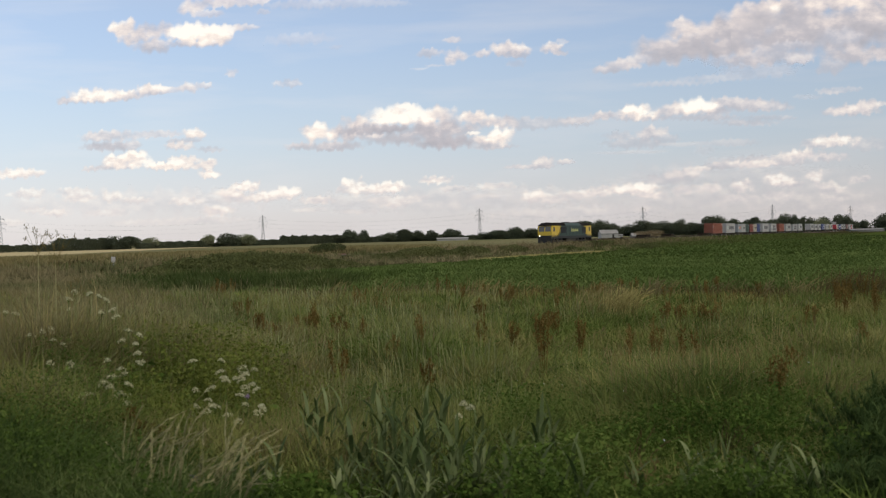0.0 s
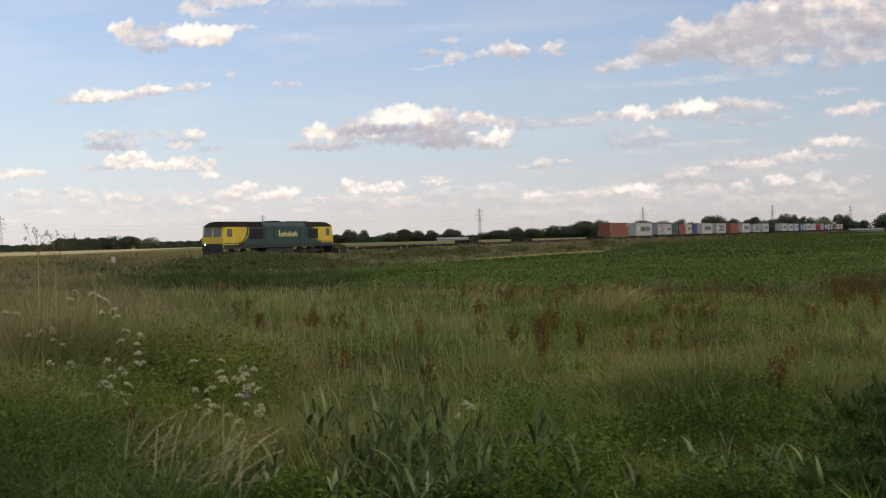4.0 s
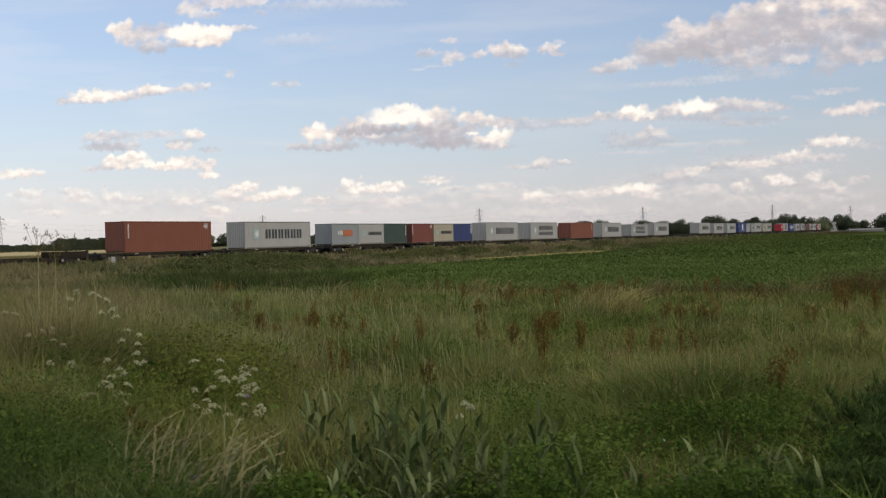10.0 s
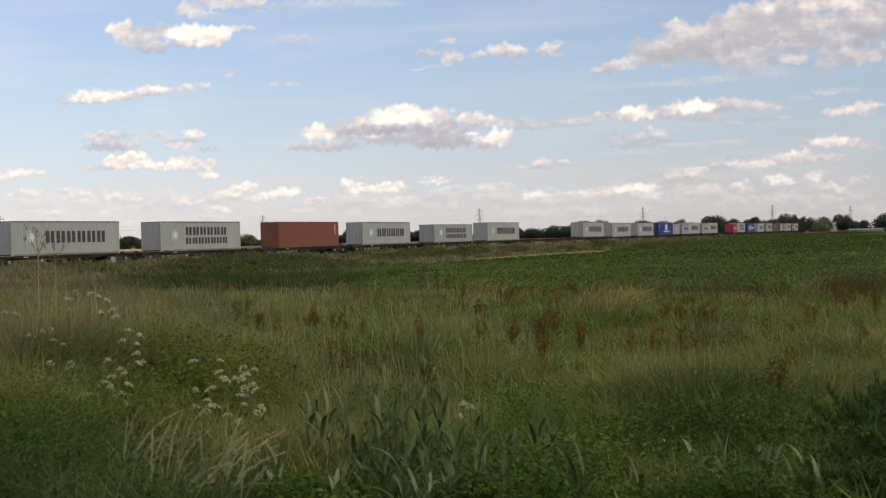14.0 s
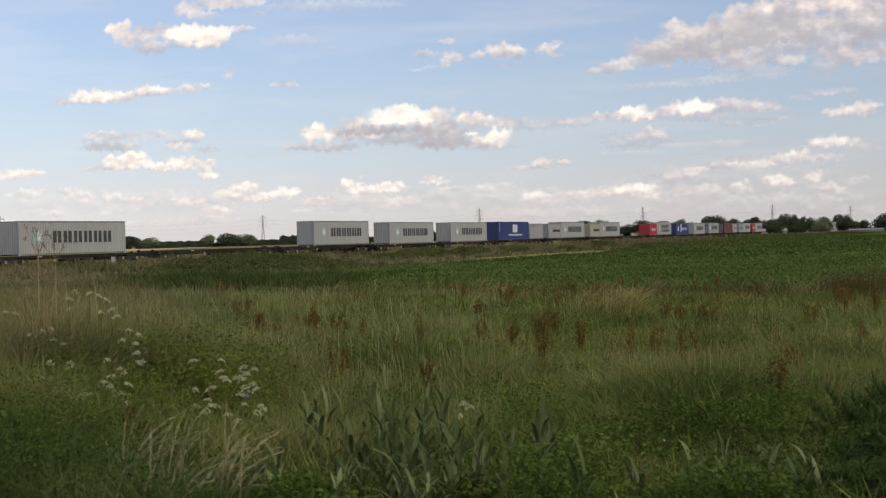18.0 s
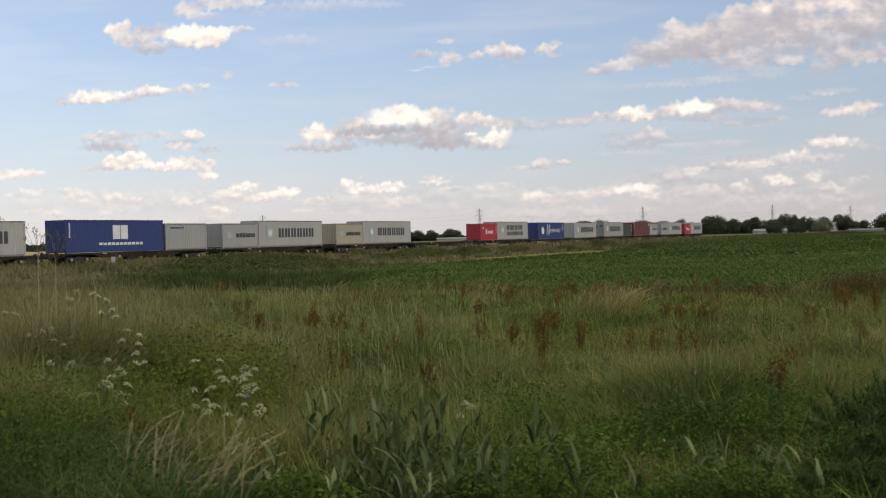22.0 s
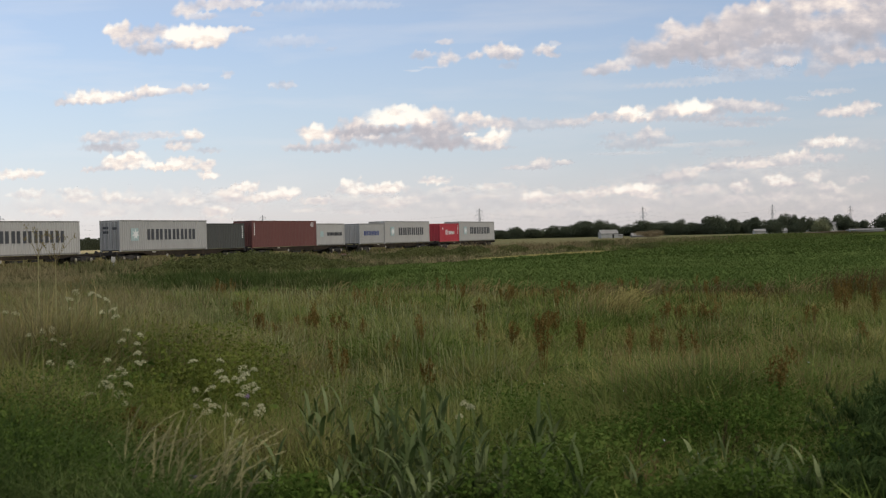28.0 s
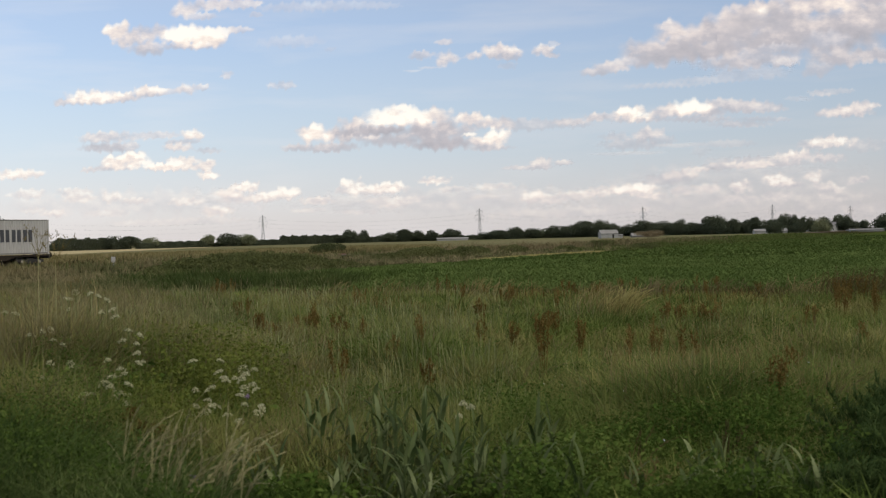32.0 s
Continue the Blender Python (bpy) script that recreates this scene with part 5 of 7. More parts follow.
# short trodden turf close round the viewer
ar, aa = 14.0 * rng.uniform(0.0004, 1, 110000) ** 0.6, rng.uniform(0, 6.2832, 110000)
ax, ay = ar * np.cos(aa), ar * np.sin(aa)
k = (np.abs(ax) > 0.46 * ay) | (ay < 5.5)
ax, ay = ax[k], ay[k]
stuff("trodden_turf", blade_arrays(np.stack([ax, ay, meadow_height(ax, ay) - 0.02], 1), rng.uniform(0.08, 0.24, len(ax)), rng.uniform(0.008, 0.018, len(ax)), np.abs(rng.normal(0.7, 0.3, len(ax)))), L_GRASS, "short trodden turf on the bank top", "grass")


def leafy_weed(x, y, h, n, material, name, label, leaf=0.045, spread=0.22):
    z0 = float(meadow_height(x, y))
    t = thing(name, pose(x, y, z0), label, "wild plant")
    for i in range(6):
        a, k = i * 1.05, spread * (0.4 + 0.1 * i)
        bm = bmesh.new()
        tube(bm, (0, 0, -0.03), (k * math.cos(a), k * math.sin(a), h * (0.75 + 0.04 * i)), 0.008, 0.003, 5)
        part("stem", bm, material, t)
    p = np.stack([rng.normal(0, spread, n), rng.normal(0, spread, n), h * rng.uniform(0.1, 1.0, n)], 1)
    ob = new("leaves", mesh_from_arrays("leaves", *leaf_cloud(p, np.full(n, leaf), 0.4), material))
    ob.parent = t
    tagged(ob, kind="stuff")
    return t


def low_leaves(name, n, y0, y1, u0, u1, h, leaf, material, label, wild):
    """Low leafy growth: clumps of small broad leaves of uneven height."""
    x, y = fan(n, y0, y1, u0, u1)
    k = np.sin(x * 2.3 + 1.4 * np.sin(y * 1.1)) * np.sin(y * 1.7 + 0.9 * np.sin(x * 1.9)) + rng.normal(0, 0.35, n)
    edge = np.minimum(ease(u0, u0 + 0.06, x / y) * (1 - ease(u1 - 0.06, u1, x / y)), 1 - ease(0.72 * y1, y1, y))
    keep = (k > wild) & (rng.uniform(0, 1, n) < edge)
    x, y, k = x[keep], y[keep], k[keep]
    top = h * (0.55 + 0.45 * np.clip(k, 0, 1))
    P = np.stack([x, y, meadow_height(x, y) + rng.uniform(0, 1, len(x)) ** 0.6 * top], 1)
    return stuff(name, leaf_cloud(P, np.full(len(x), leaf) * rng.uniform(0.6, 1.4, len(x)), 0.35), material, label, "wild plants")


low_leaves("nettle_growth", 130000, 6.6, 12.5, -0.53, -0.2, 0.42, 0.014, L_WEED, "dark green nettles and lush weeds", 0.05)
for x, y in ((-2.9, 7.6), (-3.2, 8.1), (-2.6, 7.2), (-3.0, 8.6), (-2.5, 8.3), (-3.5, 8.4), (-2.2, 7.0), (-3.3, 7.3)):
    leafy_weed(x, y, 0.42, 1300, L_WEED, "leafy_weed", "low bushy dark green nettle clump", 0.016, 0.2)
grass("lush_grass", 30000, 6.2, 10.5, -0.47, -0.22, 0.2, 0.5, 0.005, 0.0004, L_LUSH, "dense dark blue-green grass", lean=0.65, spread=0.12, wild=-0.5)
grass("lush_grass", 12000, 6.2, 9.5, -0.28, 0.36, 0.15, 0.34, 0.006, 0.0004, L_LUSH, "dense dark blue-green grass", lean=0.6, spread=0.12, wild=-0.3)
low_leaves("lush_weeds", 120000, 6.9, 13.5, 0.03, 0.42, 0.62, 0.019, L_WEED, "lush green leafy weeds among the grass", -0.4)
low_leaves("lush_weeds", 36000, 7.0, 10.5, -0.2, 0.06, 0.42, 0.02, L_WEED, "lush green leafy weeds among the grass", 0.35)
grass("lush_grass", 60000, 10, 34, -0.26, 0.47, 0.42, 0.82, 0.004, 0.0003, L_HUMMOCK, "hummocks of long soft green grass in the meadow", lean=0.62, wild=0.05, spread=0.17, tuft=70)
grass("lush_grass", 18000, 11, 17, -0.12, 0.47, 0.36, 0.7, 0.004, 0.0003, L_HUMMOCK, "hummocks of long soft green grass in the meadow", lean=0.6, spread=0.14, tuft=60)
low_leaves("yellow_weeds", 60000, 9.5, 17, -0.31, -0.13, 0.75, 0.018, L_YWEED, "yellow-green bushy weeds in the meadow", -0.1)


SWAY = []  # (thing, its pose at rest, degrees)


def oat_tussock(x, y, stems, spread, h0, h1, width, group, material=None, sweep=0.5):
    """Seeding grass: curved stems, each with a slender feathery plume that nods with the wind."""
    z0 = float(meadow_height(x, y))
    material = material or L_PALE
    V, Q, SV = [], [], []
    seg = 7
    for i in range(stems):
        a, lean, h = rng.normal(0.15, 0.75), abs(rng.normal(sweep, 0.18)), rng.uniform(h0, h1)
        bx, by = rng.normal(0, spread, 2)
        d = np.array([math.cos(a), math.sin(a), 0.0])
        w = np.array([-math.sin(a + 0.6), math.cos(a + 0.6), 0.0]) * width / 2
        o = len(V)
        line = []
        for k in range(seg + 1):
            t = k / seg
            p = np.array([bx, by, -0.03]) + d * h * lean * (0.35 * t + 0.85 * t * t * t) + np.array([0, 0, h * (t - 0.34 * lean * t ** 4)])
            line.append(p)
            V += [p - w * (1 - 0.6 * t), p + w * (1 - 0.6 * t)]
            if k:
                q = o + 2 * k
                Q.append((q - 2, q - 1, q + 1, q))
        line = np.array(line)
        m = 70
        f = rng.uniform(0.50, 1.0, m) * seg
        j = np.minimum(f.astype(int), seg - 1)
        c = line[j] + (line[j + 1] - line[j]) * (f - j)[:, None]
        tang = line[j + 1] - line[j]
        tang /= np.linalg.norm(tang, axis=1)[:, None]
        body = np.sin(np.pi * np.clip((f / seg - 0.46) / 0.56, 0, 1))[:, None]
        side = rng.normal(0, 1, (m, 3))
        side -= tang * np.sum(side * tang, 1)[:, None]
        side /= np.linalg.norm(side, axis=1)[:, None]
        c = c + side * width * 1.1 * body * rng.uniform(0.3, 1.0, (m, 1))
        axis = tang + 0.28 * side
        across = np.cross(axis, rng.normal(0, 1, (m, 3)))
        across /= np.linalg.norm(across, axis=1)[:, None]
        ln, wd = width * rng.uniform(1.6, 2.8, (m, 1)), width * rng.uniform(0.28, 0.5, (m, 1))
        SV.append(np.stack([c - axis * ln, c + across * wd, c + axis * ln, c - across * wd], 1).reshape(-1, 3))
    t = thing("pale_grass_tussock", pose(x, y, z0), "tussock of pale straw-coloured seeding grass", "grass", group)
    ob = new("blade_tuft", mesh_from_arrays("blade_tuft", np.array(V), np.array(Q), np.zeros((0, 3), int), material))
    ob.parent = t
    tagged(ob, kind="stuff")
    SV = np.concatenate(SV)
    ob = new("seed_head", mesh_from_arrays("seed_head", SV, np.arange(len(SV)).reshape(-1, 4), np.zeros((0, 3), int), material))
    ob.parent = t
    tagged(ob, kind="stuff")
    SWAY.append((t, t.matrix_basis.copy(), 2.5))


for x, y in ((-2.05, 8.1), (-1.8, 7.9), (-1.6, 7.7), (-2.1, 7.6), (-1.85, 7.4), (-1.5, 7.4), (-1.35, 7.2), (-1.75, 7.15), (-2.25, 7.9)):
    oat_tussock(x - 0.05, y - 0.15, 7, 0.08, 0.42, 0.88, 0.009, "pale tussocks in the meadow", L_OAT, 0.34)
for x, y in ((2.35, 9.3), (2.42, 9.5), (1.5, 9.1)):
    oat_tussock(x, y, 9, 0.07, 0.4, 0.72, 0.008, "brown plumed grass among the weeds", L_EDGE, 0.22)
edge_rng = random.Random(23)
for i in range(26):
    x = edge_rng.uniform(-5.0, 15.0)
    oat_tussock(x, float(field_edge(x)) - edge_rng.uniform(1.5, 9.0), 15, 0.2, 0.5, 0.95, 0.012, "pale tussocks in the meadow", L_DRYSTEM if i % 3 else L_DRY, 0.36)
for x, y in ((3.68, 26.3), (4.3, 26.1), (3.9, 27.4), (4.2, 28.6), (3.6, 28.0), (4.0, 30.5), (10.8, 34.0), (11.1, 33.3), (1.9, 33.5), (2.7, 35.5), (-1.9, 36.5), (1.0, 37.0)):
    oat_tussock(x, y, 20, 0.2, 0.65, 1.12, 0.011, "pale tussocks in the meadow", L_DRY, 0.4)
for x, y in ((4.25, 26.0), (4.05, 26.3), (3.85, 26.0), (4.4, 26.5)):
    oat_tussock(x, y, 20, 0.12, 0.7, 1.15, 0.011, "pale tussocks in the meadow", L_PALE, 0.34)
for x, y in ((10.5, 29.8), (11.0, 29.4), (10.8, 30.4), (11.4, 30.0), (11.7, 29.2)):
    oat_tussock(x, y, 46, 0.3, 0.8, 1.3, 0.011, "brown tussocks at the field edge", L_EDGE, 0.3)
for x, y in ((0.9, 14.2), (2.6, 13.0), (-0.6, 16.5), (3.6, 16.0), (1.7, 18.5), (5.2, 19.5), (-2.0, 19.0), (4.3, 22.0), (0.4, 21.5), (6.6, 24.0), (2.8, 20.6), (7.4, 19.0), (-3.4, 22.5), (5.9, 14.9), (3.9, 13.4), (4.2, 12.2), (1.2, 16.8), (-2.4, 16.2), (-1.2, 13.0), (6.1, 17.2)):
    oat_tussock(x, y, 8, 0.16, 0.5, 0.85, 0.006, "pale tussocks in the meadow", L_DRYSTEM)
# broad reed leaves
REEDS = ((-0.1, 10.0), (0.45, 9.8), (0.3, 9.0), (-0.6, 9.4), (-0.2, 8.8), (0.0, 9.5), (-0.8, 8.6), (0.6, 8.4))


def arched_leaves(P, length, width, lean, ang):
    """Long strap leaves in five steps that rise, arch over and taper to a point."""
    n, seg = len(P), 5
    d = np.stack([np.cos(ang), np.sin(ang), np.zeros(n)], 1)
    w = np.stack([-np.sin(ang), np.cos(ang), np.zeros(n)], 1)
    V = []
    for k in range(seg + 1):
        t = k / seg
        c = P + d * (length * lean * (0.5 * t + 0.9 * t * t))[:, None] + np.array([0, 0, 1.0]) * (length * (t - 0.62 * lean * t ** 3))[:, None]
        wide = width * (0.55 + 1.5 * t * (1 - t)) * (1 - t ** 3) / 2
        V.append(np.stack([c - w * wide[:, None], c + w * wide[:, None]], 1))
    V = np.stack(V, 1).reshape(-1, 3)
    b = np.arange(n)[:, None] * 2 * (seg + 1)
    Q = np.concatenate([b + np.array([[2 * k, 2 * k + 1, 2 * k + 3, 2 * k + 2]]) for k in range(seg)])
    return V, Q, np.zeros((0, 3), int)


def reed_clump(x, y, stems, spread, vigour=0.85):
    """Upright reeds: each stem carries long pointed leaves that arch outwards."""
    t = thing("reed_clump", pose(x, y, 0), "clump of broad grey-green reed leaves", "reed", "reeds in the meadow")
    SWAY.append((t, t.matrix_basis.copy(), 1.6))
    for i in range(stems):
        px, py = x + rng.normal(0, spread), y + rng.normal(0, spread)
        z0, h = float(meadow_height(px, py)), rng.uniform(0.35, 0.78) * vigour
        a0 = rng.uniform(0, 6.28)
        bm = bmesh.new()
        tube(bm, (px - x, py - y, z0 - 0.03), (px - x + rng.normal(0, 0.04), py - y, z0 + h * 0.85), 0.006, 0.003, 5)
        part("stem", bm, L_REED, t)
        m = 8
        f = np.linspace(0.12, 0.85, m)
        P = np.stack([np.full(m, px - x), np.full(m, py - y), z0 + f * h], 1)
        ang = a0 + np.arange(m) * 2.6 + rng.normal(0, 0.4, m)
        leaf = arched_leaves(P, rng.uniform(0.17, 0.34, m), rng.uniform(0.024, 0.052, m), rng.uniform(0.15, 0.75, m), ang)
        ob = new("leaves", mesh_from_arrays("leaves", *leaf, L_REED))
        ob.parent = t
        tagged(ob, kind="stuff")


for x, y in REEDS:
    reed_clump(x, y, 3, 0.24)
for x, y in ((-1.05, 9.6), (-0.75, 9.9), (-0.5, 10.3), (-0.2, 9.3), (-0.9, 9.0), (-0.45, 8.5), (0.1, 10.4), (-1.15, 10.6), (-0.05, 8.2), (0.75, 9.1), (0.9, 8.6)):
    reed_clump(x, y, 4, 0.16, 1.12)
reed_rng = random.Random(11)
for i in range(34):
    y = reed_rng.uniform(7.3, 10.2)
    reed_clump(y * (reed_rng.uniform(-0.15, 0.10) if i % 3 else reed_rng.uniform(0.2, 0.34)), y, 2, 0.2, 0.62)
for x, y in ((-0.7, 8.2), (-0.3, 8.0), (0.3, 8.2), (0.6, 7.9), (2.3, 8.1), (2.05, 7.9), (-0.5, 7.6), (-0.1, 7.4), (0.15, 7.7), (0.4, 7.5), (0.65, 7.4), (0.05, 8.6), (2.1, 7.4), (2.3, 7.2), (-1.2, 7.6)):
    reed_clump(x, y, 3, 0.2)


WEEDS = [(x + tree_rng.uniform(-0.5, 0.5), y + tree_rng.uniform(-0.8, 0.8)) for x, y in ((-3.0, 13), (-2.6, 13.4), (-2.9, 14.5), (-2.3, 12.6), (-3.3, 12.2), (-2.0, 13.8), (-2.7, 15.5), (1.2, 10.6), (1.6, 10.2), (1.45, 11.0), (1.9, 10.8), (2.1, 11.6), (2.6, 11.0), (2.9, 10.4), (-3.6, 9.0), (-3.2, 8.6), (-2.9, 9.0), (-3.7, 9.8), (-3.3, 10.2), (-4.0, 10.6), (-3.8, 11.5))]
for x, y in WEEDS:
    if y > 11.8 and x < -1.5:
        leafy_weed(x, y, tree_rng.uniform(0.7, 1.0), 520, L_YWEED, "leafy_weed", "tall bushy yellow-green weed in the meadow", 0.026, 0.26)
    else:
        leafy_weed(x, y, tree_rng.uniform(0.45, 0.7), 1000, L_WEED, "leafy_weed", "bushy green leafy weed in the meadow", 0.016)
for x, y in ((0.8, 12.4), (3.2, 12.0), (-0.9, 13.6), (2.2, 15.6), (4.6, 13.6), (0.2, 17.5), (4.9, 18.2), (-1.4, 18.0), (3.0, 22.0), (6.2, 20.5), (1.3, 25.5), (-2.6, 24.5), (5.6, 27.5), (8.3, 25.0)):
    leafy_weed(x, y, tree_rng.uniform(0.4, 0.65), 800, L_WEED, "leafy_weed", "bushy green leafy weed in the meadow", 0.02, 0.34)
for x, y in ((1.2, 9.4), (1.5, 9.8), (1.75, 9.3), (2.05, 10.2), (2.6, 9.9), (2.9, 10.4), (3.2, 10.8), (2.75, 9.2), (1.0, 8.6), (3.4, 11.6)):
    leafy_weed(x, y, tree_rng.uniform(0.5, 0.68), 900, L_WEED, "leafy_weed", "bushy green leafy weed among reeds", 0.022, 0.2)
for x, y in ((-2.5, 11.8), (-2.75, 12.4), (-3.1, 13.6), (-2.4, 13.2)):
    leafy_weed(x, y, 0.95, 560, L_YWEED, "leafy_weed", "tall bushy yellow-green weed in the meadow", 0.026, 0.28)


def dock(x, y, h):
    z0 = float(meadow_height(x, y))
    t = thing("dock_plant", pose(x, y, z0, 0, 0, tree_rng.uniform(0, 360)), "rust-brown seeding dock standing in the grass", "wild plant", "docks in the meadow")
    for i in range(tree_rng.randint(2, 4)):
        a, k = tree_rng.uniform(0, 6.28), tree_rng.uniform(0.03, 0.18)
        top = Vector((k * math.cos(a), k * math.sin(a), h * tree_rng.uniform(0.72, 1.0)))
        bm = bmesh.new()
        tube(bm, (0, 0, -0.03), top, 0.008, 0.004, 5)
        part("stem", bm, L_DOCK, t)
        pts = []
        for j in range(5):
            # the main spike and four short side branches, set with whorls of seed
            base, tip = np.array(top) * (0.45 if j == 0 else 0.42 + 0.10 * j), np.array(top)
            if j:
                b = a + j * 2.4
                tip = base + np.array([0.065 * math.cos(b), 0.065 * math.sin(b), 0.19 * h])
            n = 58 if j == 0 else 22
            f = np.round(rng.uniform(0.15, 1.0, n)[:, None] * 9) / 9 + rng.normal(0, 0.014, (n, 1))
            pts.append(base + (tip - base) * f + rng.normal(0, 1, (n, 3)) * (0.016 * np.clip(1.2 - f, 0, 1) + 0.005))
        p = np.concatenate(pts)
        n = len(p)
        ob = new("seed_spike", mesh_from_arrays("seed_spike", *leaf_cloud(p, rng.uniform(0.013, 0.022, n)), L_DOCK))
        ob.parent = t
        tagged(ob, kind="stuff")
    return t


DOCKS = ((-2.7, 33.2), (-8.1, 39.1), (-8.2, 42.6), (-3.16, 20.3), (-2.66, 22.7), (-1.51, 20.4), (-0.85, 17.7), (0.11, 37), (1.77, 32.7), (1.19, 19.1), (2.89, 28.1), (1.4, 15.6), (2.16, 17.9), (2.95, 17.7), (3.34, 17.6), (6.5, 32.1), (3.87, 16.6), (3.35, 15.2), (3.53, 11.9), (4.73, 14.9), (0.62, 18.3), (-0.42, 18.5), (4.89, 34.6), (10.1, 27.5), (11.3, 29.8), (9.86, 25.3), (-4.77, 26.7), (-1.5, 15.5), (-0.28, 38.5), (-0.18, 14.9), (7.54, 22.5), (6.66, 17.7), (10.8, 28.5), (11.0, 27.0), (0.6, 36.0), (2.2, 34.0), (7.9, 33.0))
for x, y in DOCKS:
    dock(x, y, tree_rng.uniform(0.72, 1.05))
dock(-2.6, 9.1, 0.55)
dock(-2.5, 9.2, 0.45)
for i in range(16):
    y = tree_rng.uniform(32, 43)
    dock(y * tree_rng.uniform(-0.02, 0.40), y, tree_rng.uniform(0.6, 0.95))
for i in range(9):
    y = tree_rng.uniform(25, 30)
    dock(y * tree_rng.uniform(0.355, 0.40), y, tree_rng.uniform(0.85, 1.15))
for x, y in ((-8.92, 42.8), (-8.3, 41.4), (-3.8, 22.7), (-3.5, 22.1), (-3.4, 22.6), (-5.46, 29.6), (-3.18, 25.0), (-3.07, 25.7), (5.3, 23.4), (5.45, 22.9), (4.9, 23.4), (1.93, 21.9), (2.15, 22.4), (6.9, 21.8), (4.79, 15.7), (0.89, 27.7), (1.82, 31.4), (3.52, 34.5), (-2.48, 32.9), (-2.06, 31.6), (-2.21, 22.9)):
    for i in range(2):
        dock(x + tree_rng.uniform(-0.14, 0.14), y + tree_rng.uniform(-0.3, 0.3), tree_rng.uniform(0.45, 0.85))


def umbel_plant(x, y, z):
    """A white-flowered umbellifer; z is the height of its topmost head."""
    z0 = float(meadow_height(x, y))
    h = max(z - z0, 0.25)
    t = thing("umbel_plant", pose(x, y, z0, 0, 0, tree_rng.uniform(0, 360)), "white-flowered umbellifer with flat flower heads", "wild plant", "white umbellifers in the meadow")
    SWAY.append((t, t.matrix_basis.copy(), 1.4))
    for i in range(tree_rng.randint(1, 2)):
        a, k = tree_rng.uniform(0, 6.28), (0.0 if i == 0 else tree_rng.uniform(0.08, 0.2))
        top = Vector((k * math.cos(a), k * math.sin(a), h * (1.0 if i == 0 else tree_rng.uniform(0.75, 0.95))))
        bm = bmesh.new()
        tube(bm, (0, 0, -0.03), top - Vector((0, 0, 0.03)), 0.004, 0.0025, 5)
        for j in range(7):
            b = j * 0.9
            tube(bm, top - Vector((0, 0, 0.03)), top + Vector((0.03 * math.cos(b), 0.03 * math.sin(b), -0.004)), 0.0016, 0.001, 4)
        part("stem", bm, L_WEED, t)
        n = 90
        wide = rng.uniform(0.032, 0.055)
        rr, b = wide * np.sqrt(rng.uniform(0, 1, n)), rng.uniform(0, 6.28, n)
        tx, ty = rng.normal(0, 0.25, 2)
        p = np.array(top)[None, :] + np.stack([rr * np.cos(b), rr * np.sin(b), rr * (tx * np.cos(b) + ty * np.sin(b)) + 0.022 * (1 - (rr / wide) ** 2) - 0.008 + rng.normal(0, 0.006, n)], 1)
        ob = new("flower_head", mesh_from_arrays("flower_head", *leaf_cloud(p, np.full(n, 0.0092)), L_UMBEL))
        ob.parent = t
        tagged(ob, kind="stuff")
    n = 40
    p = np.stack([rng.normal(0, 0.1, n), rng.normal(0, 0.1, n), h * rng.uniform(0.05, 0.6, n)], 1)
    ob = new("leaves", mesh_from_arrays("leaves", *leaf_cloud(p, np.full(n, 0.05), 0.4), L_WEED))
    ob.parent = t


UMBELS_FAR = ((-4.34, 13.0, 1.87), (-4.36, 12.8, 1.80), (-4.15, 12.9, 1.85), (-3.88, 12.7, 1.78), (-3.74, 12.4, 1.68), (-3.64, 12.2, 1.62), (-3.83, 12.3, 1.66), (-4.05, 12.9, 1.82), (-3.37, 11.7, 1.50), (-3.22, 11.6, 1.46), (-4.36, 11.6, 1.48), (-4.28, 11.7, 1.51), (-4.21, 11.8, 1.52), (-4.06, 11.4, 1.44), (-3.34, 11.4, 1.42), (-3.16, 11.3, 1.39), (-3.08, 11.0, 1.32), (-2.98, 10.7, 1.26), (-3.31, 10.8, 1.28), (-3.10, 10.5, 1.22), (-3.13, 10.3, 1.18), (-3.02, 9.9, 1.13), (-3.11, 10.1, 1.15), (-2.89, 10.0, 1.14), (-3.72, 10.2, 1.19), (-3.84, 10.7, 1.28), (-3.64, 10.7, 1.27), (-3.20, 9.7, 1.10), (-2.73, 9.4, 1.05), (-4.91, 12.3, 1.69), (-4.79, 12.3, 1.67))
UMBELS_NEAR = ((-2.24, 10.9, 1.13), (-2.17, 10.8, 1.08), (-2.07, 10.8, 1.07), (-2.02, 11.0, 1.14), (-1.98, 10.9, 1.10), (-1.91, 11.0, 1.13), (-1.86, 10.6, 1.03), (-1.81, 10.5, 1.00), (-2.21, 10.2, 0.95), (-2.16, 10.1, 0.91), (-2.16, 9.9, 0.88), (-2.29, 10.1, 0.91), (-2.39, 10.5, 1.01), (-2.25, 10.5, 1.02), (-1.71, 10.1, 0.90), (-1.67, 10.0, 0.88), (-1.70, 9.9, 0.87), (-1.83, 9.7, 0.83), (-1.91, 10.5, 1.01), (-3.12, 10.4, 1.01), (-3.00, 10.3, 0.99), (-3.09, 10.3, 0.98), (-2.88, 9.8, 0.89), (-2.57, 11.2, 1.21), (-2.30, 11.2, 1.21), (-2.14, 10.7, 1.06), (-2.01, 10.8, 1.08))
for row in UMBELS_FAR + UMBELS_NEAR:
    umbel_plant(*row)
for row in ((0.13, 9.0, 1.04), (0.2, 9.2, 0.98), (0.1, 9.1, 0.92)):
    umbel_plant(*row)


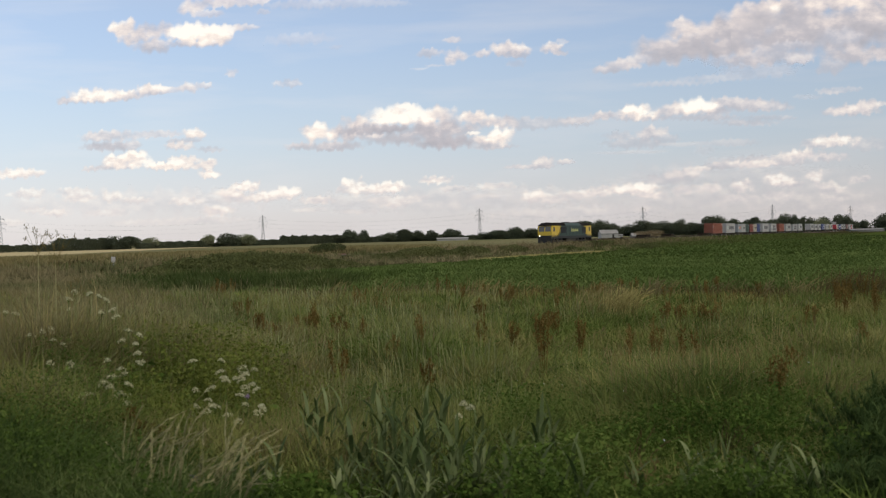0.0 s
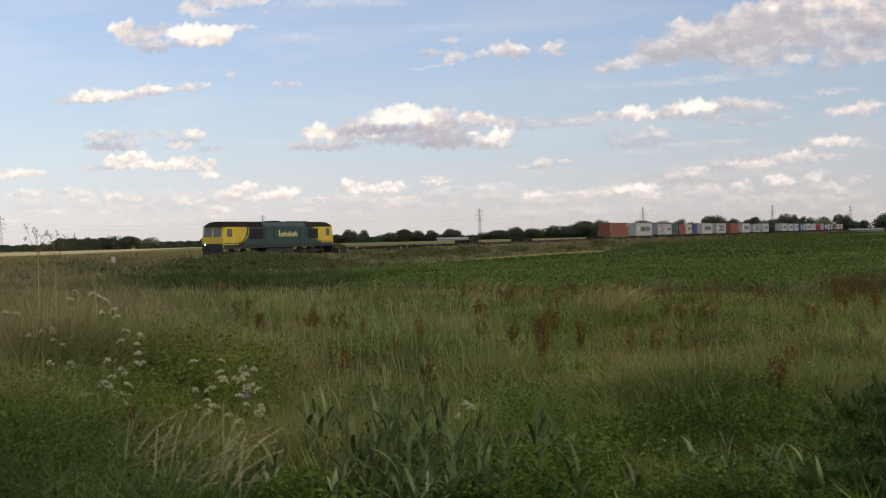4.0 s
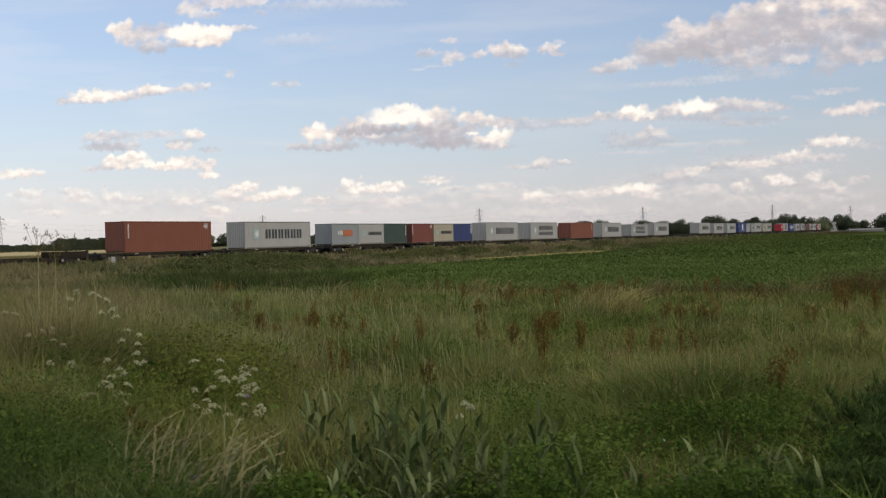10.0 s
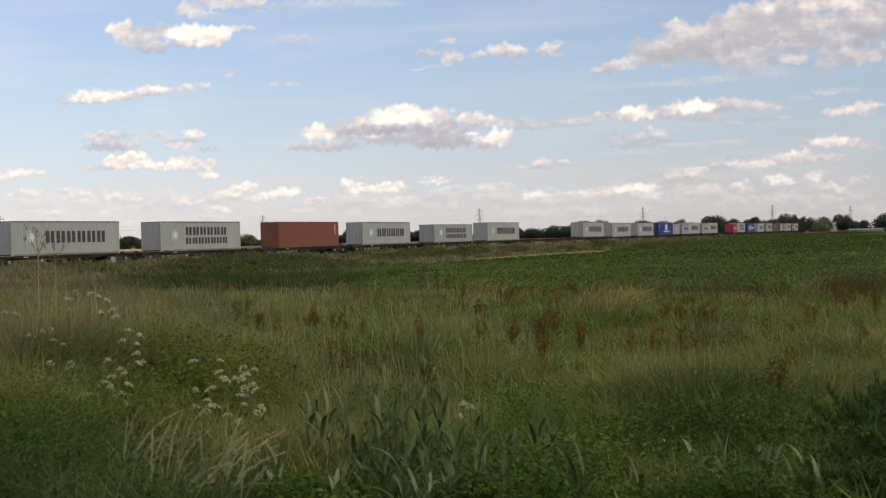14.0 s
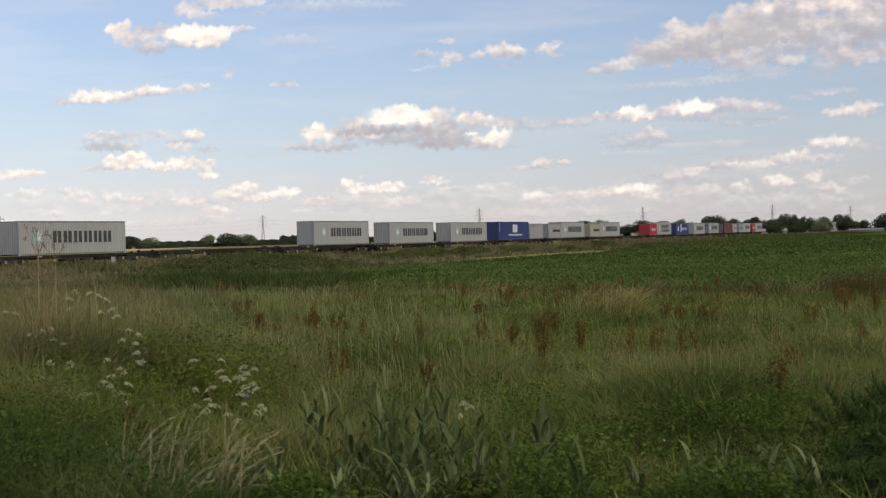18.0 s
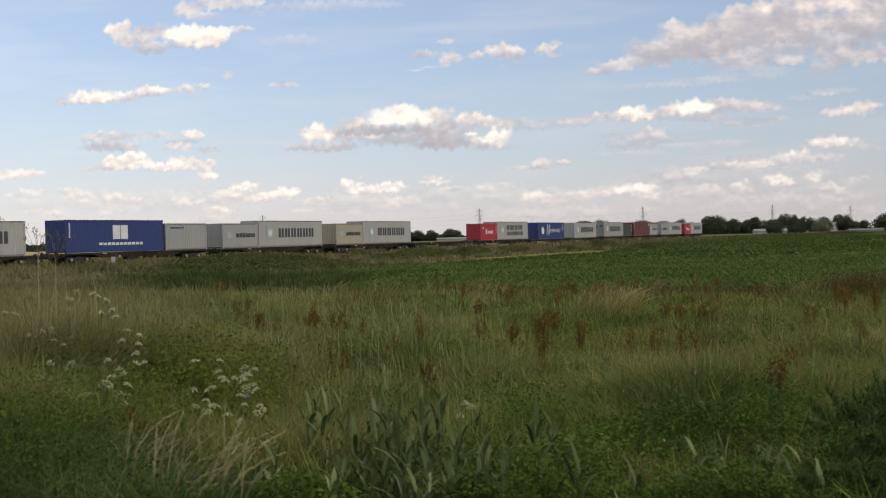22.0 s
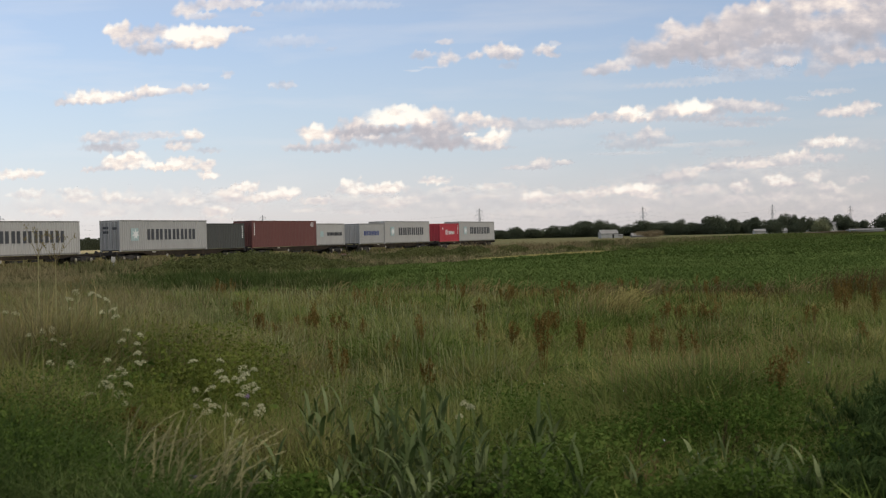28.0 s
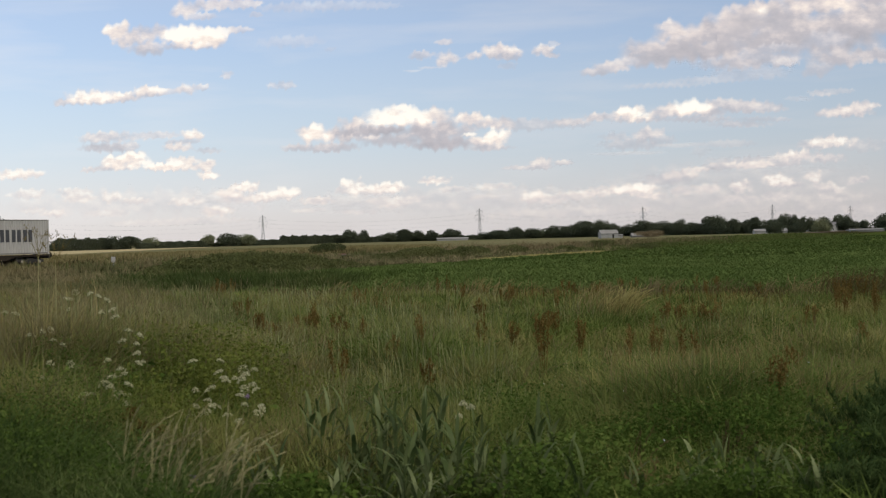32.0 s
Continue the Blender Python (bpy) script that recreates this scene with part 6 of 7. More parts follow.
def dead_stalk(x, y, z):
    """A tall dry umbellifer skeleton with bare branching heads."""
    z0 = float(meadow_height(x, y))
    h = z - z0
    t = thing("dry_stalk", pose(x, y, z0), "tall dry umbellifer skeleton standing above the grass", "wild plant", "dry stalks")
    bm = bmesh.new()
    tube(bm, (0, 0, -0.05), (0.02, 0, max(h - 0.30, 0.6 * h)), 0.007, 0.004, 6)
    part("stem", bm, L_OAT, t, "pale bare stem")
    fork = max(h - 0.30, 0.6 * h)
    for i in range(9):
        a = i * 2.4
        k = 0.05 + 0.021 * i
        base = Vector((0.02, 0, fork - 0.03 * (i % 4)))
        tip = Vector((0.02 + k * math.cos(a), 0.6 * k * math.sin(a), h - tree_rng.uniform(0.02, 0.16)))
        bm = bmesh.new()
        tube(bm, base, tip, 0.0024, 0.0015, 5)
        for j in range(6):
            q = tip + Vector((tree_rng.gauss(0, 0.012), tree_rng.gauss(0, 0.012), tree_rng.uniform(-0.03, 0.035)))
            tube(bm, tip, q, 0.0018, 0.0012, 4)
            box(bm, q.x - 0.003, q.x + 0.003, q.y - 0.003, q.y + 0.003, q.z - 0.005, q.z + 0.008)
        part("branch", bm, L_STALK, t)


dead_stalk(-4.50, 12.2, 2.66)
dead_stalk(-4.38, 12.4, 2.56)
dead_stalk(-4.28, 12.6, 2.05)
for x, y, z in ((2.07, 14.0, 1.0), (2.12, 14.2, 0.8), (3.54, 13.2, 1.05), (3.62, 13.4, 0.9), (3.95, 13.6, 0.75), (1.42, 7.9, 0.82), (1.36, 7.8, 0.74)):
    dead_stalk(x, y, z)


def shrub(x, y, z0, w, h, n, leaf, material, label, stems=7, name="shrub", group="", slim=0.55):
    """A shrub of several stems with slender leaves on uneven lobes."""
    t = thing(name, pose(x, y, z0), label, "shrub", group)
    for i in range(stems):
        a = i * 6.283 / stems
        bm = bmesh.new()
        tube(bm, (0.05 * math.cos(a), 0.05 * math.sin(a), -0.1), (0.36 * w * math.cos(a), 0.36 * w * math.sin(a), h * 0.75), 0.012 * h, 0.005 * h, 5)
        part("stem", bm, M_BARK, t)
    p = crown_points(n, w, h, 0.0, 9, rng)
    ob = new("foliage", mesh_from_arrays("foliage", *leaf_cloud(p, np.full(len(p), leaf), 0.0, slim), material))
    ob.parent = t
    tagged(ob, kind="stuff")
    return t


def plume_shrub(x, y, stems, spread, h0, h1, material, label):
    """A bushy plant of many upright feathery stems with narrow leaves along each."""
    z0 = float(meadow_height(x, y))
    t = thing("feathery_shrub", pose(x, y, z0), label, "shrub")
    pts = []
    for i in range(stems):
        bx, by = np.clip(rng.normal(0, spread, 2), -1.9 * spread, 1.9 * spread)
        h = rng.uniform(h0, h1) * (1.0 - 0.28 * min(math.hypot(bx, by) / (2 * spread), 1.0))
        lx, ly = 0.35 * bx + rng.normal(0, 0.08), 0.35 * by + rng.normal(0, 0.08)
        bm = bmesh.new()
        tube(bm, (bx * 0.5, by * 0.5, -0.05), (bx + lx, by + ly, h), 0.008, 0.003, 5)
        part("stem", bm, material, t)
        f = rng.uniform(0.02, 1.0, 190)
        pts.append(np.stack([bx * 0.5 + (bx * 0.5 + lx) * f, by * 0.5 + (by * 0.5 + ly) * f, h * f], 1))
    p = np.concatenate(pts)
    n = len(p)
    leaf = arched_leaves(p, rng.uniform(0.07, 0.17, n), rng.uniform(0.006, 0.013, n), np.abs(rng.normal(0.75, 0.35, n)), rng.normal(-0.3, 1.6, n))
    ob = new("foliage", mesh_from_arrays("foliage", *leaf, material))
    ob.parent = t
    tagged(ob, kind="stuff")
    SWAY.append((t, t.matrix_basis.copy(), 1.2))


plume_shrub(3.42, 8.0, 40, 0.36, 0.3, 0.7, L_YEW, "dark green feathery shrub growing beside the meadow")
plume_shrub(4.22, 9.9, 50, 0.36, 0.5, 0.95, L_YEW, "dark green feathery shrub growing beside the meadow")
plume_shrub(2.86, 7.15, 60, 0.17, 0.22, 0.48, L_YEW, "dark green feathery shrub growing beside the meadow")
plume_shrub(3.2, 7.5, 70, 0.2, 0.25, 0.62, L_YEW, "dark green feathery shrub growing beside the meadow")
plume_shrub(3.58, 8.3, 100, 0.19, 0.45, 0.9, L_YEW, "dark green feathery shrub growing beside the meadow")
plume_shrub(4.14, 9.3, 110, 0.22, 0.65, 1.12, L_YEW, "dark green feathery shrub growing beside the meadow")
plume_shrub(3.92, 8.8, 110, 0.22, 0.55, 1.0, L_YEW, "dark green feathery shrub growing beside the meadow")

# small white bindweed flowers and a mauve thistle head among the leaves
fx, fy = fan(46, 8.0, 14, -0.05, 0.36)
fz = meadow_height(fx, fy) + rng.uniform(0.35, 0.6, 46)
stuff("bindweed_flowers", leaf_cloud(np.stack([fx, fy, fz], 1), rng.uniform(0.005, 0.010, 46), 0.0, 0.9), M_WHITEPAINT, "small white bindweed flowers among the leaves", "flowers")


def thistle(x, y, z):
    z0 = float(meadow_height(x, y))
    t = thing("thistle", pose(x, y, z0), "thistle with a mauve flower head", "wild plant")
    bm = bmesh.new()
    tube(bm, (0, 0, -0.03), (0.02, 0, z - z0), 0.006, 0.004, 6)
    part("stem", bm, L_REED, t)
    n = 50
    p = np.array([0.02, 0, z - z0]) + rng.normal(0, 0.012, (n, 3))
    ob = new("flower_head", mesh_from_arrays("flower_head", *leaf_cloud(p, np.full(n, 0.016), 0.0, 0.2), L_THISTLE))
    ob.parent = t
    tagged(ob, kind="stuff")


thistle(-1.78, 7.6, 0.78)
thistle(-1.9, 10.4, 0.95)
grass("bank_top_grass", 26000, 0.8, 7.5, -3.0, 3.0, 0.12, 0.3, 0.006, 0.0004, L_GRASS, "short trodden grass on the bank top", lean=0.7, wild=-0.4, keep=lambda x, y: (np.abs(x) < 20))

shrub(-20.7, 196, 0.05, 5.4, 2.4, 9000, 0.13, L_BUSH, "dark round bush beyond the railway")

# beet crop: rosettes of broad leaves
def in_crop(x, y):
    return (perp(x, y) < 46.8) & (x > -7.5 - 0.03 * y) & (y > field_edge(x) + 0.6)


for y0, y1, plants, h, w in ((33.5, 95, 22000, 0.40, 0.085), (90, 330, 12000, 0.36, 0.23)):
    x, y = fan(plants, y0, y1, -0.22, 0.47, 0.8)
    k = in_crop(x, y)
    x, y = x[k], y[k]
    k = np.repeat(np.arange(len(x)), 8)
    a = rng.uniform(0, 6.28, len(x))[k] + np.tile(np.arange(8) * 0.785, len(x)) + rng.normal(0, 0.25, len(k))
    P = np.stack([x[k] + 0.05 * np.cos(a), y[k] + 0.05 * np.sin(a), np.zeros(len(k))], 1)
    vigour = rng.uniform(0.75, 1.2, len(x))[k] * (0.9 + 0.15 * np.sin(x[k] * 0.23 + 1.4 * np.sin(y[k] * 0.11)))
    stuff("beet_crop", blade_arrays(P, vigour * rng.uniform(0.7, 1.15, len(k)) * h, w * rng.uniform(0.7, 1.4, len(k)), np.abs(rng.normal(0.62, 0.3, len(k))), belly=0.62, ang=a), L_CROP, "rosettes of green leafy beet plants", "crop")


# embankment and ditch growth
def bank_z(x, y):
    return bank_height(perp(x, y))


def on_bank(a, b):
    return lambda x, y: (perp(x, y) > a) & (perp(x, y) < b)


def clear_of_mound(x, y):
    """The bramble mound keeps the grass off the bank on and before it."""
    s_, o_ = x * DX + y * DY, perp(x, y)
    return ~((s_ > 62) & (s_ < 90) & (o_ > 49) & (o_ < 66) & (rng.uniform(0, 1, len(x)) < 0.93))

grass("bank_grass", 150000, 58, 420, -0.47, 0.40, 0.3, 0.72, 0.012, 0.0004, L_BANK, "rough tan and olive grass on the railway bank", lean=0.5, keep=lambda x, y: on_bank(47.5, 71.2)(x, y) & clear_of_mound(x, y) & (x / y < 0.15 + rng.normal(0, 0.025, len(x))), height=bank_z)
grass("bank_grass", 45000, 150, 420, 0.12, 0.40, 0.3, 0.7, 0.012, 0.0004, L_DITCH, "dull green rough grass on the railway bank", lean=0.5, keep=lambda x, y: on_bank(46, 71.2)(x, y) & (x / y > 0.14 + rng.normal(0, 0.025, len(x))), height=bank_z)
grass("bank_grass", 16000, 85, 520, -0.47, 0.40, 0.2, 0.5, 0.02, 0.0003, L_BANK, "rough grass beyond the railway", lean=0.45, keep=on_bank(79, 110), height=bank_z)
grass("rough_grass", 60000, 80, 420, -0.5, 0.0, 0.4, 0.95, 0.03, 0.0003, L_TAN, "rough brown grass on the land beyond the railway", lean=0.5, keep=on_bank(77.5, 230), height=bank_z, tuft=24, spread=0.5)
grass("trackside_weeds", 30000, 70, 170, -0.47, 0.0, 0.6, 1.15, 0.014, 0.0004, L_EDGE, "brown weeds behind the ballast", lean=0.45, keep=on_bank(76.8, 80.5), height=bank_z, tuft=20, spread=0.15)
grass("bank_grass", 50000, 78, 300, -0.47, 0.2, 0.5, 1.0, 0.012, 0.0004, L_BANK, "tall tan grass beside the ballast", lean=0.5, keep=on_bank(63, 70.4), height=bank_z)
grass("trackside_weeds", 26000, 66, 130, -0.47, -0.12, 0.6, 1.1, 0.014, 0.0004, L_BANK, "tall brownish weeds along the foot of the ballast", lean=0.45, keep=on_bank(68.0, 71.0), height=bank_z, wild=-0.6, tuft=20, spread=0.15)
grass("trackside_weeds", 34000, 66, 150, -0.47, 0.02, 0.5, 1.0, 0.014, 0.0004, L_DITCH, "rank green weeds along the foot of the ballast", lean=0.5, keep=on_bank(68.0, 71.0), height=bank_z, wild=-0.5, tuft=20, spread=0.15)
grass("bank_scrub", 46000, 120, 300, -0.02, 0.3, 0.8, 1.3, 0.014, 0.0004, L_BANKTAN, "dense tan scrub along the top of the railway bank", lean=0.45, keep=lambda x, y: on_bank(60, 70.6)(x, y) & (x * DX + y * DY > 138 + rng.normal(0, 6, len(x))) & (x * DX + y * DY < 262 + rng.normal(0, 10, len(x))), height=bank_z, tuft=20, spread=0.3)
grass("bank_scrub", 34000, 200, 420, 0.14, 0.40, 0.5, 1.05, 0.016, 0.0004, L_DITCH, "rank green growth along the top of the railway bank", lean=0.45, keep=on_bank(60, 70.6), height=bank_z, tuft=20, spread=0.3)
vs, vo = rng.triangular(97, 112, 138, 6000), rng.uniform(46.8, 47.9, 6000)
vx, vy = np.array([along(a, b) for a, b in zip(vs, vo)]).T
stuff("verge_grass", blade_arrays(np.stack([vx, vy, np.zeros(len(vx))], 1), rng.uniform(0.15, 0.4, len(vx)), rng.uniform(0.04, 0.09, len(vx)), np.abs(rng.normal(0.3, 0.3, len(vx)))), L_PALE, "strip of pale dry grass at the edge of the beet field", "grass")


def ditch(x, y):
    """A belt of reeds behind the meadow's edge, ragged and thinning out towards one end."""
    k = 0.5 + 0.5 * np.sin(x * 0.9 + 1.3 * np.sin(y * 0.3)) * np.sin(0.5 * y + 0.7 * x)
    d = y - field_edge(x)
    return (d > 5.0 + 2.5 * np.sin(x * 1.7) * np.sin(x * 0.6 + 1.0)) & (d < 17 + 4 * k) & (perp(x, y) < 52) & (rng.uniform(0, 1, len(x)) < ease(-0.37, -0.17, x / y) * (0.45 + 0.55 * k) * (1 - ease(-0.105, -0.085, x / y)))

grass("ditch_reeds", 80000, 46, 84, -0.34, -0.08, 0.4, 0.95, 0.018, 0.0004, L_DITCHREED, "dark green reeds in a field ditch", lean=0.4, keep=ditch, height=lambda x, y: np.zeros(len(x)), tuft=40, spread=0.3)
grass("rough_grass", 60000, 45, 95, -0.47, -0.09, 0.35, 0.8, 0.012, 0.0003, L_BANK, "tall brownish rough grass by the ditch", lean=0.45, keep=lambda x, y: (perp(x, y) < 56) & (y > field_edge(x) - 1) & clear_of_mound(x, y) & (rng.uniform(0, 1, len(x)) > 0.95 * ease(-0.36, -0.25, x / y)), height=lambda x, y: np.zeros(len(x)))


def bramble(x, y, w, h, n):
    """A dense low thicket: arching stems under a close lumpy cover of small leaves."""
    z0 = float(bank_z(x, y))
    t = thing("bramble", pose(x, y, z0, 0, 0, 90 - TRACK_TURN), "dark green bramble thicket on the railway bank", "shrub", "brambles on the bank")
    for i in range(6):
        a = i * 1.05 + 0.3
        bm = bmesh.new()
        tube(bm, (0.1 * math.cos(a), 0.1 * math.sin(a), -0.1), (0.3 * w * math.cos(a), 0.18 * w * math.sin(a), h * 0.8), 0.014, 0.006, 5)
        part("stem", bm, M_BARK, t)
    r = np.sqrt(rng.uniform(0, 1, n))
    a = rng.uniform(0, 6.283, n)
    px_, py_ = 0.5 * w * r * np.cos(a), 0.32 * w * r * np.sin(a)
    lump = 0.84 + 0.10 * np.sin(px_ * 2.3 + x) * np.sin(py_ * 2.9 + y) + 0.08 * np.sin(px_ * 5.1 + y)
    top = h * (1 - r ** 3.0) * lump
    z = top * rng.uniform(0, 1, n) ** 0.35
    ob = new("foliage", mesh_from_arrays("foliage", *leaf_cloud(np.stack([px_, py_, z], 1), np.full(n, 0.10), 0.2), L_BRAMBLE))
    ob.parent = t
    tagged(ob, kind="stuff")


for s, off, w, h in ((63, 56, 7, 0.6), (66.5, 58, 8, 0.9), (69.5, 56, 8, 0.85), (71, 60, 9, 1.2), (75, 57.5, 10, 1.35), (76.5, 61, 10, 1.5), (80, 58, 10, 1.5), (81.5, 62, 9, 1.5), (84, 58.5, 8, 1.3), (87, 60, 6, 0.9), (73, 53.5, 7, 0.7), (78, 54, 8, 0.8), (83, 54.5, 7, 0.7), (112, 62, 8, 1.2), (116, 60, 7, 0.9), (119, 64, 8, 1.2), (124, 61, 8, 1.2), (130, 63, 7, 1.0), (136, 60, 7, 1.0), (142, 63, 7, 1.0), (150, 58, 6, 0.9), (104, 61, 6, 0.8), (176, 62, 9, 1.3), (182, 63, 8, 1.2), (162, 50.5, 8, 0.9), (168, 51, 7, 0.8)):
    x, y = along(s, off)
    bramble(x, y, w, h, int(w * w * 0.6 * 85))


def trackside_marker(s, off):
    """A small white board on a short post beside the line."""
    p = on_track(s, off - TRACK_OFF)
    t = thing("trackside_marker", pose(p.x, p.y, float(bank_z(p.x, p.y)), 0, 0, 12), "small white trackside marker board on a post", "sign")
    part("post", boxes((-0.05, 0.05, -0.05, 0.05, -0.3, 1.0), bevel=0.01), M_SLEEPER, t)
    part("board", boxes((-0.17, 0.17, -0.08, -0.05, 0.6, 1.05), bevel=0.01), M_WHITEWALL, t, "plain dull white board")


trackside_marker(69.0, 67.0)
shrub(112.0, 590, 0.0, 15.0, 3.4, 6000, 0.22, L_SCRUB, "broad mound of dry brown scrub in the fields")


# ---- clouds: a far backdrop, drifting slowly ----
def cloud_material():
    """Glowing vapour: the thickness and the painted light tone come from the puffs of each cloud, the ragged edge and
    finer painted light and shade from noise.
    """
    m, n, l = node_mat("cloud_vapour_glow")
    tc = n.new("ShaderNodeTexCoord")
    info = n.new("ShaderNodeObjectInfo")
    col = n.new("ShaderNodeSeparateColor")
    l.new(info.outputs["Color"], col.inputs[0])
    at = n.new("ShaderNodeAttribute")
    at.attribute_name = "vapour"
    puff = n.new("ShaderNodeSeparateColor")
    l.new(at.outputs["Color"], puff.inputs[0])

    def math_node(op, a, b=0.0, c=None):
        k = n.new("ShaderNodeMath")
        k.operation = op
        for i, v in enumerate((a, b, c)):
            if v is None:
                continue
            if isinstance(v, (int, float)):
                k.inputs[i].default_value = v
            else:
                l.new(v, k.inputs[i])
        return k.outputs[0]

    size = n.new("ShaderNodeVectorMath")
    size.operation = "SCALE"
    l.new(tc.outputs["Object"], size.inputs[0])
    l.new(math_node("MULTIPLY", col.outputs[2], 4.0), size.inputs["Scale"])

    def fbm(shift, detail=8, rough=0.58, scale=1.0):
        a = n.new("ShaderNodeVectorMath")
        a.operation = "ADD"
        a.inputs[1].default_value = shift
        l.new(size.outputs[0], a.inputs[0])
        mp = n.new("ShaderNodeMapping")
        mp.inputs["Scale"].default_value = (0.0085 * scale, 0.0085, 0.0145 * scale)
        l.new(a.outputs[0], mp.inputs["Vector"])
        z = n.new("ShaderNodeTexNoise")
        z.inputs["Scale"].default_value, z.inputs["Detail"].default_value, z.inputs["Roughness"].default_value = 1.0, detail, rough
        l.new(mp.outputs[0], z.inputs["Vector"])
        return z.outputs["Fac"]

    here, soft, sunward = fbm((0, 0, 0), 8, 0.54), fbm((0, 0, 0), 5, 0.55), fbm((14, 0, 26), 5, 0.55)
    thick = math_node("ADD", puff.outputs[0], math_node("MULTIPLY", math_node("MULTIPLY_ADD", here, 2.3, -1.13), col.outputs[0]))
    mr = n.new("ShaderNodeMapRange")
    mr.interpolation_type = "SMOOTHSTEP"
    mr.inputs["From Min"].default_value, mr.inputs["From Max"].default_value = -0.06, 1.0
    l.new(thick, mr.inputs["Value"])
    gate = math_node("MINIMUM", math_node("MULTIPLY", puff.outputs[0], 3.2), 1.0)
    alpha = math_node("MULTIPLY", math_node("MULTIPLY", mr.outputs["Result"], gate), puff.outputs[2])
    # sunlit and shaded sides painted into the glow by noise shifted sunward
    lit = math_node("MULTIPLY_ADD", math_node("SUBTRACT", soft, sunward), 1.5, puff.outputs[1])
    tone = ramp_node(n, l, lit, ((0.0, (0.455, 0.445, 0.485)), (0.35, (0.56, 0.53, 0.56)), (0.62, (0.78, 0.70, 0.68)), (0.82, (0.96, 0.85, 0.77)), (1.0, (1.10, 1.03, 0.93)))).outputs["Color"]
    e = n.new("ShaderNodeEmission")
    l.new(tone, e.inputs["Color"])
    t = n.new("ShaderNodeBsdfTransparent")
    x = n.new("ShaderNodeMixShader")
    l.new(alpha, x.inputs[0])
    l.new(t.outputs[0], x.inputs[1])
    l.new(e.outputs[0], x.inputs[2])
    o = n.new("ShaderNodeOutputMaterial")
    l.new(x.outputs[0], o.inputs["Surface"])
    return m


M_CLOUD = cloud_material()
CLOUDS = []


def cloud(fineness, label, puffs):
    """One cloud far off, made of puffs (middle x, height, width, depth, strength, brightness); a gently domed sheet of vapour."""
    far = 4500.0 - 12.0 * len(CLOUDS)
    P = np.array(puffs, float)
    x0, x1 = (P[:, 0] - P[:, 2] * 0.7).min(), (P[:, 0] + P[:, 2] * 0.7).max()
    z0, z1 = (P[:, 1] - P[:, 3] * 0.7).min(), (P[:, 1] + P[:, 3] * 0.7).max()
    xm, zm = (x0 + x1) / 2, (z0 + z1) / 2
    nx, nz = int((x1 - x0) / 9.0) + 2, int((z1 - z0) / 5.0) + 2
    X, Z = np.meshgrid(np.linspace(x0, x1, nx), np.linspace(z0, z1, nz))
    D, T, S = np.zeros(X.shape), np.full(X.shape, P[0, 5]), np.full(X.shape, P[0, 4])
    for cx, cz, w, h, s, t in P:
        # the outline wanders a little
        wx = X + 0.10 * h * np.sin(Z * 9.0 / h + cx) + 0.07 * h * np.sin(X * 5.0 / h + cz)
        wz = Z + 0.09 * h * np.sin(X * 7.0 / h + cz) + 0.06 * h * np.sin(X * 15.0 / h + cx)
        u, v = (wx - cx) / (w / 2), (wz - cz) / (h / 2)
        v = np.where(v < 0, v * 1.12, v)
        d = 1.0 - np.abs(u) ** 2.2 - v * v
        k = np.clip((d + 0.45) / 1.3, 0, 1)
        k = k * k * (3 - 2 * k)
        D = np.maximum(D, np.clip(d, 0, 1)) + 0.12 * np.clip(d, 0, 1) * (D > 0)
        # each puff's top is painted brighter than its base, as if sunlit
        T, S = T + (t + 0.16 * np.clip(v, -1, 1) - T) * k, S + (s - S) * k
    dome = -0.05 * (x1 - x0) * np.clip(1 - ((X - xm) / (x1 - x0) * 2) ** 2, 0, 1)
    V = np.stack([X - xm, dome, Z - zm], 2).reshape(-1, 3)
    i = (np.arange(nz - 1)[:, None] * nx + np.arange(nx - 1)[None, :]).reshape(-1, 1)
    me = mesh_from_arrays("cloud", V, i + np.array([[0, 1, nx + 1, nx]]), np.zeros((0, 3), int), M_CLOUD)
    a = me.attributes.new("vapour", "FLOAT_COLOR", "POINT")
    a.data.foreach_set("color", np.stack([np.clip(D, 0, 1), T, S, np.ones(X.shape)], 2).astype(np.float32).ravel())
    c = new("cloud", me)
    c.matrix_basis = pose(xm * far / 4300.0, far, 2.4 + (zm - 2.4) * far / 4300.0)
    c.color = (0.45 if fineness < 1.0 else 0.74, 1, fineness / 4.0, 1)
    c.visible_shadow = False
    tagged(c, label, "cloud", "clouds in the sky", kind="structure")
    CLOUDS.append((c, c.matrix_basis.copy()))


cloud(1.0, "cream-white cumulus clouds with soft grey bases", ((-964, 913, 165, 88, 0.8, 0.7), (-843, 932, 286, 61, 0.75, 0.65), (-733, 934, 154, 53, 0.6, 0.6), (-899, 885, 132, 35, 0.5, 0.6), (-686, 889, 66, 26, 0.35, 0.6),))
cloud(1.0, "cream-white cumulus clouds with soft grey bases", ((-1088, 824, 264, 83, 0.75, 0.5), (-1122, 763, 185, 79, 0.8, 0.42), (-1187, 804, 185, 92, 0.9, 0.6), (-1237, 838, 141, 92, 0.95, 0.78), (-757, 833, 145, 35, 0.5, 0.6), (-841, 824, 167, 53, 0.8, 0.75), (-946, 768, 286, 35, 0.6, 0.4), (-879, 797, 185, 97, 1, 0.95), (-967, 808, 220, 105, 1, 1), (-978, 825, 132, 70, 1, 1.05),))
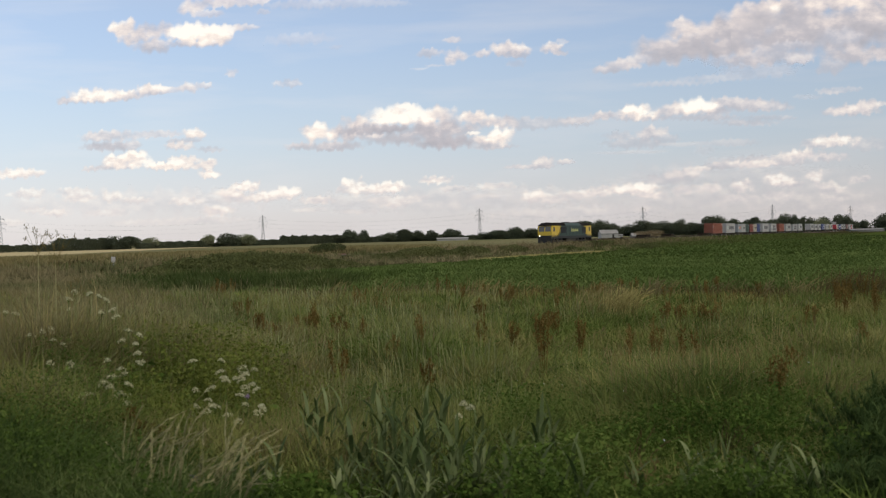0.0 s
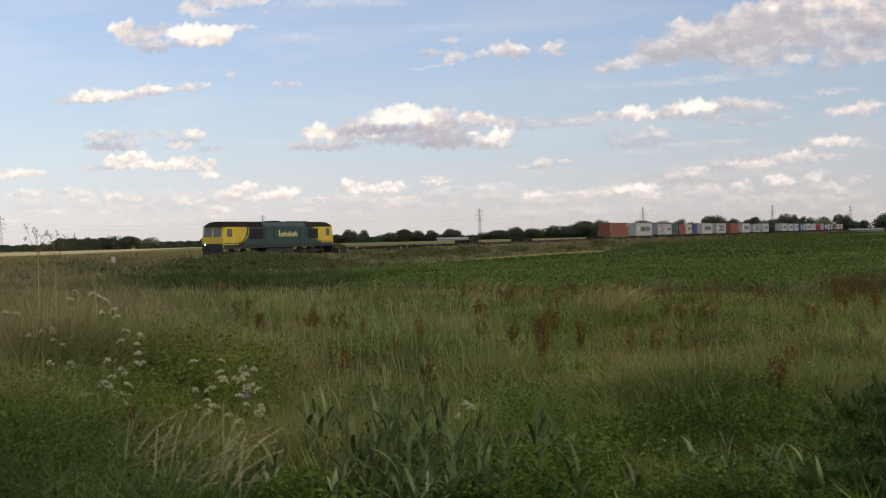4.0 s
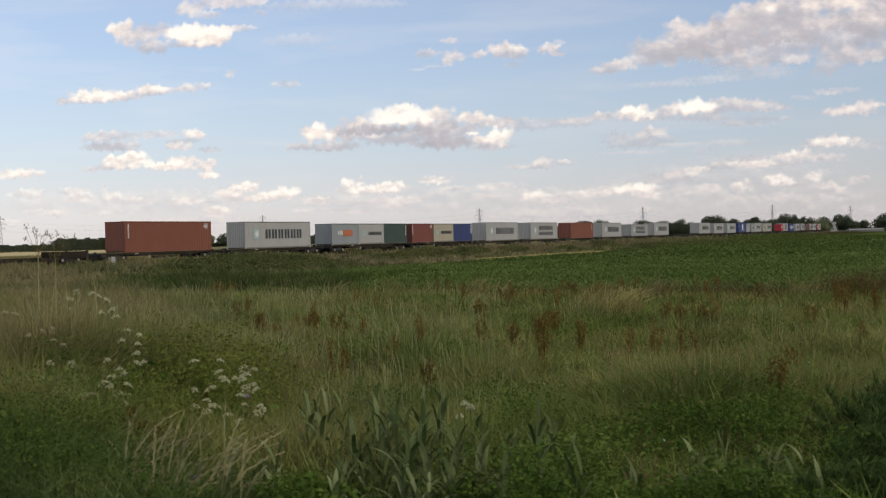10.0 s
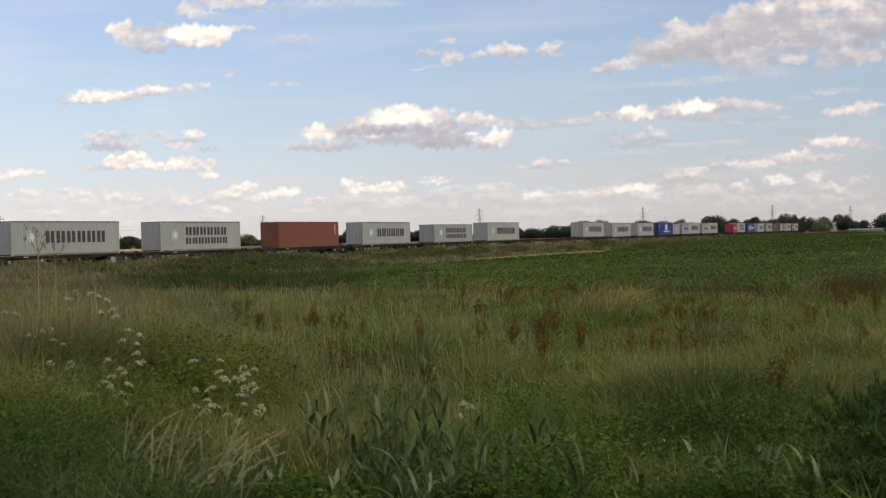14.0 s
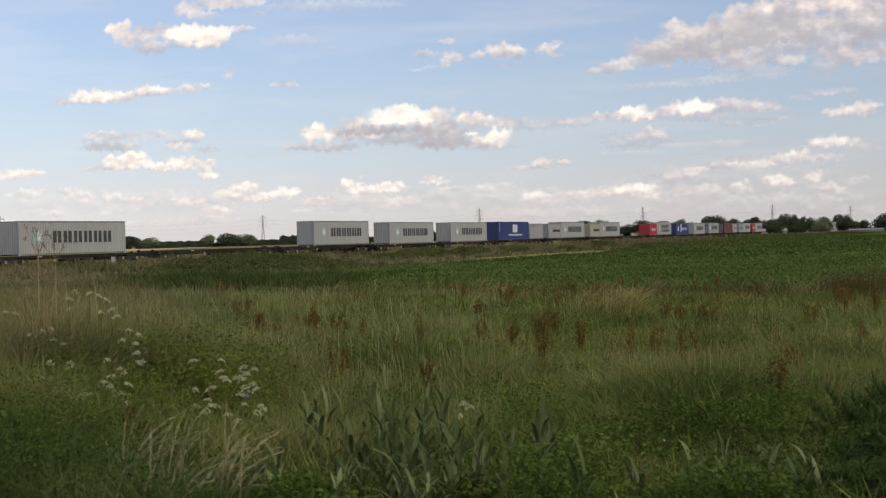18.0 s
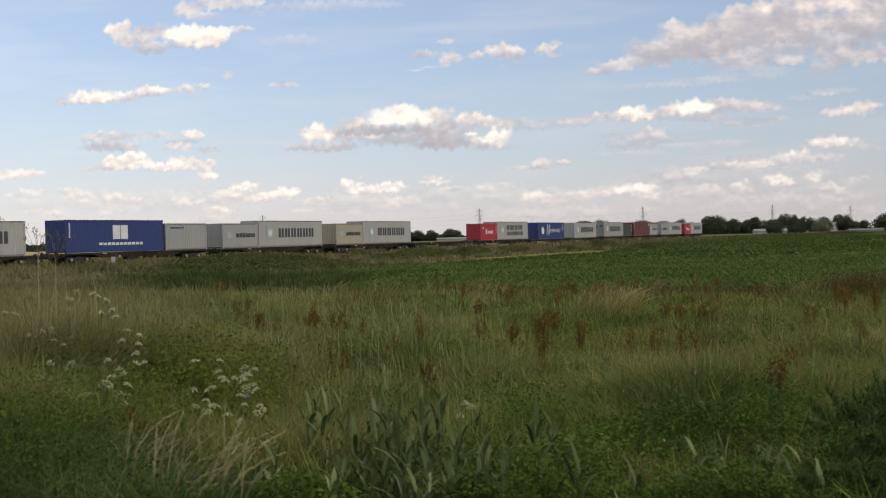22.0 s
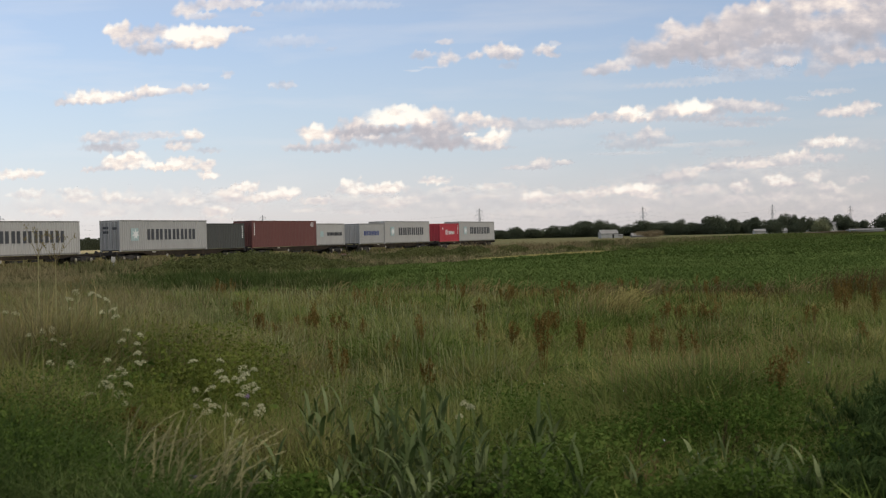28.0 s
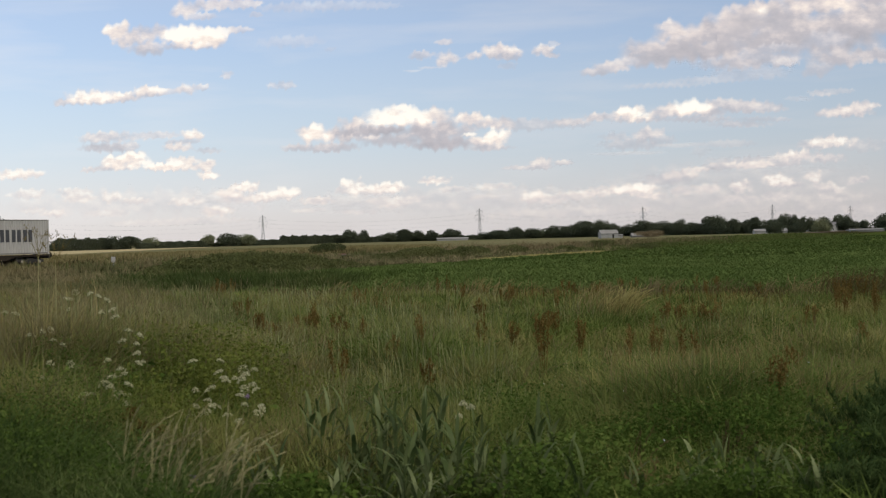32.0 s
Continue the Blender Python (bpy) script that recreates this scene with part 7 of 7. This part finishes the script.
cloud(1.2, "cream-white cumulus clouds with soft grey bases", ((-1480, 565, 79, 40, 0.7, 0.55), (-1050, 597, 154, 31, 0.4, 0.5), (-1237, 577, 242, 53, 0.85, 0.68), (-1359, 565, 264, 40, 0.7, 0.42), (-1347, 584, 255, 70, 1, 0.92), (-1120, 587, 145, 26, 0.5, 0.38), (-1116, 600, 150, 53, 0.9, 0.78), (-962, 605, 101, 53, 0.75, 0.68), (-906, 613, 70, 31, 0.5, 0.6),))
cloud(1.6, "small soft scrap of white cloud", ((-817, 659, 62, 44, 0.5, 0.6),))
cloud(1.6, "small soft scrap of white cloud", ((-603, 610, 141, 44, 0.45, 0.5), (-408, 750, 57, 26, 0.2, 0.5),))
cloud(0.8, "thin white veil of high cloud", ((-469, 912, 528, 53, 0.28, 0.7), (-561, 774, 330, 61, 0.22, 0.7), (-249, 913, 308, 39, 0.2, 0.7),))
cloud(1.5, "cream-white cumulus clouds with soft grey bases", ((-1275, 424, 330, 57, 0.7, 0.6), (-1353, 386, 145, 40, 0.5, 0.4), (-1265, 384, 229, 53, 0.8, 0.28), (-1194, 382, 70, 57, 0.6, 0.55), (-1109, 429, 264, 35, 0.5, 0.48), (-955, 425, 101, 62, 0.9, 0.8), (-989, 399, 163, 26, 0.5, 0.35), (-1007, 378, 150, 44, 0.85, 0.72), (-891, 364, 141, 31, 0.5, 0.4),))
cloud(1.6, "cream-white cumulus clouds with soft grey bases", ((-1256, 305, 220, 31, 0.6, 0.4), (-1366, 301, 97, 31, 0.7, 0.7), (-1222, 326, 255, 75, 1, 0.9), (-1178, 347, 141, 57, 1, 0.95), (-991, 327, 167, 44, 0.8, 0.7), (-992, 303, 220, 44, 0.9, 0.85), (-1080, 303, 167, 44, 1, 0.95), (-903, 305, 97, 62, 0.85, 0.8), (-900, 267, 119, 48, 0.95, 0.92),))
cloud(1.6, "small soft scrap of white cloud", ((-1653, 290, 255, 53, 0.85, 0.82),))
cloud(1.0, "broad cumulus cloud with bright top and grey base", ((-561, 365, 167, 40, 0.8, 0.5), (-417, 361, 286, 48, 0.8, 0.28), (-372, 411, 286, 79, 1, 0.5), (-493, 418, 158, 92, 1, 0.9), (-323, 447, 176, 79, 1, 0.62), (-18, 477, 198, 84, 0.9, 0.62), (-9, 411, 374, 119, 1, 0.4), (-186, 384, 286, 66, 0.85, 0.33), (-251, 401, 75, 31, 0.8, 0.78), (-172, 476, 290, 101, 1, 1.02), (-216, 482, 141, 70, 1, 0.98), (-132, 508, 114, 48, 0.9, 0.9), (-251, 423, 352, 44, 1, 0.2),))
cloud(1.1, "broad cumulus cloud with bright top and grey base", ((465, 434, 330, 48, 0.4, 0.33), (344, 433, 264, 62, 0.45, 0.3), (12, 368, 352, 70, 1, 0.16), (206, 443, 220, 66, 0.85, 0.48), (125, 460, 185, 66, 0.95, 0.78), (166, 362, 132, 70, 0.95, 0.6), (199, 346, 220, 35, 0.8, 0.48), (117, 401, 75, 22, 0.9, 0.92), (222, 383, 132, 79, 1, 1),))
cloud(1.3, "cream-white cumulus clouds with soft grey bases", ((-61, 715, 119, 44, 0.55, 0.55), (37, 763, 84, 31, 0.55, 0.6), (38, 697, 110, 79, 0.8, 0.62), (146, 706, 84, 40, 0.65, 0.58), (284, 663, 92, 35, 0.3, 0.4), (284, 700, 145, 40, 0.6, 0.4), (252, 721, 189, 70, 0.85, 0.62), (461, 703, 75, 26, 0.6, 0.5), (424, 723, 106, 61, 0.8, 0.68), (468, 751, 57, 26, 0.3, 0.6),))
cloud(0.8, "faint thin vapour trail", ((-91, 657, 88, 11, 0.25, 0.75), (-31, 668, 97, 13, 0.3, 0.75),))
cloud(0.8, "wide lavender-grey cloud bank", ((624, 633, 145, 44, 0.7, 0.4), (690, 651, 167, 57, 0.75, 0.45), (780, 717, 176, 88, 0.55, 0.4), (823, 676, 286, 92, 0.9, 0.38), (739, 667, 119, 40, 0.7, 0.6), (934, 704, 330, 136, 0.95, 0.36), (918, 779, 172, 105, 0.95, 0.55), (903, 802, 97, 53, 0.8, 0.78), (1067, 762, 308, 140, 1, 0.42), (1066, 701, 374, 110, 1, 0.33), (1178, 808, 308, 140, 1, 0.44), (1227, 855, 211, 83, 0.9, 0.58), (1300, 871, 167, 70, 1, 0.78), (1152, 646, 374, 57, 0.5, 0.38),))
cloud(0.8, "wide lavender-grey cloud bank", ((1264, 733, 484, 184, 1, 0.32), (1376, 786, 484, 228, 1, 0.31), (1573, 754, 484, 272, 1, 0.31), (1728, 821, 352, 197, 1, 0.34), (1730, 891, 308, 140, 1, 0.4), (1432, 863, 286, 114, 1, 0.5), (1520, 872, 286, 97, 1, 0.62), (1517, 729, 198, 79, 0.75, 0.52), (1330, 701, 194, 44, 0.75, 0.5), (1241, 664, 418, 79, 0.75, 0.34), (1351, 650, 145, 48, 0.7, 0.5), (1549, 658, 286, 92, 0.9, 0.4), (1703, 670, 264, 79, 0.9, 0.46), (1482, 616, 145, 75, 0.6, 0.36),))
cloud(0.8, "thin white veil of high cloud", ((887, 573, 374, 31, 0.3, 0.6), (1063, 589, 396, 35, 0.28, 0.6), (1218, 614, 374, 70, 0.3, 0.4), (1414, 510, 154, 26, 0.2, 0.5),))
cloud(1.3, "cream-white cumulus clouds with soft grey bases", ((509, 442, 154, 35, 0.55, 0.48), (774, 444, 286, 40, 0.7, 0.38), (620, 455, 145, 44, 0.8, 0.6), (851, 460, 145, 48, 0.6, 0.42), (1049, 462, 145, 62, 0.8, 0.48), (1101, 493, 198, 57, 0.7, 0.5), (1204, 482, 330, 62, 0.75, 0.44), (1307, 475, 145, 40, 0.6, 0.44), (907, 474, 145, 70, 0.8, 0.56), (752, 467, 176, 70, 1, 0.95), (973, 479, 154, 88, 1, 1.02), (1016, 436, 330, 31, 0.6, 0.34), (1169, 415, 308, 35, 0.55, 0.38), (1258, 432, 264, 26, 0.4, 0.4),))
cloud(1.6, "small soft scrap of white cloud", ((1502, 532, 141, 35, 0.5, 0.6), (1568, 537, 145, 26, 0.3, 0.5),))
cloud(1.4, "small soft scrap of white cloud", ((1523, 452, 145, 40, 0.6, 0.46), (1655, 478, 145, 48, 0.7, 0.58), (1600, 457, 238, 62, 0.85, 0.62),))
cloud(1.6, "small soft scrap of white cloud", ((750, 348, 330, 57, 0.45, 0.33), (684, 378, 145, 48, 0.5, 0.45), (816, 382, 158, 75, 0.7, 0.5), (882, 362, 119, 44, 0.4, 0.4),))
cloud(0.8, "thin white veil of high cloud", ((727, 313, 330, 20, 0.26, 0.6), (948, 339, 330, 20, 0.24, 0.6), (1124, 341, 264, 35, 0.3, 0.4), (1013, 313, 97, 48, 0.18, 0.5),))
cloud(1.6, "cream-white cumulus clouds with soft grey bases", ((1652, 322, 198, 70, 0.3, 0.4), (1458, 329, 198, 53, 0.5, 0.34), (1320, 259, 286, 35, 0.5, 0.33), (1210, 273, 308, 44, 0.5, 0.43), (1520, 340, 229, 57, 0.8, 0.78), (1497, 275, 194, 48, 0.6, 0.55), (1376, 284, 207, 57, 0.8, 0.78), (1166, 254, 255, 35, 0.8, 0.72), (1237, 257, 119, 31, 0.8, 0.72), (1078, 252, 145, 40, 0.6, 0.55),))
cloud(1.8, "cream-white cumulus clouds with soft grey bases", ((879, 208, 242, 62, 0.5, 0.33), (801, 193, 145, 35, 0.4, 0.38), (994, 245, 123, 31, 0.7, 0.68), (930, 225, 167, 48, 0.7, 0.62),))
cloud(1.8, "small soft scrap of white cloud", ((378, 269, 145, 26, 0.55, 0.33), (396, 284, 106, 57, 0.7, 0.62), (290, 269, 119, 24, 0.6, 0.55), (479, 284, 97, 26, 0.6, 0.6),))
cloud(2.0, "peach-white low cumulus clouds near the horizon", ((690, 171, 299, 48, 0.8, 0.78), (602, 160, 119, 44, 0.7, 0.7), (768, 174, 189, 57, 0.9, 0.88), (811, 146, 145, 40, 0.8, 0.75),))
cloud(2.0, "peach-white low cumulus clouds near the horizon", ((944, 163, 119, 48, 0.55, 0.62), (1036, 169, 119, 48, 0.65, 0.7), (1164, 173, 110, 62, 0.7, 0.72), (1340, 173, 145, 35, 0.6, 0.58), (1297, 196, 141, 62, 0.85, 0.84), (1442, 203, 84, 62, 0.75, 0.78), (1296, 134, 145, 48, 0.45, 0.62), (1141, 127, 194, 35, 0.35, 0.6), (1499, 156, 132, 70, 0.55, 0.62), (1590, 187, 75, 48, 0.5, 0.65), (1638, 190, 53, 35, 0.5, 0.65), (1516, 118, 145, 31, 0.35, 0.6),))
cloud(2.0, "peach-white low cumulus clouds near the horizon", ((-29, 224, 163, 40, 0.8, 0.78), (-268, 190, 145, 40, 0.6, 0.6), (-201, 200, 198, 57, 0.9, 0.88), (-333, 207, 119, 79, 0.85, 0.88), (-378, 195, 75, 35, 0.6, 0.7), (41, 189, 123, 31, 0.4, 0.6), (173, 197, 97, 35, 0.55, 0.72), (239, 198, 97, 35, 0.55, 0.72), (-176, 144, 163, 57, 0.6, 0.8), (-246, 152, 97, 35, 0.45, 0.7), (-92, 157, 145, 26, 0.35, 0.7),))
cloud(2.0, "peach-white low cumulus clouds near the horizon", ((359, 151, 141, 62, 0.8, 0.82), (425, 136, 101, 40, 0.6, 0.75), (503, 152, 167, 48, 0.55, 0.7), (172, 155, 154, 26, 0.28, 0.7),))
cloud(2.0, "peach-white low cumulus clouds near the horizon", ((-753, 171, 286, 40, 0.5, 0.55), (-818, 193, 141, 53, 0.8, 0.82), (-686, 178, 167, 53, 0.8, 0.82), (-752, 217, 132, 53, 0.85, 0.88), (-609, 188, 159, 62, 0.85, 0.88), (-489, 158, 167, 40, 0.75, 0.82), (-523, 124, 154, 26, 0.35, 0.7),))
cloud(2.0, "peach-white low cumulus clouds near the horizon", ((-995, 168, 167, 40, 0.65, 0.8), (-882, 128, 145, 48, 0.7, 0.82), (-1182, 173, 145, 31, 0.5, 0.75), (-1270, 190, 97, 57, 0.6, 0.8), (-1413, 212, 189, 40, 0.5, 0.75), (-1391, 189, 167, 44, 0.55, 0.8), (-1589, 209, 194, 48, 0.5, 0.75), (-1492, 134, 123, 40, 0.6, 0.82), (-1569, 149, 145, 31, 0.35, 0.7), (-1283, 131, 198, 35, 0.3, 0.7),))
cloud(1.2, "pale hazy band of cloud above the horizon", ((-1172, 162, 1233, 119, 0.26, 0.62), (-1658, 101, 198, 35, 0.3, 0.7), (-358, 111, 220, 26, 0.28, 0.7), (-997, 91, 661, 35, 0.25, 0.66),))
cloud(1.2, "pale hazy band of cloud above the horizon", ((40, 143, 1321, 114, 0.26, 0.56), (479, 86, 881, 57, 0.25, 0.58),))
cloud(1.2, "pale hazy band of cloud above the horizon", ((1143, 202, 1145, 154, 0.22, 0.42), (1119, 128, 1410, 110, 0.28, 0.5), (1471, 79, 793, 79, 0.28, 0.48),))


def motions():
    # plants nod in the wind
    for i, (ob, rest, deg) in enumerate(SWAY):
        rows = []
        for k in range(0, 81):
            t = 0.4 * k
            gust = 0.6 + 0.4 * math.sin(0.37 * t + 0.2 * rest.translation.x)
            a = deg * gust * math.sin(2.1 * t + 1.7 * i + 0.5 * math.sin(0.9 * t))
            rows.append((t, rest @ pose(0, 0, 0, 0.5 * deg * gust * math.sin(1.6 * t + 2.3 * i), a - 0.4 * deg, 0)))
        walk(ob, rows)
    for ob, s in MOVERS:
        z = ob.matrix_basis.translation.z
        walk(ob, [(float(t), track_pose(s + train_shift(t), z)) for t in range(0, 33)])
    for ob, rest in CLOUDS:
        x, y, z = rest.translation
        k = max(z / 870, 0) ** 1.5
        dx, dz = -(41.0 + 0.016 * x) * k, -10.0 * z / 900
        walk(ob, [(t, pose(x + dx * (t - 19.0) / 32.0, y, z + dz * (t - 19.0) / 32.0)) for t in (0.0, 16.0, 32.0)])


motions()
